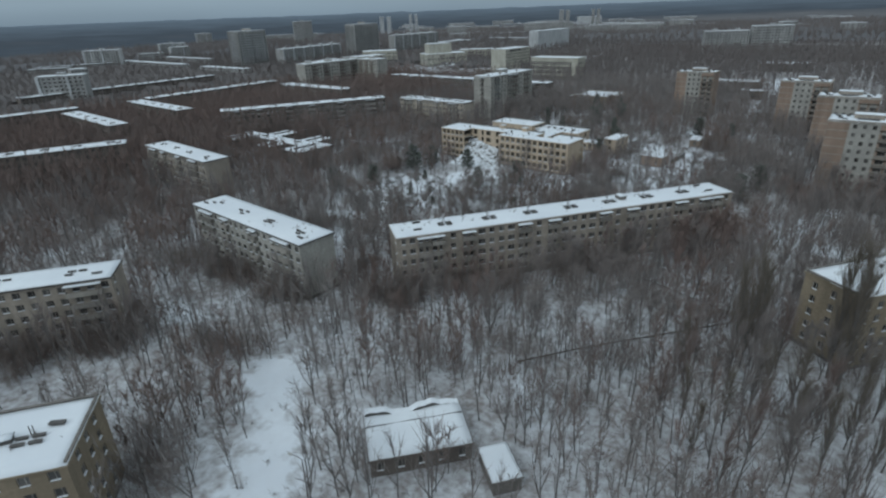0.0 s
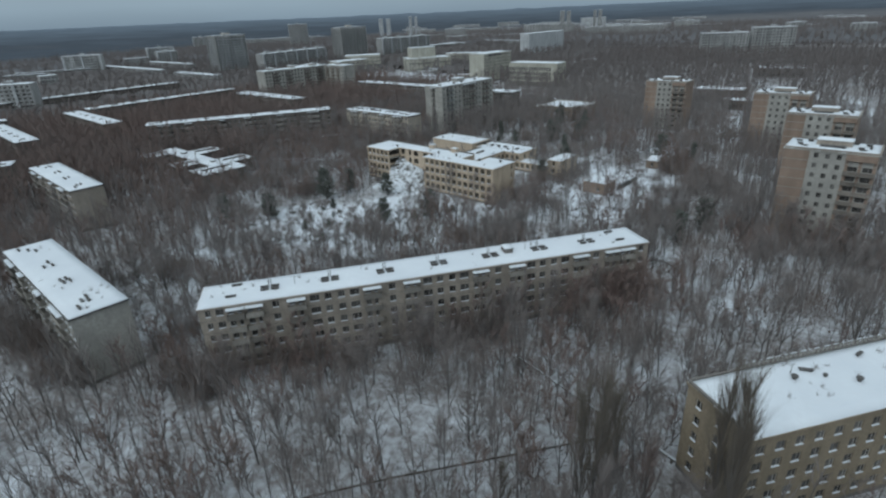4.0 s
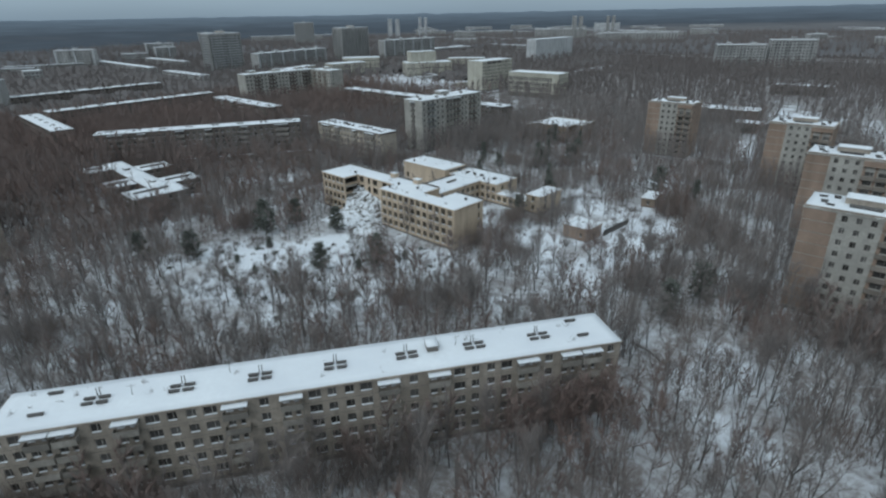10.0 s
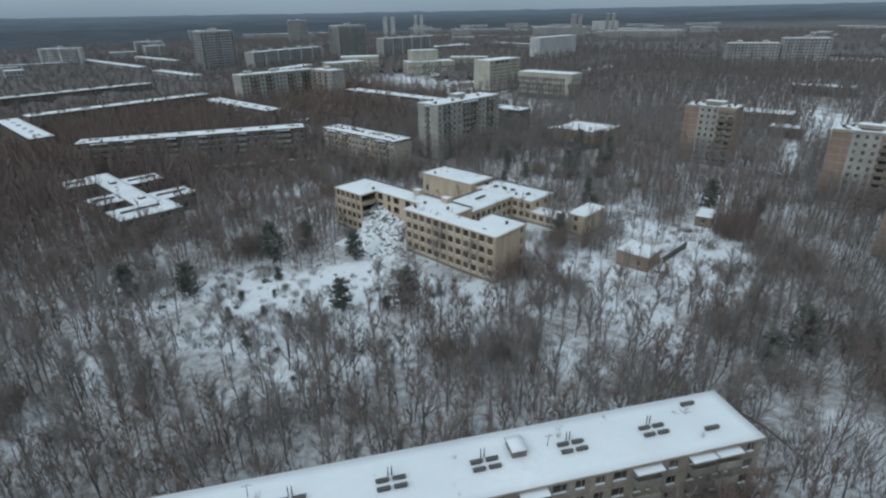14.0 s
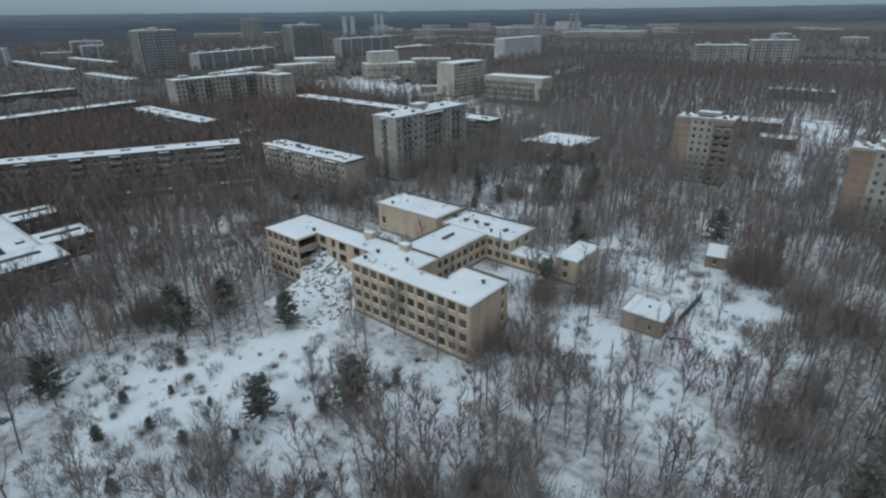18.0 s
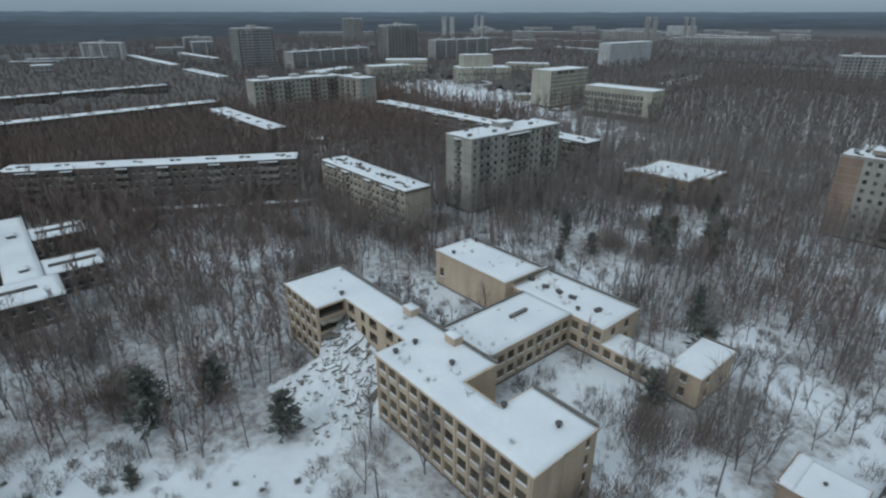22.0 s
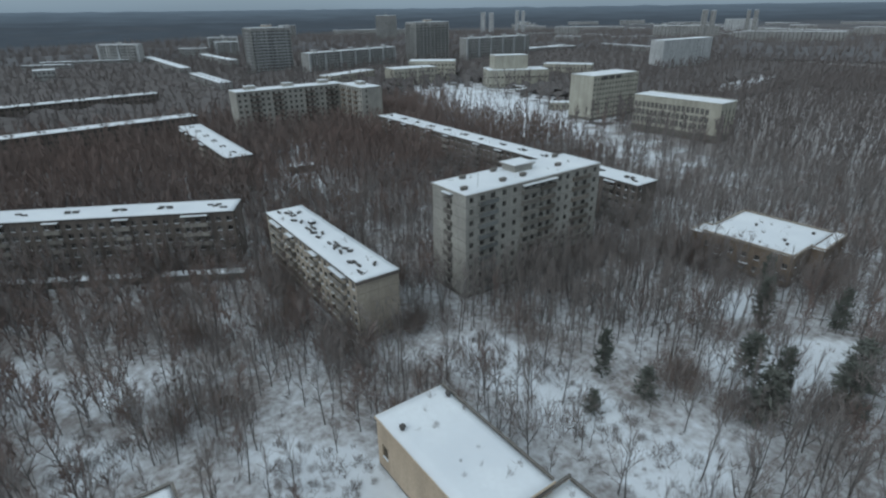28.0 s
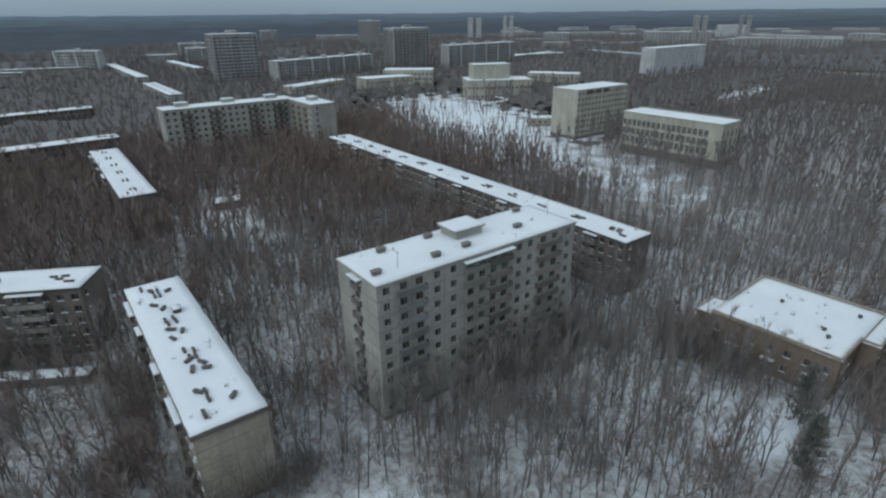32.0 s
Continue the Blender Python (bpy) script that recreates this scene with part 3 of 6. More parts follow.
def panel_joints(parent, faces_, fh, h0, H, bay):
    """Thin dark mortar joints between the wall panels. faces_: (matrix, length)."""
    g = Geo()
    for at, ln in faces_:
        n = max(1, round(ln / bay))
        z = h0
        while z < H - 0.6:
            g.box(0.0, -0.006, z - 0.035, ln, 0.02, z + 0.035, 0, at)
            z += fh
        for k in range(1, n):
            x = ln * k / n
            g.box(x - 0.03, -0.005, h0, x + 0.03, 0.02, H - 0.4, 0, at)
    return tagged(part("panel_joint", g, [M_PLINTH], parent), kind="stuff")


# ---- ground ----
# Open ground: centre, half sizes, turn; few trees stand here.
CLEAR = [
    (-71, 235, 21.9, 3.5, -101, 0.06), (-71, 211, 8.2, 4, -55, 0.1), (-63, 202, 8.7, 4, -43, 0.1),
    (-137, 142, 18, 9, 20, 0.15), (-112, 158, 12, 6, 15, 0.3),
    (-76, 38, 24, 4.2, 139, 0.05), (-225, 209, 15, 9, 45, 0.5), (-208, 205, 8, 6, 20, 0.2), (-240, 196, 10, 5, 30, 0.3),
    (-146, 159, 33, 14, 33, 0.05), (-130, 180, 27, 10, 20, 0.05), (-112, 192, 16, 6, 15, 0.06),
    (-151, 164, 25.0, 6, 30, 0.05), (-142, 157, 15.2, 7, 10, 0.05), (-122, 185, 17.2, 5, 20, 0.05), (-105, 229, 9.3, 5, 55, 0.08), (-102, 265, 9.8, 5, -47, 0.05), (-72, 260, 12.3, 5, 58, 0.05),
    (-85, 253, 25.8, 2.5, 89, 0.05), (-73, 235, 12.8, 5, 65, 0.08), (-76, 215, 11.0, 4, 78, 0.1), (-85, 500, 51.0, 11, 85, 0.1), (-93, 316, 8.5, 5, 87, 0.2), (-174, 236, 13.4, 7, 6, 0.1),
    (-134, 235, 10.0, 7, 82, 0.05), (-223, 208, 6.2, 4, 78, 0.1), (-111, 274, 7.8, 4.5, 3, 0.05), (-150, 273, 5.8, 4, 12, 0.15), (-225, 208, 9.8, 5, 45, 0.4),
    (-222, 221, 7.2, 4, 19, 0.4), (-198, 277, 4.4, 4, -2, 0.2), (-184, 274, 8.9, 4, 22, 0.1), (-171, 275, 5.8, 4, -2, 0.15), (-163, 280, 5.8, 4, 94, 0.1), (-155, 314, 5.5, 4, -11, 0.2),
    (-147, 325, 7.4, 4, 80, 0.2), (-171, 344, 11.3, 4, 111, 0.15), (-231, 331, 12.9, 5, 7, 0.4), (-154, 160, 14.2, 6, 13, 0.1), (-137, 139, 6.1, 5, 93, 0.15), (-116, 140, 5.7, 4, 6, 0.2),
    (-151, 112, 7.9, 4, 10, 0.2), (-148, 95, 6.7, 4, 18, 0.2), (-134, 102, 8.0, 4, 93, 0.35), (-123, 166, 11.1, 5, 120, 0.08), (-115, 187, 15.1, 4, -13, 0.1), (-77, 211, 11.9, 6, -28, 0.15),
    (-74, 182, 6.3, 5, -18, 0.2), (-76, 261, 10.5, 6, 73, 0.1), (-32, 185, 7.6, 5, 87, 0.42), (-20, 174, 4, 4, -26, 0.42), (-26, 188, 5.1, 4, 42, 0.42), (-106, 274, 14.9, 6, -42, 0.15),
    (-85, 396, 52.2, 4, 101, 0.2), (-27, 194, 10.2, 4, -44, 0.42), (-15, 174, 5.2, 4, 5, 0.42), (-16, 209, 4, 4, 53, 0.2), (-36, 477, 66.4, 10, -73, 0.15), (-82, 385, 39.0, 5, 101, 0.2),
    (-65, 527, 14.7, 10, -28, 0.15), (-83, 40, 13.9, 3.5, -35, 0), (-45, 70, 13.0, 2.5, -38, 0.25), (-134, 43, 4, 4, 63, 0.2), (-130, 42, 9, 5, 20, 0.1), (-100, 222, 12, 14, 0, 0.1),
    (-98, 268, 22, 7, 0, 0.05), (-70, 248, 12, 18, 15, 0.08), (-450, 495, 140, 56, 160, 0.16), (-335, 462, 95, 27, -12, 0.32), (-385, 770, 14, 90, 10, 0.1), (-88, 500, 12, 70, 12, 0.1),
    (-160, 279, 34, 6, 0, 0.4), (-330, 296, 32, 9, 10, 0.4), (-398, 322, 10, 14, 0, 0.4), (-256, 160, 44, 24, 0, 0.65), (-122, 230, 14, 14, 0, 0.1), (-150, 198, 14, 8, 0, 0.05),
    (-171, 237, 19, 8.5, 8, 0.05), (-160, 227, 9, 8, 0, 0.08), (-190, 276.5, 15, 5, -8, 0.04), (-152, 328, 13, 8, 60, 0.34), (-157, 310, 7, 5, 0, 0.1), (-173, 279, 8, 5, 0, 0.1),
]


def openness(x, y):
    """1 in full woods, near 0 in open ground."""
    k = np.ones(len(x))
    wob = 0.24 * np.sin(x * 0.31 + 0.9 * np.sin(y * 0.23)) + 0.22 * np.sin(y * 0.37 + 1.3 * np.sin(x * 0.19)) + 0.14 * np.sin(x * 0.9 + y * 0.7) * np.sin(y * 0.8 - x * 0.3)
    for cx, cy, hx, hy, a, keep in CLEAR:
        c, s = math.cos(radians(a)), math.sin(radians(a))
        u, v = ((x - cx) * c + (y - cy) * s) / hx, (-(x - cx) * s + (y - cy) * c) / hy
        r = np.sqrt(u * u + v * v) + wob
        k = np.minimum(k, np.clip((r - 0.7) / 0.5, 0, 1) * (1 - keep) + keep)
    return k


def ground_mesh():
    xs = sorted({*np.linspace(-600, 100, 176).tolist(), *np.linspace(-4900, -600, 24).tolist(), *np.linspace(100, 4900, 24).tolist()})
    ys = sorted({*np.linspace(-40, 600, 161).tolist(), *np.linspace(-4900, -40, 24).tolist(), *np.linspace(600, 4900, 24).tolist()})
    v, f = [], []
    for y in ys:
        for x in xs:
            near = -600 < x < 100 and -40 < y < 600
            h = 0.25 * noise.noise((x * 0.03, y * 0.03, 1)) + (0.15 * noise.noise((x * 0.11, y * 0.11, 5)) if near else 0)
            v.append((x, y, h - 0.05))
    nx = len(xs)
    for j in range(len(ys) - 1):
        for i in range(nx - 1):
            k = j * nx + i
            f.append((k, k + 1, k + nx + 1, k + nx))
    me = bpy.data.meshes.new("ground")
    me.from_pydata(v, [], f)
    me.materials.append(M_GROUND)
    me.polygons.foreach_set("use_smooth", [True] * len(f))
    p = np.array(v)
    deep = (p[:, 0] < -300) | ((p[:, 0] < -205) & (p[:, 1] < 235)) | ((p[:, 0] < -330) & (p[:, 1] > 580)) | ((p[:, 0] < -330) & (p[:, 1] > 380))
    cover = np.where(deep, 0.02, np.where(p[:, 0] < -235, 0.08, np.where((p[:, 1] < 125) & (p[:, 0] < -95), 0.12, 0.17))) - 0.16 * ((p[:, 1] > 400) & (p[:, 0] > -340)) + 0.66 * (1 - openness(p[:, 0], p[:, 1]))
    me.attributes.new("snow_cover", "FLOAT", "POINT").data.foreach_set("value", cover.astype(np.float32))
    return me


tagged(new("ground", ground_mesh()), "snow-covered forest floor with brown undergrowth", "ground", kind="structure")

# ---- apartment blocks: the long five-storey one with canopies ----
S_FACE = Matrix.Identity(4)
BALC_L1 = ((5.2, 8.5), (8.8, 12.1), (16.8, 20.3), (32.0, 35.7), (40.5, 43.9), (55.7, 59.2), (64.0, 67.6), (79.3, 83.1), (87.3, 90.8), (91.2, 94.7))
COLS_L1 = [(1.7, 1.1), (3.9, 1.5)]
for s0, s1 in BALC_L1:
    COLS_L1 += [(round((s0 + s1) / 2 - 0.85, 2), 1.2), (round((s0 + s1) / 2 + 0.75, 2), 0.8)]
for s0, s1 in ((12.6, 16.4), (20.8, 31.6), (36.2, 40.0), (44.4, 55.2), (59.7, 63.5), (68.0, 78.9), (83.5, 86.9)):
    n = round((s1 - s0) / 2.7)
    COLS_L1 += [(round(s0 + (s1 - s0) * (k + 0.5) / n, 2), 2.0 if k in (0, n - 1) and n > 2 else 1.45) for k in range(n)]
COLS_L1.append((96.8, 1.3))
L1 = block("apartment_block", "long grey five-storey panel block with snowy roof and small balconies", (-90.6, 83.5), 57.05, 98.5, 9.8, 15.0, 5,
           {"S": sorted(COLS_L1), "E": [(1.8, 1.2)], "N": spread(98.5, 34, 1.4), "W": [(8.0, 1.2)]}, fine=True)
for s0, s1 in BALC_L1:
    balcony(L1, S_FACE, s0, s1, 14.05, canopy=True)
    for k in range(1, 5):
        balcony(L1, S_FACE, s0, s1, 0.9 + 2.8 * k)
for s in (13.6, 25.8, 37.5, 49.4, 61.3, 73.1, 85.0):
    vent_set(L1, s, 4.5, 15.15)
for s, d in ((6.8, 8.0), (6.0, 3.0), (92.6, 8.0), (92.7, 2.9)):
    vent_set(L1, s, d, 15.15, both=False, pipes=False)
roof_box(L1, 65.8, 6.0, 15.1, 1.9, 2.6, 1.0, M_PLINTH)
panel_joints(L1, [(S_FACE, 98.5), (Matrix.Translation((98.5, 0, 0)) @ pose(0, 0, 0, 0, 0, 90), 9.8), (Matrix.Translation((0, 9.8, 0)) @ pose(0, 0, 0, 0, 0, -90), 9.8)], 2.8, 0.9, 15.0, 98.5 / 9)
for s, d in ((18.5, 4.8), (32.5, 7.0), (70.0, 5.6)):
    antenna(L1, s, d, 15.15, 2.0)


def five_storey(corner, ang, L, balc, label, W=10.4, H=15.3, mats=(M_PANEL, M_PLINTH), vents=True, faces="SN", fine=False, far=False):
    n = max(3, int(L / 2.8))
    spec = {"S": spread(L, n, 1.5), "N": spread(L, n, 1.4), "E": [(2.2, 1.3)], "W": [(W - 2.2, 1.3)]}
    ob = block("apartment_block", label, corner, ang, L, W, H, 5, {k: spec[k] for k in faces if k in spec}, mats=mats, fine=fine, overhang=0.3, far=far)
    for s0, s1 in balc:
        balcony(ob, S_FACE, s0, s1, H - 0.95, canopy=True)
        for k in range(1, 5):
            balcony(ob, S_FACE, s0, s1, 0.9 + 2.8 * k)
    if vents:
        k = max(2, int(L / 12.5))
        for i in range(k):
            vent_set(ob, L * (i + 0.5) / k, W * 0.45, H + 0.15, pipes=False)
        for x in (3.0, L - 3.0):
            vent_set(ob, x, W * 0.25, H + 0.15, both=False, pipes=False)
    return ob


BALC4 = [(4.5, 11.5), (16.5, 20.0), (31.0, 34.5), (42.0, 49.0)]
LONG6 = [(6, 13), (20, 24), (38, 42), (52, 56), (70, 74), (88, 95)]
five_storey((-159.4, 65.5), 0.5, 53.2, BALC4, "short grey five-storey panel block with snowy roof", mats=(M_PANEL_L, M_PLINTH), faces="SN")
K1 = five_storey((-264.8, 256.6), 0.0, 53.7, BALC4, "beige five-storey panel block with snow-covered roof vents", mats=(M_BEIGE, M_PLINTH), fine=True)
panel_joints(K1, [(S_FACE, 53.7), (Matrix.Translation((53.7, 0, 0)) @ pose(0, 0, 0, 0, 0, 90), 10.4)], 2.8, 0.9, 15.3, 5.2)
roof_box(K1, 16.5, 6.5, 15.4, 2.0, 1.4, 0.8, M_DARK)
for x, y, a, ln in ((12.0, 3.4, 40, 1.5), (14.2, 4.6, -35, 1.4), (23.5, 4.0, 55, 1.6), (25.2, 5.6, -20, 1.4), (27.0, 3.6, 20, 1.3), (35.5, 4.2, -50, 1.6), (37.4, 5.8, 30, 1.5), (38.6, 4.0, -15, 1.8), (39.4, 6.0, 70, 1.3), (45.0, 3.2, 35, 1.3), (49.0, 7.2, -40, 1.4), (5.0, 4.0, 20, 1.2), (6.6, 7.0, -60, 1.2)):
    roof_box(K1, x, y, 15.4, ln, 0.4, 0.45, M_DARK, a=a, snow=False)
g = Geo()
g.stack([(53.98, -0.28, 54.06, 10.68, 14.55), (53.98, -0.28, 54.06, 10.68, 15.25)])
part("fascia", g, [M_BROWN], K1, "dark brown roof fascia")
five_storey((-263.0, 93.0), 0.0, 55.0, BALC4, "short grey five-storey panel block among bare trees", faces="S")
five_storey((-319.5, 159.5), 61.5, 102.0, LONG6, "long brown-grey five-storey block with snowy roof", faces="SE", H=15.9, mats=(M_BROWN, M_PLINTH))
LONG_MATS = (M_BROWN, M_PLINTH)
five_storey((-381.0, 359.5), 0.0, 164.5, [(10, 14), (24, 28), (46, 50), (60, 64), (82, 86), (96, 100), (118, 122), (132, 136), (152, 156)], "very long five-storey block with vents on snowy roof", faces="SE", mats=LONG_MATS)
five_storey((-172.5, -42.6), 57.0, 87.0, [(78, 85)], "grey five-storey panel block end with snowy roof", W=9.2, faces="SE")
five_storey((-418.5, 266.0), 0.0, 82.0, BALC4, "brown-grey five-storey block with snowy roof vents", faces="SE", far=True, mats=LONG_MATS)
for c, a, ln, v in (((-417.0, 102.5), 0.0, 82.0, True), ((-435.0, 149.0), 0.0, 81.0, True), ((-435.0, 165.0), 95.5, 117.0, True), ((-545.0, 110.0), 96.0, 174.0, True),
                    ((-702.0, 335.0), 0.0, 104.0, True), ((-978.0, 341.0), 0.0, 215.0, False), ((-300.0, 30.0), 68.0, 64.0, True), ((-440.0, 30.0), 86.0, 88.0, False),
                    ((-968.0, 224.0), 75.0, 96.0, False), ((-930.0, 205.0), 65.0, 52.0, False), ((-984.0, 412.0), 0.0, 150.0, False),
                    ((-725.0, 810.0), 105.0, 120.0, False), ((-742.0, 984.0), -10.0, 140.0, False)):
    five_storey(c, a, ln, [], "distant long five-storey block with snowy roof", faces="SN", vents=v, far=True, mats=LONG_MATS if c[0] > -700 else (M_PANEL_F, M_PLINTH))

# ---- the two ochre blocks beside the flight's start ----
E1 = block("apartment_block", "ochre brick five-storey building with railed snowy roof", (-0.7, 112.3), 57.0, 52.0, 12.0, 15.8, 5,
           {"W": [(2.5, 1.2), (6.5, 1.2)], "N": spread(52.0, 17, 1.5), "S": spread(52, 17, 1.5)}, mats=(M_OCHRE2, M_PLINTH), fine=True)
parapet(E1, 0.0, 12.1, 52.0, 12.1, 15.8, 0.25)
parapet(E1, 0.0, 0.0, 0.0, 11.9, 15.8, 0.3)
bal = Geo()
bal.box(-0.09, -0.09, 16.05, 0.09, 0.09, 16.8)
bal = bal.mesh("baluster", [M_PANEL_L])
for s0, s1 in ((9.0, 51.6),):
    g = Geo()
    g.stack([(s0, 12.0, s1, 12.2, 16.8), (s0, 12.0, s1, 12.2, 16.88), (s0 + 0.03, 12.03, s1 - 0.03, 12.17, 16.9)])
    part("top_rail", g, [M_PLINTH], E1, "stained concrete balustrade rail")
    g = Geo()
    q = s0
    r = random.Random(int(s0))
    while q < s1 - 1.0:
        e = q + r.uniform(0.4, 1.5)
        g.stack([(q, 12.03, e, 12.17, 16.903), (q + 0.05, 12.06, e - 0.05, 12.14, 16.96)])
        q = e + r.uniform(0.3, 0.9)
    part("rail_snow", g, [M_SNOW], E1)
    for k in range(int((s1 - s0) / 0.82) + 1):
        part("baluster", bal, None, E1, m=pose(s0 + 0.3 + 0.82 * k, 12.1, 0))
roof_fan(E1, 14.0, 8.0, 15.9)
roof_fan(E1, 22.0, 5.0, 15.9)
roof_fan(E1, 18.5, 7.2, 15.9, 0.35, 0.6)
antenna(E1, 14.5, 9.2, 15.95, 1.8)
roof_box(E1, 17.0, 9.0, 15.95, 1.6, 0.25, 0.3, M_DARK, a=-30, snow=False)
roof_box(E1, 27.5, 9.8, 15.95, 1.3, 0.25, 0.3, M_DARK, a=20, snow=False)
D1 = block("apartment_block", "ochre brick five-storey building with snowy roof", (-114.2, -60.8), 57.0, 80.0, 14.0, 15.0, 5,
           {"E": [(3.5, 1.3), (7.0, 1.3), (10.5, 1.3)], "S": spread(80.0, 24, 1.4)}, mats=(M_OCHRE2, M_PLINTH))
vent_set(D1, 74.0, 6.0, 15.15)
vent_set(D1, 62.0, 7.0, 15.15)
roof_box(D1, 69.5, 6.6, 15.1, 4.6, 1.3, 0.7, M_DARK, a=8)
roof_box(D1, 76.5, 8.6, 15.1, 1.8, 0.5, 0.4, M_DARK, a=-10, snow=False)
parapet(D1, 0.0, 13.9, 80.0, 13.9, 15.0, 0.35)
parapet(D1, 79.9, 0.3, 79.9, 13.6, 15.0, 0.3)

# ---- nine-storey slab and towers ----
N_E = [(1.8, 1.3), (5.2, 1.5), (8.4, 1.5), (12.2, 1.3), (15.8, 1.3), (19.8, 1.5), (22.6, 1.5), (25.4, 1.5), (28.2, 1.5), (32.0, 1.3), (35.0, 1.3), (38.6, 1.5), (42.0, 1.5), (46.0, 1.3)]
N1 = block("apartment_tower", "pale grey nine-storey panel slab with balconies and lift house", (-227.0, 287.5), 0.0, 13.6, 48.0, 27.3, 9,
           {"S": [(6.8, 1.8)], "E": N_E, "W": spread(48.0, 14, 1.35)}, mats=(M_PANEL_L, M_PLINTH), fine=True, fh=2.9, style="plain")
E_FACE = Matrix.Translation((13.6, 0, 0)) @ pose(0, 0, 0, 0, 0, 90)
for s0, s1 in ((3.9, 9.7), (18.2, 23.9), (24.1, 29.8), (37.0, 43.6)):
    for k in range(9):
        balcony(N1, E_FACE, s0, s1, 0.95 + 2.9 * k, depth=0.8, mat=M_TINT if s0 < 10 else M_BALC if s0 < 24 else M_LOGGIA)
balcony(N1, E_FACE, 18.0, 30.0, 26.2, depth=1.1, canopy=True)
for k in range(9):
    balcony(N1, S_FACE, 5.4, 8.2, 0.95 + 2.9 * k, depth=0.6, mat=M_PLINTH)
balcony(N1, S_FACE, 5.0, 8.6, 26.2, depth=1.0, canopy=True)
roof_box(N1, 4.2, 25.0, 27.4, 5.0, 6.5, 1.6, M_PANEL_L, snow=False)
roof_box(N1, 4.2, 25.0, 29.0, 5.8, 7.3, 0.3, M_PANEL_L)
for x, y in ((-224.4, 295.0), (-216.7, 289.5), (-224.7, 305.7), (-216.5, 301.7), (-216.7, 308.8), (-225.3, 329.8), (-218.0, 323.2)):
    roof_box(N1, x + 227.0, y - 287.5, 27.4, 0.9, 1.6, 0.8, M_PLINTH, snow=False)
panel_joints(N1, [(E_FACE, 48.0), (S_FACE, 13.6)], 2.9, 0.9, 27.3, 6.8)
antenna(N1, 10.3, 6.2, 27.4, 3.5)
antenna(N1, 7.5, 46.0, 27.4, 4.5)


def tower(corner, ang, label):
    ob = block("apartment_tower", label, corner, ang, 22.0, 13.5, 26.4, 9, {"S": [(7.9, 1.2), (10.6, 1.2), (13.3, 1.2), (16.7, 2.3), (20.1, 2.3)], "E": [(3, 1.3), (10, 1.3)], "N": spread(22, 7, 1.3)},
               mats=(M_PANEL_L, M_PLINTH, M_BRICK), end_slot="WE", fh=2.8, group="nine-storey towers", style="plain")
    for k in range(9):
        for s0 in (14.95, 18.0, 21.2):
            if "pier" not in MESHES:
                g = Geo()
                g.box(0, -0.05, 0.96, 0.7, -0.002, 3.6)
                MESHES["pier"] = g.mesh("loggia_pier", [M_BRICK])
            part("loggia_pier", MESHES["pier"], None, ob, m=pose(s0, 0, 2.8 * k))
        g = Geo()
        g.box(0.06, -0.09, 1.02 + 2.8 * k, 6.3, -0.002, 3.62 + 2.8 * k)
        part("brick_panel", g, [M_BRICK], ob, "orange brick facing panel")
    g = Geo()
    g.box(14.9, -1.0, 24.4, 21.9, -0.002, 26.0)
    part("brick_panel", g, [M_BRICK], ob, "orange brick facing panel")
    roof_box(ob, 11.0, 9.0, 26.4, 8.5, 5.0, 1.5, M_PANEL)
    roof_box(ob, 11.0, 4.5, 26.4, 6.0, 1.6, 0.5, M_DARK, snow=False)
    for x, y in ((3.0, 5.0), (5.0, 10.0), (17.5, 4.5), (19.0, 9.5)):
        roof_box(ob, x, y, 26.4, 1.2, 0.8, 0.6, M_DARK, snow=False)
    for x, y, a in ((2.2, 9.5, 12), (4.4, 3.0, -8), (18.0, 3.0, 5), (19.6, 6.4, 80), (15.8, 10.8, 0)):
        roof_box(ob, x, y, 26.4, 1.5, 0.35, 0.45, M_DARK, a=a, snow=False)
    parapet(ob, 0.0, 0.0, 22.0, 0.0, 26.4, 0.35, mat=M_PANEL)
    parapet(ob, 22.0, 0.2, 22.0, 13.3, 26.4, 0.35, mat=M_PANEL)
    for k in range(8):
        for s0, s1 in ((14.9, 18.3), (18.5, 21.9)):
            balcony(ob, S_FACE, s0, s1, 0.95 + 2.8 * k, depth=1.1, mat=M_LOGGIA)
    return ob


for c, a in (((-25.5, 229.5), 3.0), ((-37.9, 288.0), 3.0), ((-62.0, 337.0), 3.0), ((-124.5, 362.5), 3.0)):
    tower(c, a, "nine-storey tower with orange brick panels and snowy roof")
block("service_building", "low brown service building behind the towers with snowy roof", (-142.0, 470.0), 6.0, 40.0, 16.0, 9.0, 2, {"S": spread(40, 12, 1.5)}, mats=(M_BROWN, M_PLINTH), far=True)
block("service_building", "single-storey annex with snowy roof behind the towers", (-107.0, 447.0), 6.0, 17.0, 11.0, 6.0, 1, {"S": spread(17, 5, 1.5)}, mats=(M_BROWN, M_PLINTH), far=True)
block("service_building", "low hall with snowy roof beyond a clearing", (-140.0, 640.0), 5.0, 46.0, 16.0, 8.0, 2, {"S": spread(46, 12, 1.6)}, mats=(M_BROWN, M_PLINTH), far=True)

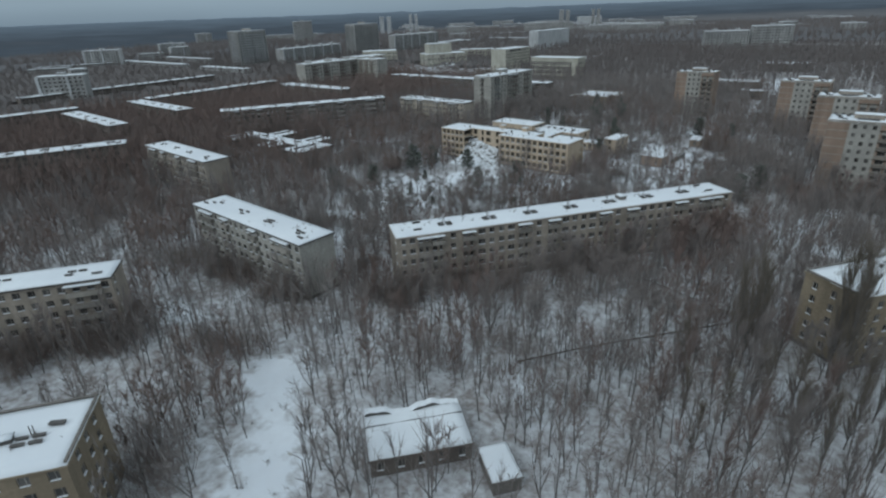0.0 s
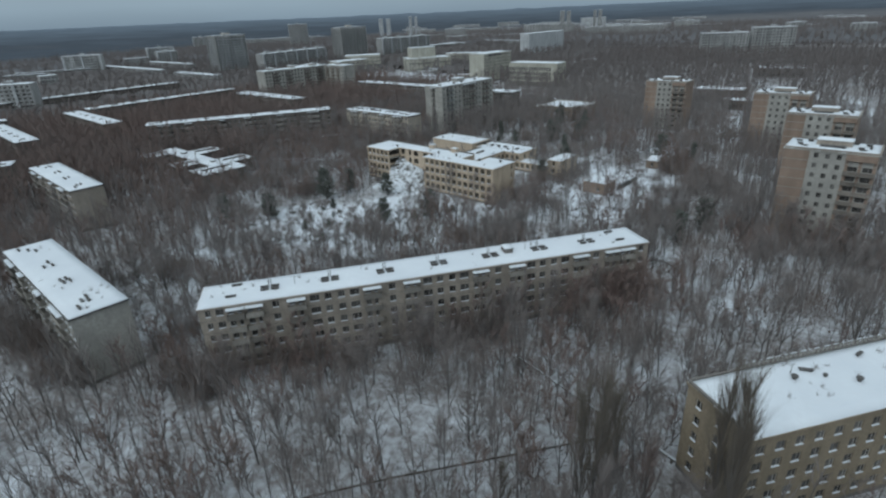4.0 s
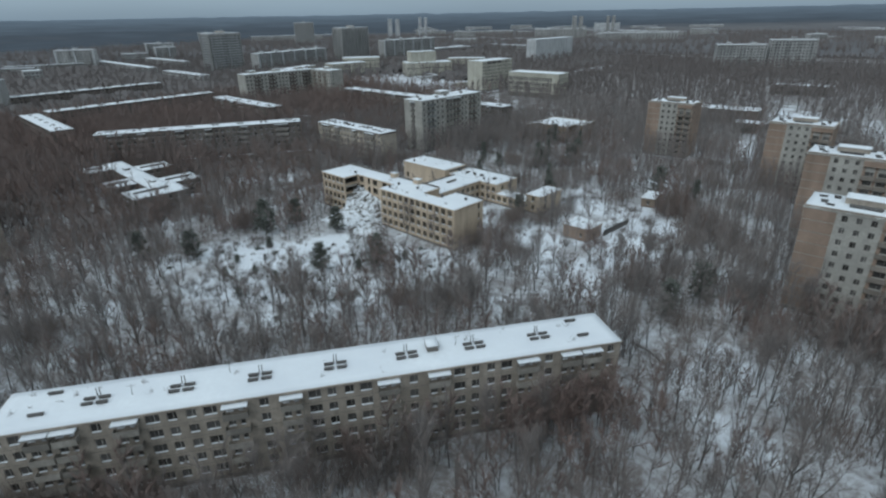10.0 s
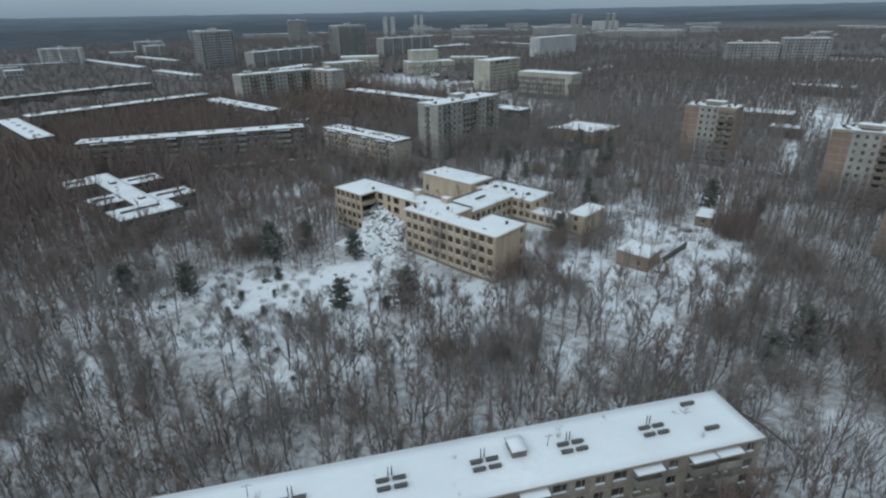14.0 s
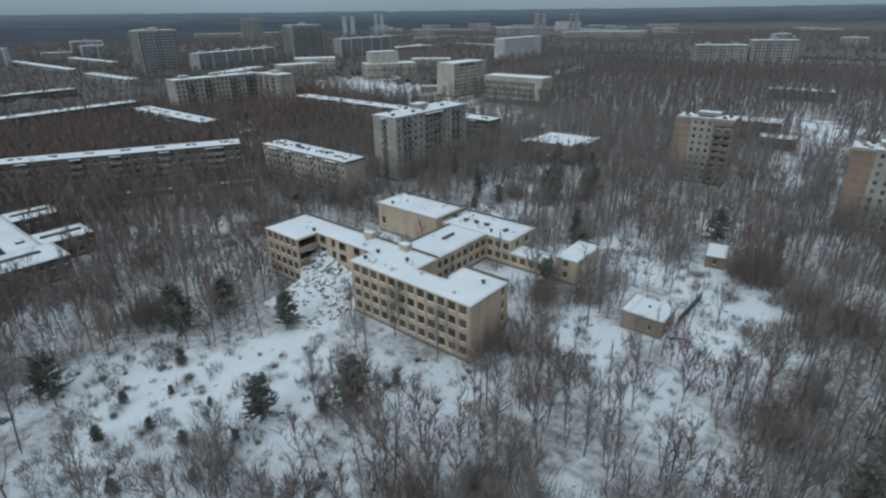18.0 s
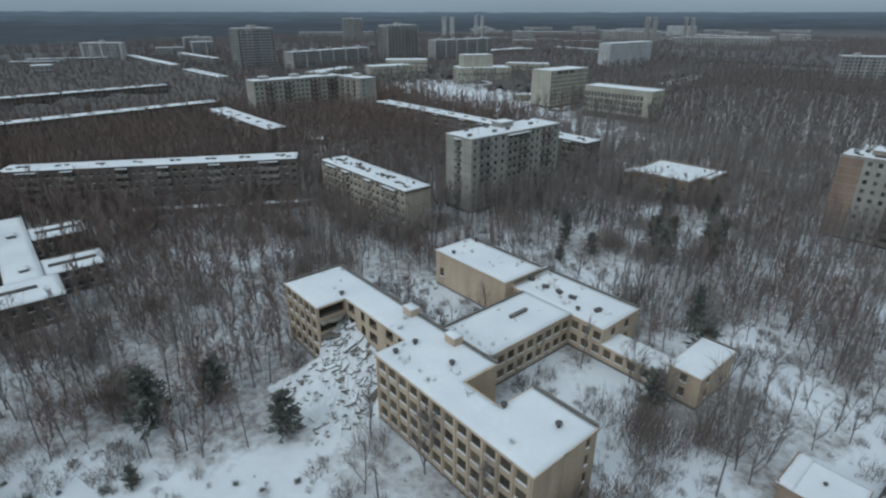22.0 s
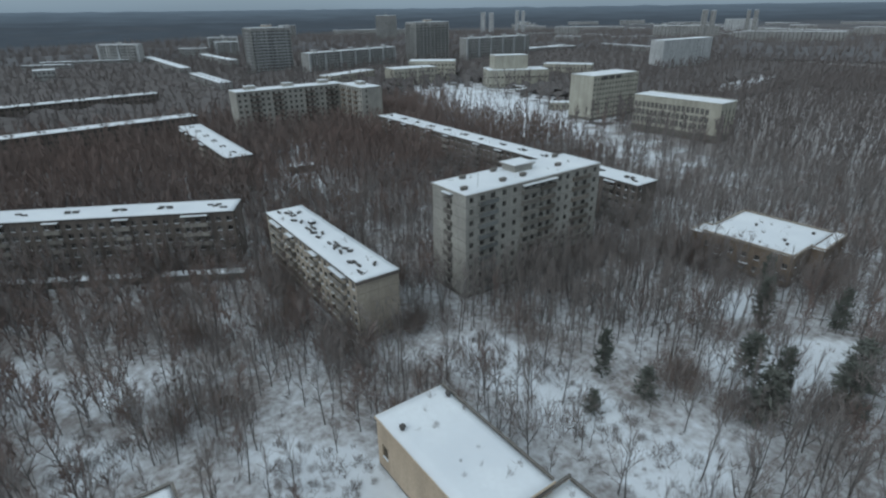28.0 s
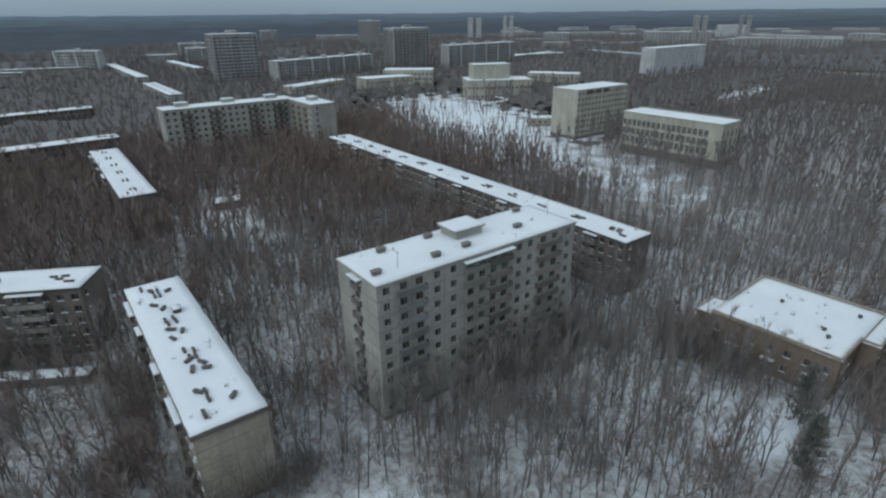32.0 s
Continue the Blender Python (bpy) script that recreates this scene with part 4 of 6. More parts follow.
# ---- school with a fallen wing ----
SC = thing("school_building", "ochre four-storey school with a collapsed middle section", "school", pose(-179.0, 200.6, 0))
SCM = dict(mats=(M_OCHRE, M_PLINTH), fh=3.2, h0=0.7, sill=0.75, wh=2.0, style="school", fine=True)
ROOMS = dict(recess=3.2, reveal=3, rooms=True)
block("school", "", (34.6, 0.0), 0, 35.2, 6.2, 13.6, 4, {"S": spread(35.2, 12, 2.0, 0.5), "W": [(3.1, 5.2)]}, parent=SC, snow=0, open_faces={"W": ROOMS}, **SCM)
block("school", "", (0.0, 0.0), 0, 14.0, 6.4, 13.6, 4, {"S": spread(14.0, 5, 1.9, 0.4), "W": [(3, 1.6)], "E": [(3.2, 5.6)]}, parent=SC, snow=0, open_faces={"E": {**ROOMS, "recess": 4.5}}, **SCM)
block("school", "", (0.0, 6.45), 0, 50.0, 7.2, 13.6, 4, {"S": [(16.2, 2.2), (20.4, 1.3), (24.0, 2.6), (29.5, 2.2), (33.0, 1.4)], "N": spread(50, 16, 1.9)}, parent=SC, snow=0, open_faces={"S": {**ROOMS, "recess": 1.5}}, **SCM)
block("school", "", (58.0, 6.25), 0, 11.8, 7.4, 13.6, 4, {"E": [(5.4, 0.9)]}, parent=SC, snow=0, **SCM)
block("school", "", (0.3, 42.0), 0, 25.0, 12.5, 9.8, 1, {"S": [(2.2, 1.6)], "N": spread(25, 6, 2.6)}, parent=SC, **{**SCM, "wh": 2.4, "sill": 2.2})
block("school", "", (25.35, 44.8), 0, 24.8, 13.2, 7.8, 2, {"S": spread(24.8, 9, 1.9), "E": [(4, 1.7), (9, 1.7)]}, parent=SC, **SCM)
block("school", "", (29.0, 13.7), 0, 13.0, 31.0, 8.0, 2, {"E": spread(31.0, 11, 1.9), "W": spread(31.0, 11, 1.9)}, parent=SC, **SCM)
block("school", "", (50.2, 44.8), 0, 14.0, 6.5, 4.2, 1, {"S": spread(14.0, 5, 1.9)}, parent=SC, **SCM)
block("school", "", (64.4, 45.0), 0, 6.2, 13.6, 7.0, 2, {"S": [(3, 1.4)], "E": [(3, 1.2)]}, parent=SC, **SCM)
pil = Geo()
pil.box(-0.22, -0.16, 0.6, 0.22, 0.0, 13.2)
pil = pil.mesh("pilaster", [M_OCHRE])
for k in range(13):
    part("pilaster", pil, None, SC, m=pose(min(max(35.1 + k * 34.2 / 12, 34.85), 69.55), -0.002, 0))
for k in range(6):
    part("pilaster", pil, None, SC, m=pose(min(max(0.4 + k * 13.2 / 5, 0.25), 13.75), -0.002, 0))
for a in ((0.0, 13.65, 50.0, 13.65, 13.6), (0.0, 0.2, 0.0, 13.4, 13.6), (58.0, 13.65, 69.8, 13.65, 13.6), (0.3, 54.5, 25.3, 54.5, 9.8), (25.4, 58.0, 50.1, 58.0, 7.8), (25.4, 44.8, 25.4, 57.8, 8.6),
          (29.0, 14.0, 29.0, 44.0, 8.0), (64.4, 58.6, 70.6, 58.6, 7.0)):
    parapet(SC, *a[:4], a[4], 0.4)
for x, y in ((28.1, 12.6), (40.7, 12.4)):
    roof_box(SC, x, y, 13.7, 2.6, 2.0, 1.5, M_OCHRE)
for x, y, z in ((12.8, 6.4, 13.7), (36.8, 6.9, 13.7), (45.6, 7.7, 13.7), (58.4, 6.6, 13.7), (66.2, 9.4, 13.7), (36.9, 2.6, 13.7), (5.4, 43.6, 9.9), (3.3, 53.6, 9.9), (42.1, 47.0, 7.9)):
    roof_fan(SC, x, y, z, 0.55, 1.0)
for x, y, a in ((30.8, 49.9, 30), (34.5, 50.2, -20), (38.2, 50.3, 10), (25.9, 50.5, 0), (45.3, 49.8, 80)):
    roof_box(SC, x, y, 7.9, 1.5, 0.8, 0.6, M_DARK, a=a, snow=False)
roof_box(SC, 35.3, 35.5, 8.1, 0.5, 5.0, 0.6, M_PLINTH, snow=False)
snow = snow_over(((-0.1, -0.1, 14.1, 13.5), (14.1, 6.4, 34.5, 13.5), (34.5, -0.1, 49.9, 13.5), (49.9, -0.1, 58.0, 6.1), (58.0, -0.1, 69.9, 13.5)), 13.58, 0.2, 3.0)
part("snow_layer", snow, [M_SNOW], SC, smooth=True)
# broken floors at the torn ends
rnd = random.Random(5)
for k in range(1, 4):
    g = Geo()
    z = 0.7 + 3.2 * k
    edge = [(14.0 + rnd.uniform(0.6, 2.6), y) for y in (0.3, 1.6, 2.9, 4.3, 5.6, 6.3)]
    pts = [(13.9, 0.3)] + edge + [(13.9, 6.3)]
    for zz in (z, z - 0.3):
        g.face([(x, y, zz) for x, y in (pts if zz == z else pts[::-1])])
    for p, q in zip(pts, pts[1:] + pts[:1]):
        g.face([(*p, z - 0.3), (*q, z - 0.3), (*q, z), (*p, z)])
    part("broken_floor", g, [M_RUBBLE], SC)

RB = thing("rubble_heap", "snow-covered heap of fallen concrete slabs", "rubble", pose(-179.0, 200.6, 0))


def mound(x, y):
    """Share of the way up, and height, of the heap; it leans on the torn corner."""
    u = (x - 13.6) / 21.4
    f = max(0.0, (y + 13.5 - 5.0 * u) / (19.5 - 5.0 * u))
    side = min(1.0, 0.12 + 0.95 * math.sin(math.pi * min(1.0, u + 0.1))) if y < 0 else 1.0
    return f, (9.2 - 5.6 * u) * f ** 1.5 * side


heap = Geo()
nx, ny = 34, 34
for j in range(ny + 1):
    for i in range(nx + 1):
        x, y = 13.6 + 21.4 * i / nx + (rnd.uniform(-0.3, 0.3) if 0 < i < nx else 0), 6.4 - 21.0 * j / ny
        f, h = mound(x, y)
        h += (0.5 * noise.noise((x * 0.6, y * 0.6, 4)) + 0.4 * noise.noise((x * 1.7, y * 1.7, 8))) * (1 if f > 0.05 else 0)
        heap.v.append((x, y, max(-0.15, h - 0.1)))
for j in range(ny):
    for i in range(nx):
        k = j * (nx + 1) + i
        heap.f.append((k, k + nx + 1, k + nx + 2, k + 1))
        heap.s.append(0)
part("debris_mound", heap, [M_SNOW], RB, "snow over broken masonry")
for k in range(210):
    high = k < 70
    x, y = rnd.uniform(14.4, 34.0), (rnd.uniform(-1.5, 5.8) if high else 6.0 - 18.0 * rnd.random() ** 1.15)
    f, z = mound(x, y)
    ln, wd = (rnd.uniform(0.7, 3.4), rnd.uniform(0.3, 1.3)) if high else (rnd.uniform(0.4, 1.8), rnd.uniform(0.15, 0.8))
    g = Geo()
    g.stack([(-wd / 2, -ln / 2, wd / 2, ln / 2, -0.14), (-wd / 2 + rnd.uniform(0, 0.15), -ln / 2 + rnd.uniform(0, 0.4), wd / 2, ln / 2 - rnd.uniform(0, 0.4), 0.12)])
    g.s[1] = 1 if rnd.random() < 0.9 else 0
    turn = -25 + 50 * (x - 14.4) / 19.6 + rnd.gauss(0, 26) if high else rnd.uniform(-90, 90)
    part("broken_slab", g, [M_RUBBLE, M_SNOW], RB, m=pose(x, y, z + 0.12, rnd.uniform(15, 45) * f if high else rnd.uniform(-20, 30), rnd.uniform(-22, 22), turn))

OB = block("outbuilding", "small brown brick outbuilding with flat snowy roof", (-91.0, 233.9), 0, 9.2, 8.4, 4.5, 1, {"S": [(6.5, 1.0)], "E": [(4, 1.2)]}, mats=(M_BRICK, M_PLINTH), h0=0.4)
parapet(OB, -0.05, -0.2, -0.05, 8.5, 4.48, 0.4, 0.35, M_BRICK)
drift = snow_sheet(-0.3, -0.25, 2.0, 8.5, 4.62, 0.5, 3.0, 0.5)
part("snow_drift", drift, [M_SNOW], OB, "snow blown against the roof kerb", smooth=True)
roof_fan(OB, 4.6, 4.4, 4.5, 0.35, 0.7)
block("outbuilding", "small brick hut with flat snowy roof", (-85.5, 279.0), 10, 5.0, 10.0, 3.6, 1, {"S": [(2.5, 1.0)]}, mats=(M_BRICK_D, M_PLINTH), h0=0.4)
rw = thing("yard_wall", "long low dark board wall running back from an outbuilding", "wall", pose(-81.0, 242.8, 0, 0, 0, 88))
for k in range(7):
    g = Geo()
    g.stack([(2.3 * k, -0.12, 2.3 * k + 2.2, 0.12, -0.2), (2.3 * k, -0.12, 2.3 * k + 2.2, 0.12, 2.0 - 0.06 * (k % 3))])
    part("board_panel", g, [M_DARK], rw)
    g = Geo()
    g.box(2.3 * k + 2.2, -0.09, -0.2, 2.3 * k + 2.3, 0.09, 2.15)
    part("post", g, [M_BARK], rw)
fl_ = thing("fallen_beam", "dark fallen beam lying beside the outbuilding", "beam", pose(-80.6, 235.5, 0.35, 3, 4, 30))
g = Geo()
g.stack([(0, -0.16, 3.2, 0.16, -0.2), (0, -0.16, 3.2, 0.16, 0.16)])
part("beam", g, [M_DARK], fl_)
P1 = block("service_building", "two-storey brown brick building with kerbed snowy roof", (-191.2, 355.6), 2.5, 23.8, 25.6, 8.8, 2, {"S": spread(23.8, 7, 1.4), "E": [(3.0, 1.4), (6.5, 1.4)]}, mats=(M_BRICK_D, M_PLINTH), fh=3.3, fine=True)
for cx, cy, w, d, h in ((-3.0, -0.3, 2.95, 7.4, 8.4), (23.85, 11.4, 3.0, 17.0, 8.3)):
    block("annex", "", (cx, cy), 0, w, d, h, 2, {"E": spread(d, 4, 1.4)} if cx > 0 else {}, mats=(M_BRICK_D, M_PLINTH), fh=3.3, parent=P1, claim_it=cx > 0)
for a in ((0.0, 7.4, 0.0, 25.3), (0.0, 25.5, 23.8, 25.5), (0.0, 0.0, 23.8, 0.0), (23.8, 0.3, 23.8, 11.2)):
    parapet(P1, *a, 8.8, 0.5, mat=M_PANEL)
for a in ((-3.0, 0.0, -3.0, 6.8), (-2.9, 7.1, -0.2, 7.1), (26.85, 11.8, 26.85, 28.0), (24.0, 28.3, 26.8, 28.3), (24.0, 11.5, 26.7, 11.5)):
    parapet(P1, *a, 8.3, 0.5, mat=M_PANEL)
for k in (4.0, 11.0, 18.5):
    g = Geo()
    g.stack([(k, -1.3, k + 2.6, -0.01, 3.3), (k, -1.3, k + 2.6, -0.01, 3.45), (k + 0.1, -1.2, k + 2.5, -0.01, 3.6)])
    g.s[1] = 1
    part("door_canopy", g, [M_PLINTH, M_SNOW], P1, "small snowy concrete canopy")
for x, y in ((8.0, 15.0), (18.0, 9.0), (19.5, 6.5), (21.0, 20.0)):
    roof_fan(P1, x, y, 8.9, 0.5, 0.8)

# ---- kindergarten: crossing pavilions ----
KG = thing("kindergarten", "low two-storey kindergarten of crossing pavilions with snowy roofs", "kindergarten", pose(-291, 144, 0))
KM = dict(mats=(M_BROWN, M_PLINTH), fh=3.0, h0=0.5)
block("kg", "", (0.0, 10.0), 0, 56.5, 8.0, 6.8, 2, {}, parent=KG, **KM)
block("kg", "", (56.6, 0.3), 0, 14.0, 20.4, 6.8, 2, {"E": spread(20.4, 7, 1.5), "S": spread(14, 4, 1.5)}, parent=KG, **KM)
for x in (14.0, 44.0):
    block("kg", "", (x, 18.1), 0, 11.5, 14.0, 6.4, 2, {"E": spread(14, 5, 1.5)}, parent=KG, **KM)
    parapet(KG, x + 0.2, 20.0, x + 0.2, 31.5, 6.4, 0.35)
    roof_light(KG, x + 6.2, 19.5, 11.0, 6.4)
for x in (0.0, 34.0):
    block("kg", "", (x, -0.2), 0, 11.5, 10.1, 6.4, 2, {"E": spread(10, 3, 1.5), "S": spread(11.5, 4, 1.5)}, parent=KG, **KM)
    roof_light(KG, x + 6.0, 0.8, 7.5, 6.4)
roof_light(KG, 63.0, 3.0, 13.0, 6.8)
roof_box(KG, 20.0, 14.0, 6.8, 3.0, 2.2, 0.8, M_PLINTH)
roof_box(KG, 50.0, 14.5, 6.8, 2.4, 2.0, 0.7, M_PLINTH)

# ---- the farther town ----
PALE = (M_CREAM, M_PLINTH)
Q1 = block("apartment_tower", "pale nine-storey panel block with stair bays", (-440.5, 299.0), 0, 12.8, 64.0, 28.0, 9, {"E": spread(64, 20, 1.4)}, mats=(M_PANEL_L, M_PLINTH), fh=2.95, far=True)
E_Q = Matrix.Translation((12.8, 0, 0)) @ pose(0, 0, 0, 0, 0, 90)
for s in (7.5, 20.5, 39.5, 52.5):
    for k in range(9):
        balcony(Q1, E_Q, s, s + 5.5, 1.0 + 2.95 * k, mat=M_BROWN)
for y in (10.0, 32.0, 54.0):
    roof_box(Q1, 5.0, y, 28.0, 4.0, 6.0, 1.8, M_PANEL_L)
Q2 = block("apartment_tower", "pale nine-storey block end with narrow window bays", (-427.5, 360.0), 0, 28.0, 13.0, 28.0, 9, {"S": spread(28, 9, 1.3), "E": [(3.0, 1.2)]}, mats=(M_PANEL_L, M_PLINTH), fh=2.95, far=True)
roof_box(Q2, 14.0, 7.0, 28.0, 6.0, 4.0, 1.8, M_PANEL_L)
for s in (4.0, 11.5, 19.0):
    for k in range(9):
        balcony(Q2, S_FACE, s, s + 3.0, 1.0 + 2.95 * k, mat=M_BRICK_D)
H1 = block("hotel_building", "pale eight-storey hotel slab with open top floor", (-370.5, 500.0), 0, 19.0, 46.0, 28.0, 8, {"E": spread(46, 15, 1.7)}, mats=PALE, fh=3.1, h0=2.2, sill=1.0, far=True)
# closed dark boxes on the wall stand in for the shaded terrace openings
g = Geo()
for s in (8.0, 15.0, 22.0):
    g.box(18.6, s, 25.0, 19.03, s + 5.5, 27.2)
part("terrace_opening", g, [M_DARK], H1, "dark open terrace under the roof")
H2 = block("civic_building", "pale three-storey civic building with tall window strips", (-318.0, 497.0), 2.0, 52.0, 16.0, 21.0, 3, {"S": spread(46, 17, 2.0, 0) , "E": spread(16, 4, 1.6)}, mats=PALE, fh=4.2, h0=5.0, wh=3.0, sill=0.9, far=True)
parapet(H2, 0.0, 16.0, 52.0, 16.0, 21.0, 0.6, mat=M_PANEL_L)
T22 = block("apartment_tower", "pale sixteen-storey tower block with tiers of balconies", (-752.0, 408.0), 0, 22.0, 44.0, 53.0, 16, {"E": spread(44, 10, 3.2), "S": spread(22, 5, 3.2)}, mats=(M_PANEL_F, M_PLINTH), fh=3.1, far=True)
T22b = block("apartment_tower", "sixteen-storey tower block with tiers of balconies", (-755.0, 617.0), 0, 22.0, 52.0, 54.5, 16, {"E": spread(52, 12, 3.2), "S": spread(22, 5, 3.2)}, mats=(M_PANEL_F, M_PLINTH), fh=3.2, far=True)
for tw_, w_, c_, fh_ in ((T22, 44.0, 22.0, 3.1), (T22b, 52.0, 22.0, 3.2)):
    ef = Matrix.Translation((c_, 0, 0)) @ pose(0, 0, 0, 0, 0, 90)
    for s in (3.0, w_ / 2 + 1.0):
        for k in range(1, 16):
            balcony(tw_, ef, s, s + w_ / 2 - 4.0, 0.9 + fh_ * k, depth=1.2, mat=M_WHITE_F if tw_ is T22 else M_PANEL_F)
    for k in range(1, 16):
        balcony(tw_, S_FACE, 4.0, 18.0, 0.9 + fh_ * k, depth=1.1, mat=M_WHITE_F if tw_ is T22 else M_PANEL_F)
    for face_, ln_ in ((ef, w_), (S_FACE, 22.0)):
        n_ = int(ln_ / 5.4)
        for k in range(n_ + 1):
            g = Geo()
            s = 0.02 + (ln_ - 0.94) * k / n_
            g.stack([(s, -1.3, s + 0.6, -0.003, 0.5), (s, -1.3, s + 0.6, -0.003, 52.0)], 0, face_)
            part("pier", g, [M_PANEL_F], tw_)
    roof_box(tw_, 11.0, w_ / 2, 53.5 if tw_ is T22 else 55.0, 6.0, 10.0, 2.0, M_PANEL)


def far_block(name, label, a, b, depth, h, floors, mats=(M_PANEL_F, M_PLINTH), snow=0.3, blank=False):
    """A distant block whose long front runs from a to b."""
    ang = math.degrees(math.atan2(b[1] - a[1], b[0] - a[0]))
    ln = math.hypot(b[0] - a[0], b[1] - a[1])
    ob = block(name, label, a, ang, ln, depth, h, floors, {"S": [(ln * 0.68, 1.6), (ln * 0.75, 1.6), (ln * 0.82, 1.6)] if blank else spread(ln, max(2, int(ln / (3.6 if a[1] < 1000 else 6.5))), 2.1)}, mats=mats, fh=(h - 1.6) / floors, far=True, snow=snow)
    if floors >= 8 and a[1] < 1350 and ln > 15 and not blank:
        n = max(1, int(ln / 26))
        for k in range(n):
            roof_box(ob, ln * (k + 0.5) / n, depth * 0.55, h, min(6.0, ln * 0.3), 4.0, 2.2, M_PANEL_F)
        m = max(1, int(ln / 11))
        g = Geo()
        for k in range(m):
            s0 = ln * (k + 0.5) / m - 2.4
            for q in range(1, floors):
                z = 0.9 + (h - 1.6) / floors * q
                g.box(s0, -1.0, z - 0.15, s0 + 4.8, -0.002, z + 0.8)
        tagged(part("loggia_front", g, [M_PANEL_F], ob, "weathered loggia boards"), kind="stuff")
        for k in range(0, m + 1, 2) if a[1] < 800 else ():
            s0 = min(max(0.02, ln * k / m - 1.1), ln - 2.22)
            g = Geo()
            g.stack([(s0, -1.2, s0 + 2.2, -0.002, -0.4), (s0, -1.2, s0 + 2.2, -0.002, h - 0.4)])
            part("stair_bay", g, [M_WHITE_F], ob, "pale blank stair bay")
    return ob


for a, b, d, h, f, lab in (
        ((-704, 459), (-739, 590), 13, 27, 9, "pale nine-storey block on the far side of town"), ((-695, 669), (-705, 790), 13, 35, 10, "pale stepped nine-storey block far in town"),
        ((-484, 775), (-487, 877), 16, 35, 9, "white nine-storey block with blank walls"), ((-968, 288), (-940, 331), 13, 33, 9, "grey nine-storey block by the forest edge"),
        ((-560, 127), (-540, 156), 14, 29, 9, "grey nine-storey block among woods"), ((-1106, 458), (-1094, 503), 14, 32, 9, "pale nine-storey block near the forest"),
        ((-1055, 455), (-1047, 488), 14, 27, 8, "pale block near the forest edge"), ((-1066, 404), (-1058, 444), 12, 19, 5, "low pale block near the forest edge"),
        ((-1542, 742), (-1528, 780), 14, 39, 9, "pale block far in the forest"), ((-1492, 865), (-1398, 1036), 14, 26, 7, "long pale block far in the forest"),
        ((-1224, 839), (-1202, 878), 20, 60, 16, "grey tower block far in town"), ((-1381, 1384), (-1310, 1448), 14, 25, 7, "low pale block on the skyline"), ((-1260, 1495), (-1148, 1594), 14, 22, 6, "low pale block on the skyline"),
        ((-1022, 1179), (-982, 1215), 14, 32, 9, "pale block far in town"), ((-833, 1266), (-729, 1330), 16, 35, 9, "broad pale block far in town"),
        ((-887, 1642), (-822, 1675), 16, 41, 9, "white block on the skyline"), ((-648, 1259), (-504, 1319), 13, 28, 9, "long pale nine-storey block far in town"),
        ((-570, 1561), (-530, 1574), 14, 29, 8, "pale block on the skyline"), ((-1289, 1186), (-1281, 1195), 14, 63, 16, "slim white tower on the skyline"), ((-1275, 1202), (-1267, 1211), 14, 62, 16, "slim white tower on the skyline"),
        ((-1230, 1253), (-1225, 1259), 14, 66, 16, "slim white tower on the skyline"), ((-1220, 1264), (-1214, 1270), 14, 65, 16, "slim white tower on the skyline"), ((-756, 1309), (-748, 1314.7), 14, 63, 16, "slim grey tower on the skyline"), ((-743, 1318), (-736, 1323), 14, 62, 16, "slim grey tower on the skyline"),
        ((-690, 1350), (-684, 1352.7), 14, 62, 16, "slim grey tower on the skyline"), ((-679, 1355), (-672, 1358), 14, 62, 16, "slim grey tower on the skyline"), ((-1736, 2017), (-1640, 2086), 16, 22, 6, "low pale block on the skyline"), ((-1560, 2120), (-1500, 2190), 16, 26, 8, "low pale block on the skyline"), ((-1420, 2240), (-1313, 2321), 16, 19, 5, "low pale block on the skyline"),
        ((-1105, 2315), (-1010, 2350), 16, 18, 5, "low pale block on the skyline"), ((-900, 2390), (-788, 2436), 16, 20, 6, "low pale block on the skyline"), ((-254, 829), (-205, 856), 13, 30, 9, "grey nine-storey block beyond the woods"),
        ((-203, 860), (-159, 883), 13, 35, 10, "pale nine-storey block beyond the woods"), ((-157, 1263), (-120, 1268), 13, 24, 8, "pale block far beyond the woods"),
        ((-680, 1293), (-537, 1363), 13, 25, 7, "long pale block far beyond the woods"), ((-593, 432), (-620, 492), 16, 14, 3, "pale three-storey shopping hall on the square"),
        ((-590, 497), (-585, 545), 22, 16, 3, "pale shopping hall with flat snowy roof"), ((-615, 530), (-585, 567), 24, 20, 4, "pale flat-roofed hall behind the square"),
        ((-519, 556), (-490, 605), 30, 16, 2, "pale palace hall with tall glazed front"), ((-520, 564), (-507, 594), 16, 28.5, 1, "windowless pale stage tower of the palace"),
        ((-534, 643), (-493, 669), 18, 16, 3, "pale flat-roofed civic hall"), ((-399, 512), (-384, 530), 10, 5, 1, "low kiosk pavilion by the hotel"),
        ((-777, 214), (-776, 232), 14, 20, 5, "small pale block among woods")):
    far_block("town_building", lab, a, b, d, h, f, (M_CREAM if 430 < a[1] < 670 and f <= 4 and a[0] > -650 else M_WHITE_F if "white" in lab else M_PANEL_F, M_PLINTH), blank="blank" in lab)

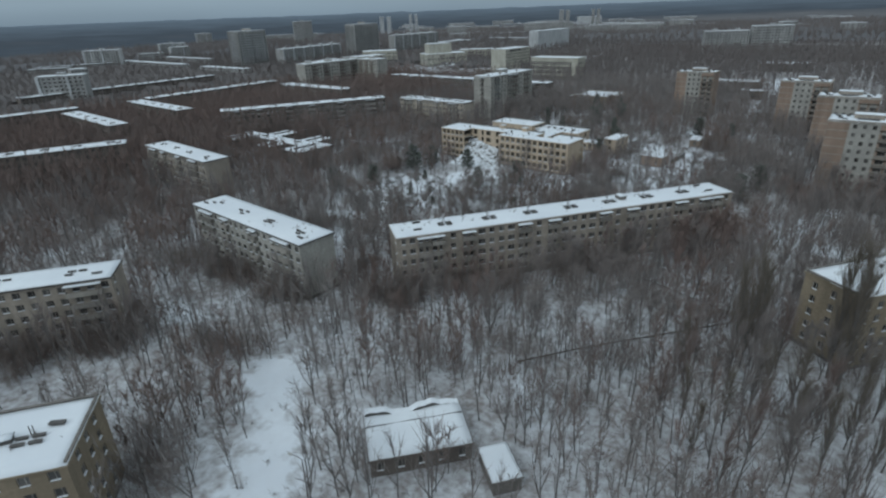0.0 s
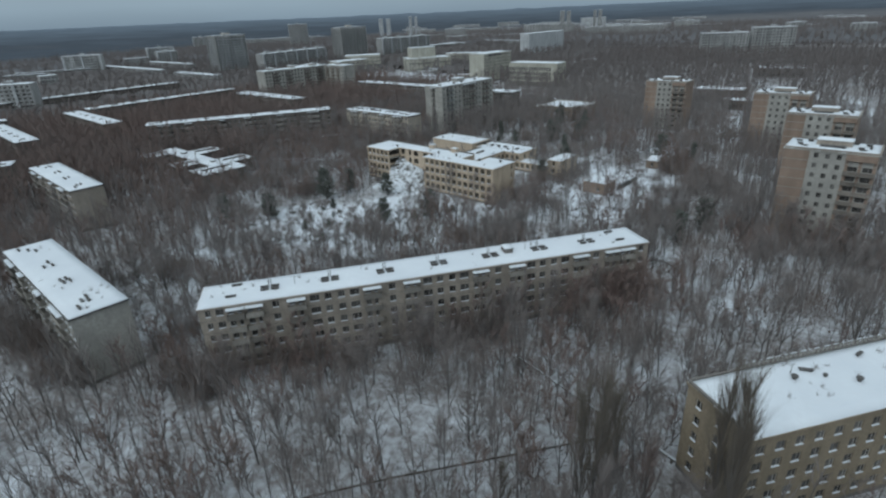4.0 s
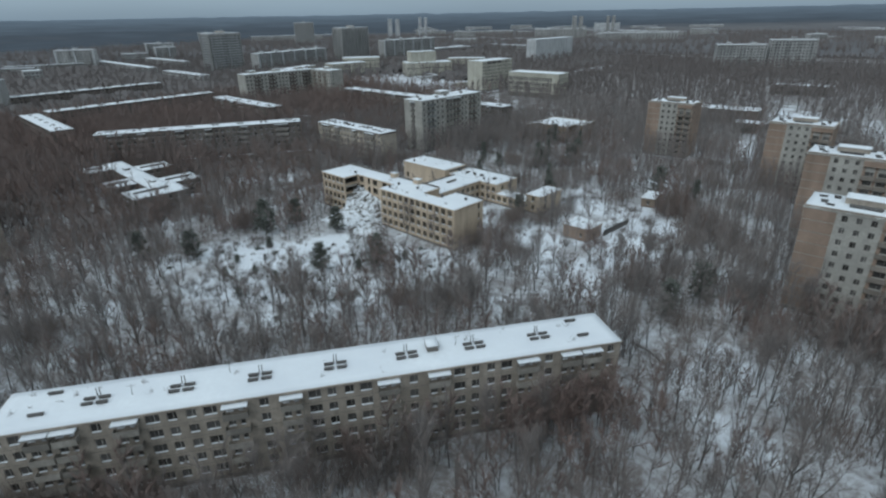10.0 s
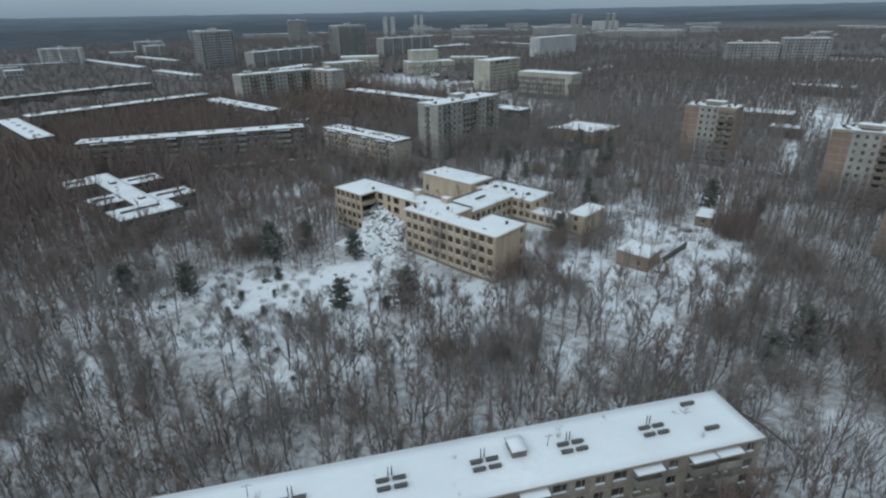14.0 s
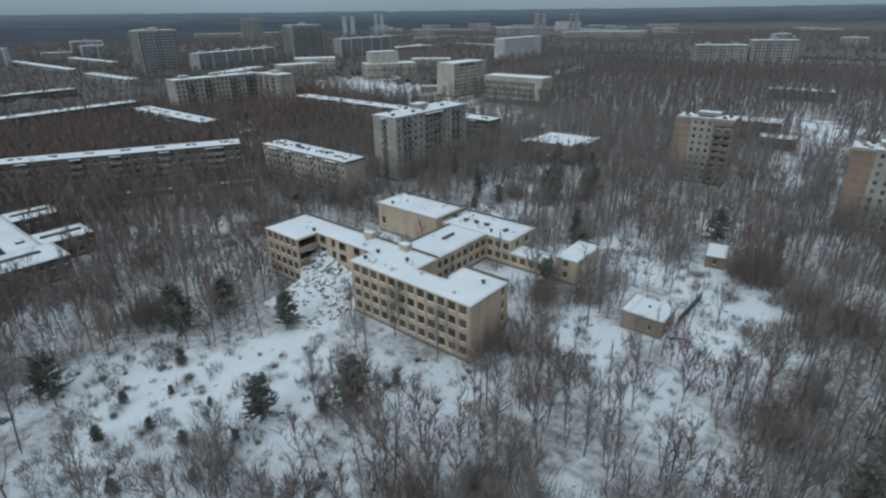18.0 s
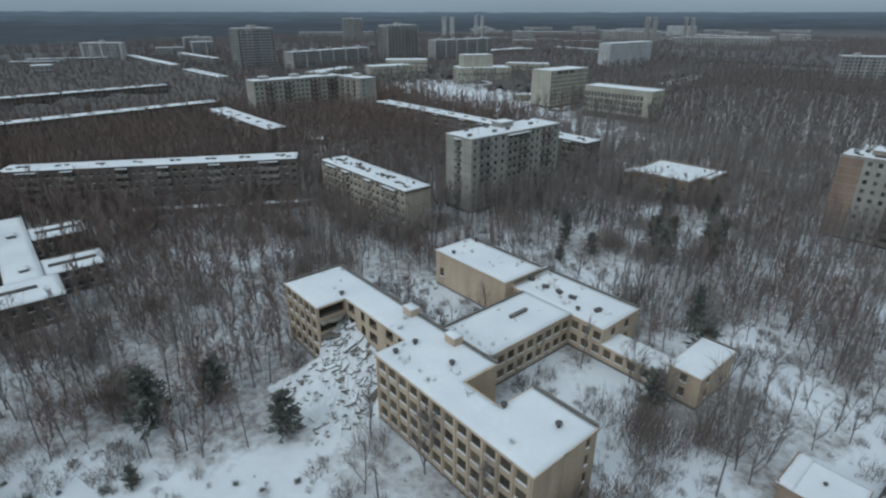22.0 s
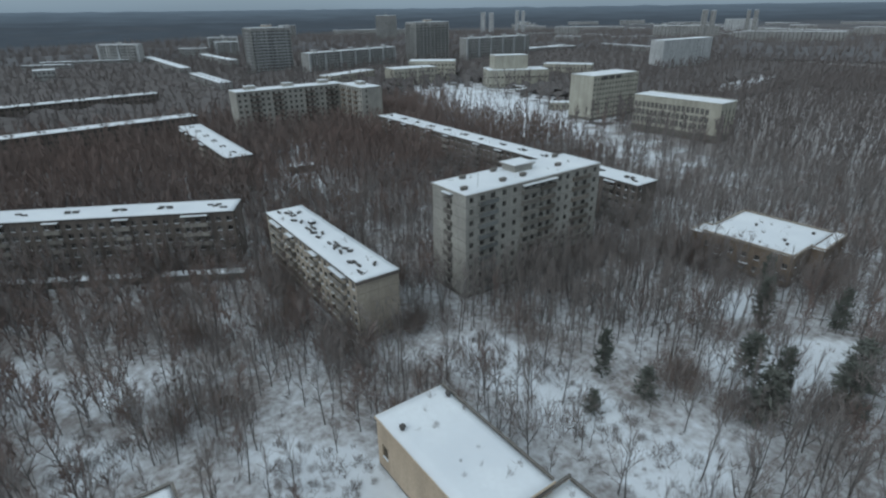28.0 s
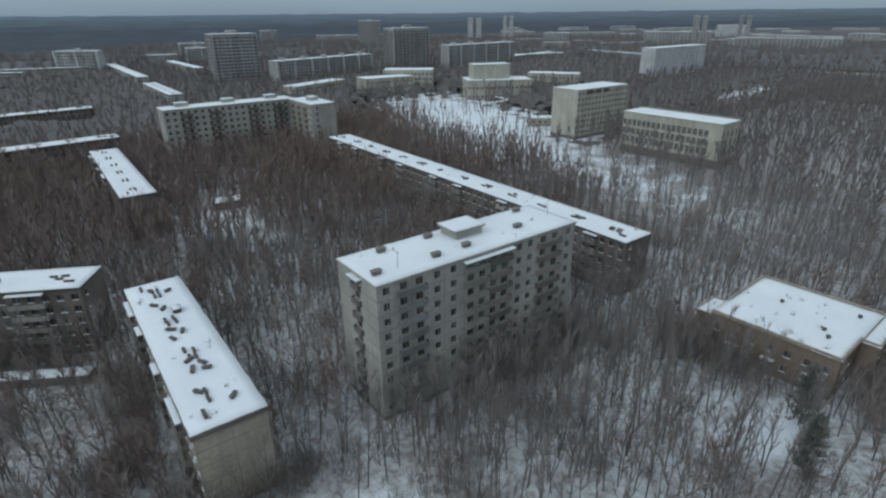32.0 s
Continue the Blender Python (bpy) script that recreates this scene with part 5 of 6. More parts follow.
cv = thing("curved_canopy", "curved snowy canopy walk on the town square", "canopy", pose(-486.0, 548.0, 0))
for k in range(12):
    a0, a1 = radians(-70 + 15 * k), radians(-70 + 15 * k + 14.6)
    g = Geo()
    ring = [(r * math.cos(a), r * math.sin(a)) for r, a in ((15.0, a0), (18.5, a0), (18.5, a1), (15.0, a1))]
    for z0, z1, slot in ((4.2, 4.6, 0), (4.605, 4.85, 1)):
        k0 = len(g.v)
        g.v += [(x, y, z0) for x, y in ring] + [(x, y, z1) for x, y in ring]
        for q in ((3, 2, 1, 0), (4, 5, 6, 7), (0, 1, 5, 4), (1, 2, 6, 5), (2, 3, 7, 6), (3, 0, 4, 7)):
            g.f.append(tuple(k0 + t for t in q))
            g.s.append(slot)
    part("roof_segment", g, [M_CREAM, M_SNOW], cv)
    g = Geo()
    g.tube([(16.8 * math.cos(a0), 16.8 * math.sin(a0), -0.2), (16.8 * math.cos(a0), 16.8 * math.sin(a0), 4.2)], [0.25, 0.25], 6)
    part("column", g, [M_PLINTH], cv)
rnd = random.Random(23)
for a, b, d, h, f in (((-744, 825), (-726, 914), 13, 15, 5), ((-744, 1515), (-557, 1479), 14, 25, 8), ((-600, 1640), (-550, 1680), 14, 25, 8), ((-907, 1056), (-868, 1087), 14, 20, 6)):
    far_block("town_building", "pale panel block far across the town", a, b, d, h, f)
for k in range(34):
    x, y = rnd.uniform(-1900, -250), rnd.uniform(1050, 2250)
    ln, a = rnd.uniform(35, 110), radians(rnd.choice((-12, 20, 33, 60)))
    f = rnd.choice((5, 5, 5, 9))
    far_block("town_building", "low pale block with snowy roof in far woods", (x, y), (x + ln * math.cos(a), y + ln * math.sin(a)), 13, 2.5 * f + rnd.uniform(2, 4), f)

# ---- snowy sheds by the lane ----
SH = block("shed", "long low shed with sagging snowy roof and pale walls", (-51.0, 38.0), 53.0, 16.0, 10.5, 3.5, 1, {"S": spread(16, 5, 1.2)}, mats=(M_BROWN, M_PLINTH), h0=0.3)
lip, gap, seam = Geo(), Geo(), Geo()
for k in range(32):
    x = 0.5 * k
    z0, z1 = (3.75 + 0.32 * math.sin(q * 0.75) + 0.14 * math.sin(q * 2.3) for q in (x, x + 0.5))
    y0, y1 = (9.5 + 0.35 * math.sin(q * 0.55 + 1) for q in (x, x + 0.5))
    lip.face([(x, y0, z0 + 0.16), (x + 0.5, y1, z1 + 0.16), (x + 0.5, y1 + 1.2, z1 + 0.32), (x, y0 + 1.2, z0 + 0.32)])
    lip.face([(x, y0 + 1.2, z0 + 0.32), (x + 0.5, y1 + 1.2, z1 + 0.32), (x + 0.5, y1 + 1.2, 3.4), (x, y0 + 1.2, 3.4)])
    # upright dark face in place of the shade under the lifted edge
    gap.face([(x, y0, 3.5), (x + 0.5, y1, 3.5), (x + 0.5, y1, z1 + 0.15), (x, y0, z0 + 0.15)])
    seam.face([(x, 7.0, 3.5), (x + 0.5, 7.0, 3.5), (x + 0.5, 7.05, 3.82 + 0.06 * math.sin(x)), (x, 7.05, 3.82 + 0.06 * math.sin(x - 0.5))])
part("lifted_roof_edge", lip, [M_SNOW], SH, "buckled snowy sheet at the back edge", smooth=True)
part("torn_gap", gap, [M_DARK], SH, "dark gap under buckled roofing")
part("torn_seam", seam, [M_DARK], SH, "dark seam along the roofing")
block("shed", "small low shed with snowy roof deep in the woods", (-352.0, 297.0), 82.0, 11.0, 6.5, 3.0, 1, {"S": [(3, 1.0), (8, 1.0)]}, mats=(M_BROWN, M_PLINTH), h0=0.3)
SH2 = block("shed", "small lean-to shed with snowy roof", (-32.0, 50.6), 145.0, 7.0, 4.4, 2.8, 1, {}, mats=(M_PLINTH, M_PLINTH), h0=0.3)

# ---- poles, a fallen pipe and a low wall ----
for x, y, h, lean in ((-128.7, 189.9, 7.5, 3), (-99.2, 192.5, 9.0, 0), (-166.6, 190.0, 7.0, -6), (-97.0, 229.4, 9.0, 1), (-41.0, 206.0, 8.0, 0)):
    p = thing("utility_pole", "weathered leaning wooden utility pole in snow", "pole", pose(x, y, -0.2, lean, lean * 0.5, 0), "utility poles")
    g = Geo()
    g.tube([(0, 0, 0), (0, 0, h)], [0.16, 0.11], 7)
    part("post", g, [M_BARK], p)
    g = Geo()
    g.box(-0.8, -0.05, h - 0.6, 0.8, 0.05, h - 0.48)
    part("crossarm", g, [M_BARK], p)
fp = thing("overground_pipe", "long thin dark heating pipe on low props", "pipe", pose(0, 0, 0))
g = Geo()
g.tube([(-49.9, 75.9, 0.9), (-41.8, 88.1, 1.1), (-21.7, 116.1, 1.0)], [0.16, 0.16, 0.16], 7)
part("pipe_run", g, [M_METAL], fp)
for f in (0.0, 0.25, 0.5, 0.75, 1.0):
    g = Geo()
    x, y = -49.5 + 27.5 * f, 76.5 + 39.2 * f
    g.box(x - 0.15, y - 0.15, -0.3, x + 0.15, y + 0.15, 0.86)
    part("prop", g, [M_PLINTH], fp)
sp = thing("overground_pipe", "low pipe run topped with a line of snow", "pipe", pose(0, 0, 0))
for p, q in (((-46.0, 126.5, 0.8), (-24.0, 121.5, 0.8)), ((-16.5, 120.3, 0.8), (-6.4, 117.9, 0.8))):
    g = Geo()
    g.tube([p, q], [0.2, 0.2], 7)
    run = part("pipe_run", g, [M_METAL], sp)
    g = Geo()
    g.tube([(p[0], p[1], 0.98), (q[0], q[1], 0.98)], [0.17, 0.17], 6)
    part("snow_cap", g, [M_SNOW], run)
    for f in (0.05, 0.5, 0.95):
        x, y = p[0] + (q[0] - p[0]) * f, p[1] + (q[1] - p[1]) * f
        g = Geo()
        g.box(x - 0.15, y - 0.15, -0.3, x + 0.15, y + 0.15, 0.62)
        part("prop", g, [M_PLINTH], sp)
sl = thing("street_lamp", "old rusty street lamp leaning over the lane", "street lamp", pose(-54.9, 29.2, -0.1, 2, 1, 196))
g = Geo()
g.tube([(0, 0, 0), (0, 0, 5.0), (0, 0, 7.8)], [0.12, 0.09, 0.07], 8)
part("pole", g, [M_METAL], sl)
g = Geo()
g.tube([(0, 0, 7.75), (0.8, 0, 8.15), (1.9, 0, 8.2)], [0.05, 0.045, 0.04], 6)
part("arm", g, [M_METAL], sl)
g = Geo()
g.stack([(1.75, -0.12, 2.45, 0.12, 8.08), (1.7, -0.16, 2.5, 0.16, 8.16), (1.85, -0.1, 2.35, 0.1, 8.3)])
part("lamp_head", g, [M_PANEL_L], sl)

lw = thing("garden_wall", "low long concrete storage row capped with snow", "wall", pose(-293.0, 190.0, 0, 0, 0, 59.5))
for s0, s1 in ((0.0, 21.0), (22.5, 40.0), (44.0, 66.0)):
    g = Geo()
    g.stack([(s0, -0.8, s1, 2.2, -0.3), (s0, -0.8, s1, 2.2, 2.0)])
    w_ = part("wall_section", g, [M_PLINTH], lw)
    s = snow_sheet(s0, -0.9, s1, 2.3, 2.0, 0.2, s0, 0.8)
    part("snow_cap", s, [M_SNOW], w_, smooth=True)

ft = thing("fallen_tree", "grey fallen tree trunk with broken crown in snow", "tree", pose(-44.4, 189.5, 0, 0, 0, -25))
g = Geo()
g.tube([(0, 0, 0.3), (5.0, 0.2, 0.9), (9.5, 0, 0.8), (13.0, -0.3, 0.6)], [0.22, 0.2, 0.15, 0.06], 7)
part("trunk", g, [M_BARK], ft)
g = Geo()
r = random.Random(77)
for k in range(14):
    q = Vector((r.uniform(8.0, 12.8), 0, 0.8))
    e = q + Vector((r.uniform(0.8, 2.6), r.uniform(-2.4, 2.4), r.uniform(0.2, 1.8)))
    g.tube([q, q.lerp(e, 0.5) + Vector((0, 0, 0.2)), e], [0.05, 0.035, 0.01], 4)
part("limbs", g, [M_BARK], ft)
fb = thing("fallen_branch", "dark fallen forked branch arching out of the snow", "branch", pose(-153.4, 188.0, 0, 0, 0, 40))
g = Geo()
g.tube([(-1.9, 0, -0.2), (-1.2, 0, 0.9), (-0.2, 0.1, 1.3), (0.9, 0.2, 1.0), (1.7, 0.4, 0.2)], [0.16, 0.16, 0.14, 0.12, 0.06], 6)
g.tube([(-0.2, 0.1, 1.3), (0.6, -0.6, 1.7), (1.3, -1.0, 1.6)], [0.1, 0.07, 0.03], 5)
g.tube([(0.9, 0.2, 1.0), (1.7, 0.9, 1.2)], [0.07, 0.02], 5)
part("limb", g, [M_DARK], fb)

# ---- woods ----
rng = np.random.default_rng(7)


def tree_template(seed, h, limbs, twigs_each, sides_, segs, tw, spread_=0.5, low=0.3, steep=(0.25, 0.7), lw_=0.07, fan=0.5, forks=0):
    """Trunk and limbs in slot 0, twigs in slot 1, of one bare tree."""
    r = random.Random(seed)
    g = Geo()
    pts, x, y = [], 0.0, 0.0
    for k in range(segs + 1):
        pts.append((x, y, h * k / segs - (0.3 if k == 0 else 0)))
        x += r.uniform(-0.1, 0.1) * h / segs
        y += r.uniform(-0.1, 0.1) * h / segs
    rad = [0.135 * h / 12 * (1 - 0.88 * k / segs) for k in range(segs + 1)]
    g.tube(pts, rad, sides_)

    for k in range(forks):
        f = r.uniform(0.08, 0.3)
        i = min(int(f * segs), segs - 1)
        p = Vector(pts[i]).lerp(Vector(pts[i + 1]), f * segs - i)
        a, ln = r.uniform(0, 6.28), h * r.uniform(0.5, 0.72)
        o = Vector((math.cos(a), math.sin(a), 0)) * ln * r.uniform(0.25, 0.42)
        m1, m2 = p + 0.55 * o + Vector((0, 0, 0.4 * ln)), p + o + Vector((0, 0, ln))
        w = 0.095 * h / 12
        g.tube([p, m1, m2], [w, w * 0.6, 0.015], sides_)
        for q in range(twigs_each):
            c = m1.lerp(m2, r.uniform(0.0, 1.0))
            d = Vector((r.uniform(-fan, fan), r.uniform(-fan, fan), r.uniform(0.3, 1.0))).normalized()
            e = d.cross(Vector((r.uniform(-1, 1), r.uniform(-1, 1), r.uniform(-1, 1)))).normalized() * tw / 2
            g.face([c - e, c + e, c + d * r.uniform(1.2, 3.4) * h / 12], 1)

    def along(f):
        q = f * segs
        i = min(int(q), segs - 1)
        return Vector(pts[i]).lerp(Vector(pts[i + 1]), q - i)

    def sliver(p, d, ln, w, slot):
        s = d.cross(Vector((r.uniform(-1, 1), r.uniform(-1, 1), r.uniform(-1, 1)))).normalized() * w / 2
        g.face([p - s, p + s, p + d * ln], slot)

    for i in range(limbs):
        f = low + (0.95 - low) * (i + r.random() * 0.7) / limbs
        p = along(f)
        a = r.uniform(0, 2 * math.pi)
        tilt = r.uniform(*steep)
        d = Vector((math.cos(a) * math.sin(tilt), math.sin(a) * math.sin(tilt), math.cos(tilt)))
        ln = h * spread_ * (1.1 - f) * r.uniform(0.6, 1.1) + 0.8
        e = p + d * ln
        w = lw_ * h / 12 * (1.2 - f)
        if sides_ > 3:
            g.tube([p, p.lerp(e, 0.5) + Vector((0, 0, -0.04 * ln)), e], [w, w * 0.6, 0.012], 3)
        else:
            sliver(p, d, ln, w * 2.6, 0)
        for k in range(twigs_each):
            q = p.lerp(e, r.uniform(0.15, 1.0))
            b = (d + Vector((r.uniform(-fan, fan), r.uniform(-fan, fan), r.uniform(0.25 - fan / 2, 0.9)))).normalized()
            sliver(q, b, r.uniform(1.2, 3.4) * h / 12, tw, 1)
    for k in range(twigs_each):
        q = along(r.uniform(0.7, 1.0))
        sliver(q, Vector((r.uniform(-0.5, 0.5), r.uniform(-0.5, 0.5), 1)).normalized(), r.uniform(1.2, 2.6) * h / 12, tw, 1)
    return g


def shrub_template(seed, h, n, w, lean=0.9, wide=0.5, lift=0.0):
    r = random.Random(seed)
    g = Geo()
    for k in range(n):
        a, t = r.uniform(0, 6.28), r.uniform(0.1, lean)
        d = Vector((math.cos(a) * math.sin(t), math.sin(a) * math.sin(t), math.cos(t)))
        p = Vector((r.uniform(-0.5, 0.5) * h * wide, r.uniform(-0.5, 0.5) * h * wide, r.uniform(0, lift) * h))
        s = d.cross(Vector((r.uniform(-1, 1), r.uniform(-1, 1), 0.2))).normalized() * w / 2
        g.face([p - s, p + s, p + d * h * r.uniform(0.5, 1.0)], 1)
    return g


def arrays(g):
    """Triangulated numpy form of a Geo."""
    tri, sl = [], []
    for f, s in zip(g.f, g.s):
        for k in range(1, len(f) - 1):
            tri.append((f[0], f[k], f[k + 1]))
            sl.append(s)
    return np.array(g.v, np.float32), np.array(tri, np.int32), np.array(sl, np.int32)


def scatter(name, label, templates, places, mats, category="trees"):
    """All the copies joined into one mesh. places: rows of x, y, z, turn, scale, template."""
    vs, ts, ss, base = [], [], [], 0
    for x, y, z, a, sc, k in places:
        v, t, s = templates[int(k)]
        c, d = math.cos(a) * sc, math.sin(a) * sc
        w = np.empty_like(v)
        w[:, 0] = v[:, 0] * c - v[:, 1] * d + x
        w[:, 1] = v[:, 0] * d + v[:, 1] * c + y
        w[:, 2] = v[:, 2] * sc + z
        vs.append(w)
        ts.append(t + base)
        ss.append(s)
        base += len(v)
    v, t, s = np.concatenate(vs), np.concatenate(ts), np.concatenate(ss)
    me = bpy.data.meshes.new(name)
    me.vertices.add(len(v))
    me.vertices.foreach_set("co", v.ravel())
    me.loops.add(t.size)
    me.loops.foreach_set("vertex_index", t.ravel())
    me.polygons.add(len(t))
    me.polygons.foreach_set("loop_start", np.arange(0, t.size, 3, dtype=np.int32))
    me.polygons.foreach_set("material_index", s)
    for m in mats:
        me.materials.append(m)
    me.update(calc_edges=True)
    return tagged(new(name, me), label, category, kind="stuff")


def free(x, y, pad=0.0):
    ok = np.ones(len(x), bool)
    for cx, cy, c, s, hx, hy in FOOT:
        u, v = (x - cx) * c + (y - cy) * s, -(x - cx) * s + (y - cy) * c
        ok &= (np.abs(u) > hx + pad) | (np.abs(v) > hy + pad)
    return ok


claim(-154.5, 193.0, 0, 12, 13)
claim(-86.5, 237.5, 0, 7.5, 9.0)
claim(-83.0, 284.0, 10, 5.0, 8.0)


def jitter(x0, y0, x1, y1, step):
    gx, gy = np.meshgrid(np.arange(x0, x1, step), np.arange(y0, y1, step))
    x, y = gx.ravel(), gy.ravel()
    return x + rng.uniform(-0.5, 0.5, len(x)) * step, y + rng.uniform(-0.5, 0.5, len(y)) * step


def wood_rows(x, y, lo, hi, kinds, z=-0.1):
    n = len(x)
    return list(zip(x, y, np.full(n, z), rng.uniform(0, 6.28, n), rng.uniform(lo, hi, n), rng.integers(0, kinds, n)))


near_t = [tree_template(10 + k, 12.5, 12, 30, 5, 4, 0.05, 0.42, steep=(0.3, 0.85), lw_=0.05, fan=1.0, forks=1 + k % 3) for k in range(7)]
mid_a = [arrays(tree_template(40 + k, 12.5, 6, 8, 3, 2, 0.1, *((0.33, 0.2, (0.1, 0.45), 0.07, 0.5) if k % 2 else (0.42, 0.25, (0.25, 0.8), 0.06, 0.95)), forks=k % 3)) for k in range(10)]
fuzz_a = [arrays(tree_template(170 + k, 10.5, 8, 11, 3, 1, 0.128, 0.42, low=0.12, steep=(0.2, 0.75), fan=0.9, forks=1)) for k in range(8)]
deep_a = [arrays(tree_template(140 + k, 12.5, 6, 5, 3, 1, 0.22, 0.38, low=0.15, steep=(0.12, 0.55))) for k in range(10)]
far_a = [arrays(tree_template(70 + k, 12.5, 4, 4, 3, 1, 0.45, 0.36, low=0.3, steep=(0.1, 0.5))) for k in range(6)]


def patches(x, y):
    """0 to 1: where the woods stand in clumps."""
    p = np.array([noise.noise((a / 24, b / 24, 3.3)) + 0.6 * noise.noise((a / 9, b / 9, 8.1)) for a, b in zip(x.tolist(), y.tolist())])
    return np.clip(0.5 + 1.15 * p, 0, 1)


# woods round the walk
x, y = jitter(-470, -20, 70, 480, 3.45)
pt = patches(x, y)
thick = 0.62 + 0.12 * ((y < 115) & (x > -95) & (x < -30)) + 0.16 * ((y < 125) & (x < -95)) + 0.18 * ((y > 285) & (x > -205)) + 0.2 * ((x > -60) & (y > 190)) + 0.3 * ((x < -205) & (y < 400)) + 0.10 * (y > 225) + 0.16 * (y > 340)
near_wood = (x > -240) & (y < 345)
k = openness(x, y)
keep = free(x, y) & (rng.random(len(x)) < np.where(k < 0.55, 0.35 * k, k) * thick * np.where(near_wood, 0.32 + 1.2 * pt, 0.62 + 0.5 * pt))
x, y, pt = x[keep], y[keep], pt[keep]
inner = (x > -150) & (x < 5) & (y > 80) & (y < 245)
pick = np.flatnonzero(inner & (pt < 0.8))
pick = pick[rng.permutation(len(pick))[:280]]
single = np.zeros(len(x), bool)
single[pick] = True
xo, yo, po = x[~single], y[~single], pt[~single]
deep = (xo < -300) | ((xo < -245) & (yo < 190))
fuzzy = ~deep & (po > np.where((xo < -165) & (yo < 260), 0.5, 0.74)) & (rng.random(len(xo)) < 0.7)
for lab, tmpl, sel, lo, hi, mat in (("dense bare brown woodland between the blocks", deep_a, deep, 0.9, 1.36, M_TWIG_B), ("bare grey-brown woodland in snow", mid_a, ~deep & ~fuzzy, 0.68, 1.22, M_TWIG),
                                    ("brown fuzzy clumps of young bare trees", fuzz_a, fuzzy, 0.6, 1.15, M_TWIG_B)):
    scatter("woodland", lab, tmpl, wood_rows(xo[sel], yo[sel], lo, hi, len(tmpl)), [M_BARK, mat])

# brown young growth that closes the woods between the far blocks
x2, y2 = jitter(-470, 40, -215, 440, 4.3)
more = free(x2, y2, 0.6) & (openness(x2, y2) > 0.5) & ((x2 < -265) | ((x2 < -225) & (y2 < 200))) & (rng.random(len(x2)) < 0.8)
brush = [arrays(tree_template(300 + k, 9.0, 5, 9, 3, 1, 0.26, 0.4, low=0.1, steep=(0.15, 0.6), fan=0.8)) for k in range(6)]
scatter("woodland", "close brown young growth under the far blocks", brush, wood_rows(x2[more], y2[more], 0.7, 1.3, 6), [M_BARK, M_TWIG_B])

def tree_meshes(g, mat):
    """Trunk and crown meshes of a tree template."""
    a, b = Geo(), Geo()
    for f, k in zip(g.f, g.s):
        (a if k == 0 else b).face([g.v[i] for i in f])
    return a.mesh("trunk", [M_BARK], True), b.mesh("crown", [mat])


trunks, crowns = [], []
for g in near_t:
    tg, cg = tree_meshes(g, M_TWIG)
    trunks.append(tg)
    crowns.append(cg)
for i, (px, py, a, sc) in enumerate(zip(x[single], y[single], rng.uniform(0, 360, 280), rng.uniform(0.7, 1.15, 280))):
    t = thing("bare_tree", "bare deciduous tree with thin upright branches in snow", "tree", pose(px, py, -0.05, 0, 0, a) @ Matrix.Scale(sc, 4), "bare trees")
    part("trunk", trunks[i % 7], None, t)
    part("crown", crowns[i % 7], None, t)

# tall old trees by the ochre block
tall = tree_template(19, 18.0, 34, 34, 4, 5, 0.032, 0.36, low=0.08, steep=(0.1, 0.34), fan=0.32)
tg, cg = tree_meshes(tall, M_TWIG_P)
for i, (px, py, sc) in enumerate(((-1.0, 107.0, 1.45), (-2.6, 108.2, 1.38), (-0.4, 105.0, 1.28), (-16.0, 102.0, 1.25), (-14.8, 103.6, 1.1), (-17.2, 100.4, 1.15),
                                  (-9.0, 88.0, 0.75), (-11.0, 90.2, 0.7), (5.2, 99.0, 0.8), (8.6, 101.6, 0.75), (3.4, 97.6, 0.7), (12.0, 92.0, 0.9), (15.0, 96.5, 1.0), (9.0, 89.5, 0.85), (18.0, 100.0, 1.0), (0.5, 80.5, 0.8), (-4.0, 84.0, 0.7), (6.0, 84.0, 0.8), (-19.0, 78.0, 0.65))):
    t = thing("poplar_tree", "tall bare poplar with steep branches beside a building", "tree", pose(px, py, -0.05, 0, 0, 77 * i) @ Matrix.Diagonal((0.95 * sc, 0.95 * sc, sc, 1)), "tall poplars")
    part("trunk", tg, None, t)
    part("crown", cg, None, t)

t = thing("bare_tree", "round-crowned grey bare tree in the school courtyard", "tree", pose(-135.3, 218.0, -0.05, 0, 0, 40), "bare trees")
for nm, me in zip(("trunk", "crown"), tree_meshes(tree_template(33, 9.5, 16, 46, 4, 3, 0.06, 0.5, low=0.25, steep=(0.35, 1.0), fan=1.0, forks=2), M_TWIG)):
    part(nm, me, None, t)

# broad branchy trees in front of the ochre block
vase = [tree_meshes(tree_template(21 + k, 14.5, 20, 36, 4, 5, 0.05, 0.4, low=0.16, steep=(0.15, 0.5), fan=0.55, forks=2 + k % 2), (M_TWIG_P, M_TWIG_B, M_TWIG)[k % 3]) for k in range(5)]
for i, (px, py, sc) in enumerate(((-24.0, 92.0, 0.8), (-21.5, 86.0, 0.85), (-15.5, 92.5, 0.9), (-6.0, 95.5, 0.85), (-1.5, 91.0, 0.9), (-13.0, 80.5, 0.8), (-8.5, 76.5, 0.85), (-3.0, 76.0, 0.9), (2.5, 89.0, 0.85),
                                  (-26.0, 99.5, 0.75), (-18.0, 108.0, 0.85), (-10.5, 105.5, 0.9), (4.0, 77.5, 0.8), (-15.0, 71.0, 0.75), (-10.0, 68.0, 0.75), (9.5, 94.5, 0.95), (-23.0, 80.0, 0.7), (-12.2, 97.6, 0.95), (7.4, 87.0, 0.85))):
    t = thing("bare_tree", "broad bare tree with many rising branches", "tree", pose(px, py, -0.05, 0, 0, 77 * i) @ Matrix.Scale(sc, 4), "bare trees")
    part("trunk", vase[i % 5][0], None, t)
    part("crown", vase[i % 5][1], None, t)

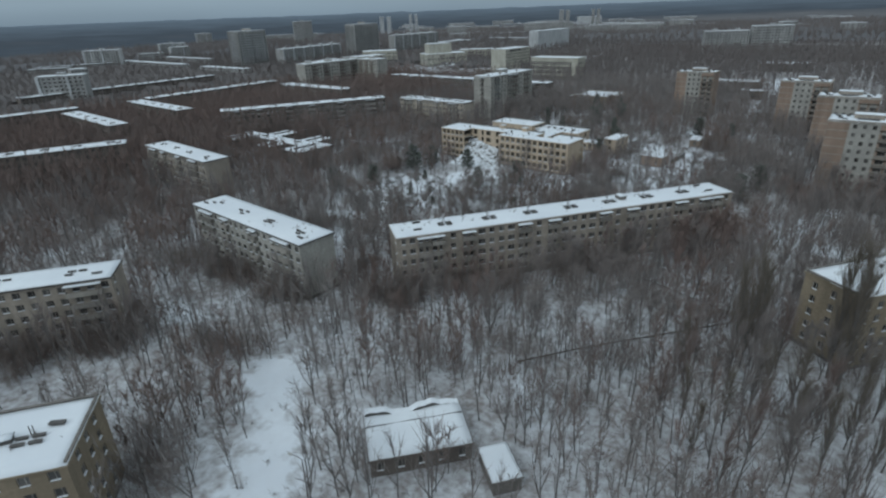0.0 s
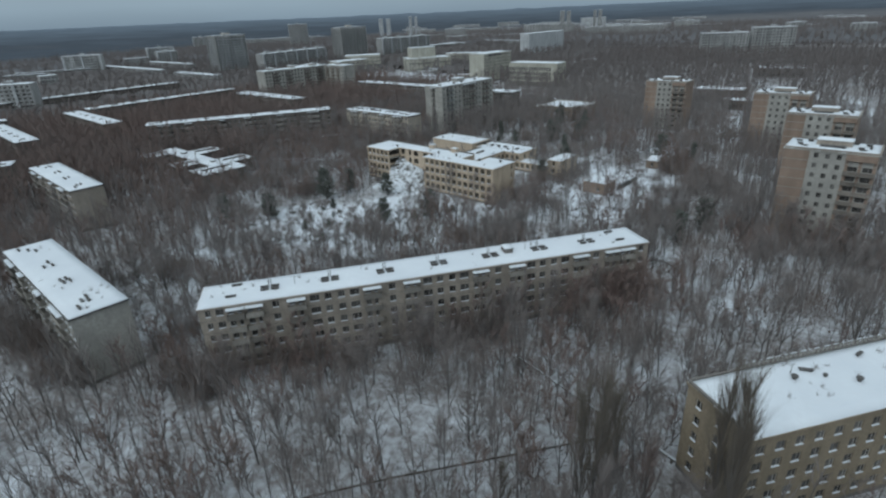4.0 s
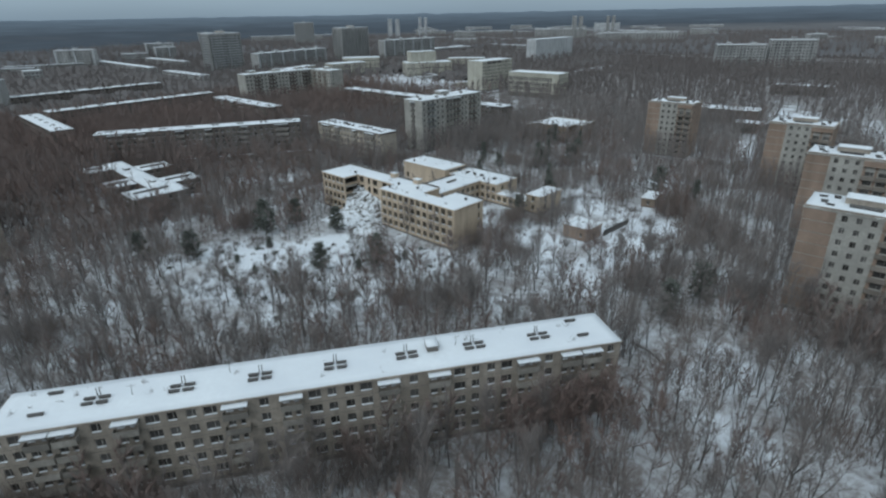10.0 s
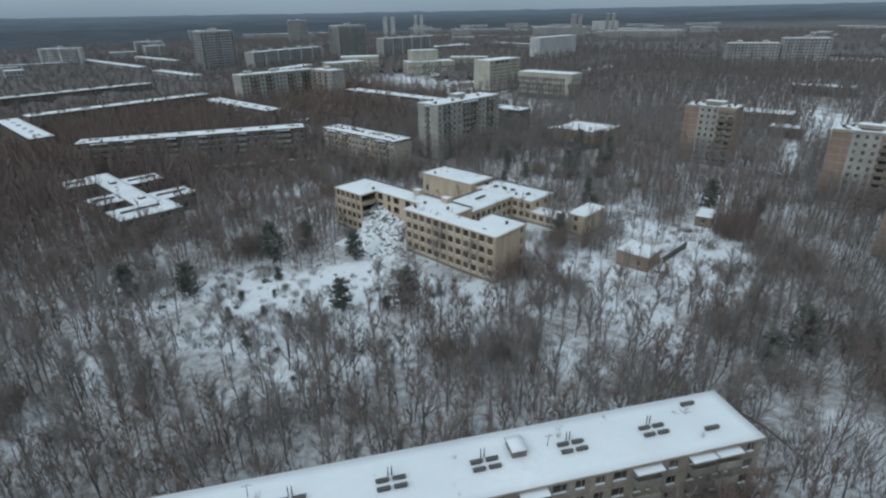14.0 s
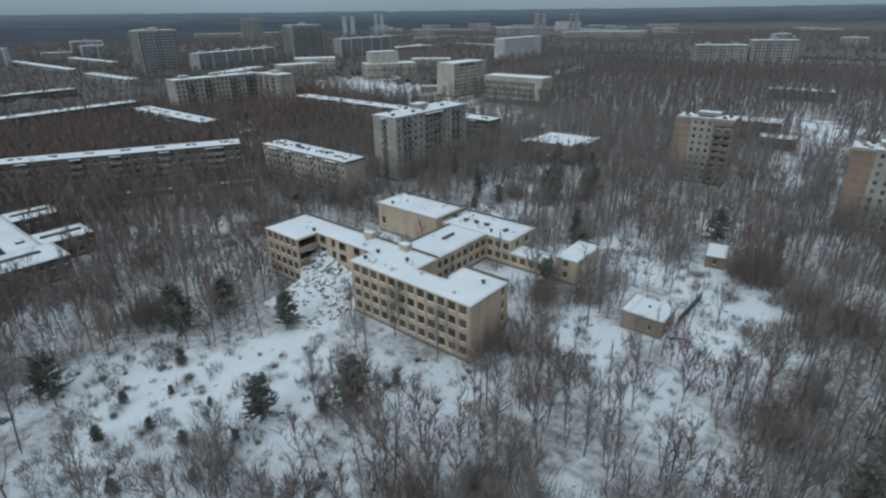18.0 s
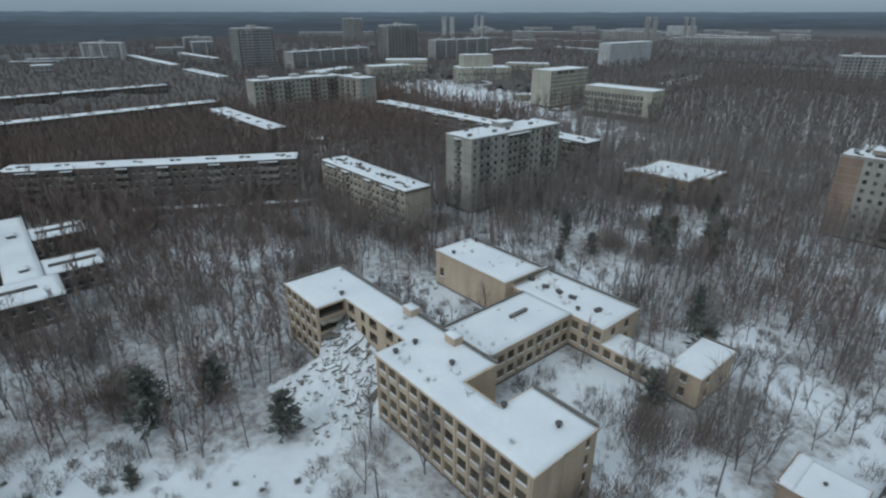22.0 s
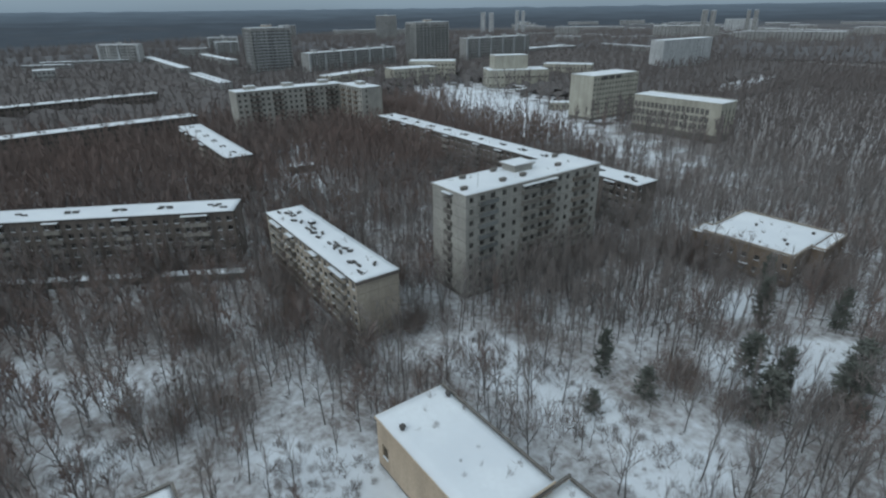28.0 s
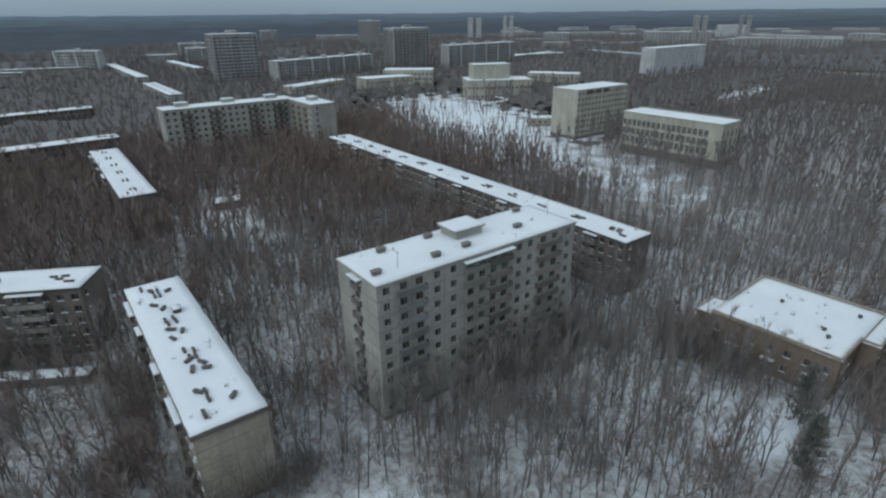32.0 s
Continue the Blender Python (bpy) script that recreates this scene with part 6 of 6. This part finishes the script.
# tall brush standing close to the long grey block
rows = []
for _ in range(52):
    u, v = 46 + 52 * math.sqrt(rnd.random()), -rnd.uniform(3.0, 8.0)
    c, d = math.cos(radians(57.05)), math.sin(radians(57.05))
    rows.append((-90.6 + u * c - v * d, 83.5 + u * d + v * c, -0.1, rnd.uniform(0, 6), rnd.uniform(0.75, 1.2), rnd.randrange(8)))
scatter("woodland", "brown brushy trees close to a grey block", fuzz_a, rows, [M_BARK, M_TWIG_B])

# straight-stemmed wood between the panel slab and the service building
pole = [arrays(tree_template(400 + k, 14.0, 7, 11, 4, 3, 0.07, 0.26, low=0.4, steep=(0.12, 0.5), lw_=0.06, fan=0.6, forks=k % 2)) for k in range(6)]
x, y = jitter(-213, 289, -163, 348, 3.1)
keep = free(x, y) & (openness(x, y) > 0.6) & ((x + 192) * 34 < (y - 290) * 25) & (rng.random(len(x)) < 0.72)
scatter("woodland", "straight slender bare trees standing close in snow", pole, wood_rows(x[keep], y[keep], 0.7, 1.1, 6), [M_BARK, M_TWIG])

# farther woods
x, y = jitter(-1000, -20, 160, 1000, 8.0)
keep = free(x, y) & ~((x > -470) & (x < 70) & (y < 480)) & (-x * 0.67 + y * 0.74 > 0) & (rng.random(len(x)) < np.where((x > -330) & (y < 700), 0.86 + 0.14 * np.sin(x * 0.11 + y * 0.02), 0.95) * openness(x, y))
x2, y2 = jitter(-340, 455, 60, 800, 7.3)
more = free(x2, y2) & (rng.random(len(x2)) < 0.9 * openness(x2, y2))
scatter("woodland", "far bare brown woodland", far_a, wood_rows(np.concatenate((x[keep], x2[more])), np.concatenate((y[keep], y2[more])), 0.95, 1.35, 6), [M_BARK, M_TWIG_F])
# thin trees on the snowy square
x, y = jitter(-585, 430, -300, 560, 11.0)
keep = free(x, y, 1.0) & (openness(x, y) < 0.6) & (rng.random(len(x)) < 0.75)
scatter("square_trees", "slender bare trees on the snowy town square", deep_a, wood_rows(x[keep], y[keep], 0.6, 1.05, 10), [M_BARK, M_TWIG])

# undergrowth
shr = [arrays(shrub_template(200 + k, 2.4, 14, 0.10)) for k in range(6)]
x, y = jitter(-330, 10, 40, 410, 3.4)
keep = free(x, y, -0.8) & (rng.random(len(x)) < 0.10 + 0.42 * openness(x, y) + 0.2 * np.sin(x * 0.23) * np.sin(y * 0.19))
scatter("undergrowth", "leafless brown bushes and saplings in snow", shr, wood_rows(x[keep], y[keep], 0.35, 1.15, 6), [M_BARK, M_TWIG], "bushes")
bush = [arrays(shrub_template(240 + k, 3.0, 80, 0.10, 0.95, 0.9 + 0.15 * k, 0.3)) for k in range(5)]
x, y = jitter(-215, 130, -45, 300, 2.5)
k = openness(x, y)
keep = free(x, y, 0.3) & (k < 0.8) & (rng.random(len(x)) < 0.62 + 0.3 * np.sin(x * 0.31) * np.sin(y * 0.27))
scatter("bushes", "rounded leafless grey bushes in the snowy clearing", bush, [(*p[:4], 0.13 + 1.1 * rng.random() ** 2.3, p[5]) for p in wood_rows(x[keep], y[keep], 1, 1, 5)], [M_BARK, M_TWIG], "bushes")
# willow clumps: centre and number of stools
CLUMPS = [(-105, 207, 5), (-99, 211, 4), (-72, 280, 9), (-122, 289, 5), (-97, 165, 4), (-84, 173, 6), (-145, 95, 6), (-178, 167, 6), (-35, 225, 4), (-160, 302, 3), (-150, 296, 2), (-141, 308, 2), (-140, 20, 8), (-112, 234, 4), (-108, 232, 4), (-181, 352, 5), (-197, 350, 6), (-205, 340, 6), (-210, 330, 4), (-233, 226, 4), (-205, 213, 3),
          (-208, 269, 6), (-211, 262, 6), (-162, 298, 3), (-199, 225, 2), (-260, 177, 10), (-210, 250, 6), (-228, 245, 8), (-204, 162, 6), (-129, 31, 8), (-103, 42, 5), (-111, 67, 9), (-87, 80, 8),
          (-19, 213, 7), (-8, 216, 6), (0, 220, 7), (-56, 215, 5), (-273, 193, 8), (-212, 145, 7), (-131, 13, 9), (-142, 16, 9), (-122, 26, 7), (-76, 17, 4), (-73, 281, 5), (-75, 276, 5), (-57, 268, 6), (-48, 262, 6), (-60, 250, 5), (-40, 250, 5)]
tuft = [arrays(shrub_template(460 + k, 1.3, 110, 0.11, 1.1, 1.1, 0.45)) for k in range(4)]
x, y = jitter(-180, 128, -90, 205, 3.6)
keep = free(x, y, 0.5) & (openness(x, y) < 0.45) & (rng.random(len(x)) < 0.24)
scatter("tufts", "dark low evergreen tufts dotting the snowy clearing", tuft, wood_rows(x[keep], y[keep], 0.35, 1.15, 4), [M_BARK, M_NEEDLE], "bushes")
clump = [arrays(shrub_template(270 + k, 5.2, 230, 0.07, 0.6, 1.2, 0.55)) for k in range(5)]
x, y = jitter(-330, 50, 10, 400, 7.0)
patch = np.sin(x * 0.071 + 2 * np.sin(y * 0.03)) * np.sin(y * 0.083 + 1.5 * np.sin(x * 0.041))
keep = free(x, y, 1.5) & (openness(x, y) > 0.4) & (rng.random(len(x)) < 0.10 + 0.5 * np.clip(patch, 0, 1))
rows = wood_rows(x[keep], y[keep], 0.7, 1.35, 5)
for cx, cy, a, ln, n in ((-90.6, 83.5, 57.05, 60.0, 22), (-159.4, 65.5, 0.5, 53.2, 14), (-264.8, 256.6, 0.0, 53.7, 9), (-213.4, 287.5, 90.0, 48.0, 14), (-172.5, -42.6, 57.0, 87.0, 12), (-319.5, 159.5, 61.5, 102.0, 44), (-381.0, 359.5, 0.0, 164.5, 36), (-193.8, 355.0, 2.5, 25.6, 9), (-167.0, 356.0, 92.5, 26.0, 9)):
    for _ in range(n):
        u, v = rnd.uniform(0, ln), -rnd.uniform(2.6, 6.5)
        c, d = math.cos(radians(a)), math.sin(radians(a))
        rows.append((cx + u * c - v * d, cy + u * d + v * c, -0.1, rnd.uniform(0, 6), rnd.uniform(0.7, 1.3), rnd.randrange(5)))
for cx, cy, n in CLUMPS:
    for _ in range(n):
        rows.append((cx + rnd.gauss(0, 3), cy + rnd.gauss(0, 3), -0.1, rnd.uniform(0, 6), rnd.uniform(0.7, 1.5), rnd.randrange(5)))
scatter("thicket", "brown leafless willow clumps in the woods", clump, rows, [M_BARK, M_TWIG_R], "bushes")
rows = []
for x0, y0, x1, y1, z, n in ((-179, 200.6, -165, 214, 13.7, 6), (-165, 207, -129, 214, 13.7, 10), (-144, 201, -110, 206, 13.7, 12), (-178.5, 243, -154, 254.5, 9.9, 12),
                             (-153, 246, -130, 258, 7.9, 16), (-149, 216, -138, 243, 8.1, 12), (-128, 246, -116, 251, 4.3, 10), (-193, 357, -169, 380, 8.9, 22)):
    for _ in range(n):
        rows.append((rnd.uniform(x0, x1), rnd.uniform(y0, y1), z, rnd.uniform(0, 6), rnd.uniform(0.3, 0.8), rnd.randrange(6)))
for cx, cy, a, ln, wd, z, n in ((-90.6, 83.5, 57.05, 98.5, 9.8, 15.1, 34), (-264.8, 256.6, 0.0, 53.7, 10.4, 15.4, 16), (-0.7, 112.3, 57.0, 52.0, 12.0, 15.9, 46), (-227.0, 287.5, 0.0, 13.6, 48.0, 27.4, 8),
                              (-381.0, 359.5, 0.0, 164.5, 10.4, 15.4, 40), (-114.2, -60.8, 57.0, 80.0, 14.0, 15.1, 20), (-159.4, 65.5, 0.5, 53.2, 10.4, 15.4, 16)):
    for _ in range(n):
        u, v = rnd.uniform(1, ln - 1), rnd.uniform(0.8, wd - 0.8)
        c, d = math.cos(radians(a)), math.sin(radians(a))
        rows.append((cx + u * c - v * d, cy + u * d + v * c, z, rnd.uniform(0, 6), rnd.uniform(0.2, 0.65), rnd.randrange(6)))
scatter("roof_saplings", "thin saplings growing from snowy roofs", shr, rows, [M_BARK, M_TWIG], "bushes")


# pines
def pine_meshes(seed, h):
    r = random.Random(seed)
    tg, cg = Geo(), Geo()
    tg.tube([(0, 0, -0.3), (0.1, 0, h * 0.5), (0, 0.1, h)], [0.16 * h / 8, 0.1 * h / 8, 0.03], 6)
    for k in range(105):
        f = 0.08 + 0.9 * (k + r.random()) / 105
        z, a = h * f, r.uniform(0, 6.28)
        ln = 0.34 * h * (1.06 - f) ** 0.55 * r.uniform(0.55, 1.15) + 0.3
        d = Vector((math.cos(a), math.sin(a), r.uniform(-0.1, 0.4))).normalized()
        p = Vector((0, 0, z))
        for q in range(12):
            s = p + d * ln * r.uniform(0.15, 1.0)
            b = (d * 0.7 + Vector((r.uniform(-1, 1), r.uniform(-1, 1), r.uniform(-0.3, 0.9)))).normalized()
            w = b.cross(Vector((r.uniform(-1, 1), r.uniform(-1, 1), 0.5))).normalized() * r.uniform(0.10, 0.22)
            cg.face([s - w, s + w, s + b * r.uniform(0.5, 1.15) * h / 8])
        tg.tube([p, p + d * ln], [0.03, 0.01], 3)
    return tg.mesh("trunk", [M_BARK]), cg.mesh("crown", [M_NEEDLE])


pines = [pine_meshes(300 + k, 8.0) for k in range(4)]
SPRUCE = (6, 8, 9, 11, 14, 17, 35)  # the slim ones
for i, (px, py, h) in enumerate(((-128, 164, 7.5), (-118.5, 177, 8.5), (-168, 169, 10), (-167, 180, 8), (-151, 186, 7.5), (-114, 240, 7), (-121, 270, 9), (-165, 142, 8), (-168, 345, 9), (-147.7, 307.9, 9), (-140.9, 323.5, 9), (-162.5, 332.2, 9), (-115.0, 261.1, 8),
                              (-177, 131, 8), (-151, 343, 8), (-181, 371, 7), (-88, 300, 9), (-70, 290, 8), (-133, 152, 2.6), (-127, 158, 2.0), (-141, 150, 2.4), (-148, 157, 1.8), (-137, 170, 2.2), (-145, 143, 3.0), (-124, 149, 2.2), (-152, 150, 2.6), (-139, 160, 1.7), (-116, 186, 2.4), (-156, 163, 3.2), (-131, 140, 2.8), (-121, 172, 3.0), (-155, 312, 8), (-147, 301, 9), (-139, 314, 9), (-163, 290, 6), (-172, 289, 8), (-166, 279, 4.5), (-44, 206, 8), (-41, 219, 9))):
    t = thing("pine_tree", "dark green young pine standing in snow" if h > 4 else "small bushy green pine sapling in snow", "tree", pose(px, py, -0.1, 0, 0, 70 * i) @ Matrix.Diagonal((h / 6.6 * (0.62 if i in SPRUCE else 1.0), h / 6.6 * (0.62 if i in SPRUCE else 1.0), h / 6.6 * (1.15 if i in SPRUCE else 1.0), 1)), "young pines")
    part("trunk", pines[i % 4][0], None, t)
    part("crown", pines[i % 4][1], None, t)


def canopy_sheet(name, label, r0, r1, mat, h, rough, n_r, n_a, rise=0.0):
    """A bumpy far canopy, ring-shaped, round the town; rise: how far the land lifts towards its outer rim."""
    v, f = [], []
    for i in range(n_r + 1):
        r = r0 * (r1 / r0) ** (i / n_r)
        for j in range(n_a):
            a = 2 * math.pi * j / n_a
            x, y = -100 + r * math.cos(a), 150 + r * math.sin(a)
            v.append((x, y, rise * max(0.0, (r - 2300) / 2450) ** 1.3 + min(1.0, 0.15 + 0.12 * i) * h * (0.7 + rough * noise.noise((x * 0.013, y * 0.013, 2)) + 0.4 * rough * noise.noise((x * 0.05, y * 0.05, 7)))))
    for i in range(n_r):
        for j in range(n_a):
            f.append((i * n_a + j, i * n_a + (j + 1) % n_a, (i + 1) * n_a + (j + 1) % n_a, (i + 1) * n_a + j))
    me = bpy.data.meshes.new(name)
    me.from_pydata(v, [], f)
    me.materials.append(mat)
    p = np.array(v)
    me.attributes.new("pine_haze", "FLOAT", "POINT").data.foreach_set("value", pine_haze(p[:, 0], p[:, 1]).astype(np.float32))
    return tagged(new(name, me), label, "forest", kind="stuff")


def pine_haze(x, y):
    """0 in bare woods, 0.5 in dark pine forest, then up to 1 for aerial haze painted into the skyline forest; the pines
    begin nearer in the west.
    """
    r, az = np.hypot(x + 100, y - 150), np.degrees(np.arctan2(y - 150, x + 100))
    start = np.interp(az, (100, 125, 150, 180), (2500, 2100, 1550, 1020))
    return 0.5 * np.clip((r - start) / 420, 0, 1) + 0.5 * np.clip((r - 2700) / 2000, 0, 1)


def thicket(step, h):
    """The massed twigs of the woods beyond the near blocks, as a bumpy low canopy with gaps at open ground and houses."""
    xs, ys = np.arange(-1000, 180, step), np.arange(-40, 1010, step)
    gx, gy = np.meshgrid(xs, ys)
    cx, cy = (gx[:-1, :-1] + step / 2).ravel(), (gy[:-1, :-1] + step / 2).ravel()
    ok = (free(cx, cy, 2.0) & (openness(cx, cy) > 0.8) & ~((cx > -465) & (cx < 65) & (cy < 475)) & ~((cx > -340) & (cy < 780)) & (-cx * 0.67 + cy * 0.74 > 60)).reshape(len(ys) - 1, len(xs) - 1)
    v = [(a + rng.uniform(-2, 2), b + rng.uniform(-2, 2), (h + (3.0 if a < -440 and b < 340 else 2.5 if b > 680 else 0.0) + 2.2 * rng.uniform(-1, 1) + 1.5 * noise.noise((a * 0.02, b * 0.02, 0))) * min(1.0, 0.2 + max(b - 475, -465 - a, a - 65) / 90) * min(1.0, 0.05 + max(-340 - a, b - 780, 0) / 220) * min(1.0, 0.1 + (1010 - b) / 120)) for a, b in zip(gx.ravel(), gy.ravel())]
    o = np.clip((openness(gx.ravel(), gy.ravel()) - 0.78) / 0.22, 0.02, 1)
    v = [(a, b, z * k) for (a, b, z), k in zip(v, o)]
    n = len(xs)
    f = [(j * n + i, j * n + i + 1, (j + 1) * n + i + 1, (j + 1) * n + i) for j, i in zip(*np.nonzero(ok))]
    me = bpy.data.meshes.new("thicket")
    me.from_pydata(v, [], f)
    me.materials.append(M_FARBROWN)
    return tagged(new("thicket", me), "massed bare twigs of the farther woods", "forest", kind="stuff")


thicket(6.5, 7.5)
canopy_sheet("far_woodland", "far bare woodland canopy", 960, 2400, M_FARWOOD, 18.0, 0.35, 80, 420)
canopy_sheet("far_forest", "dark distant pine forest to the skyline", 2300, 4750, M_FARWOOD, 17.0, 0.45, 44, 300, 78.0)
x, y = jitter(-1850, -250, 250, 1900, 15.0)
r = np.hypot(x + 100, y - 150)
keep = free(x, y, 4.0) & (r > 985) & (r < 1750) & (pine_haze(x, y) < 0.2) & (-x * 0.67 + y * 0.74 > 0)
spike = [arrays(shrub_template(400 + k, 15.0, 13, 0.8, 0.35, 0.3, 0.35)) for k in range(6)]
scatter("far_crowns", "bare crowns standing out of the far woodland", spike, wood_rows(x[keep], y[keep], 0.95, 1.35, 6, z=4.0), [M_BARK, M_TWIG_F])
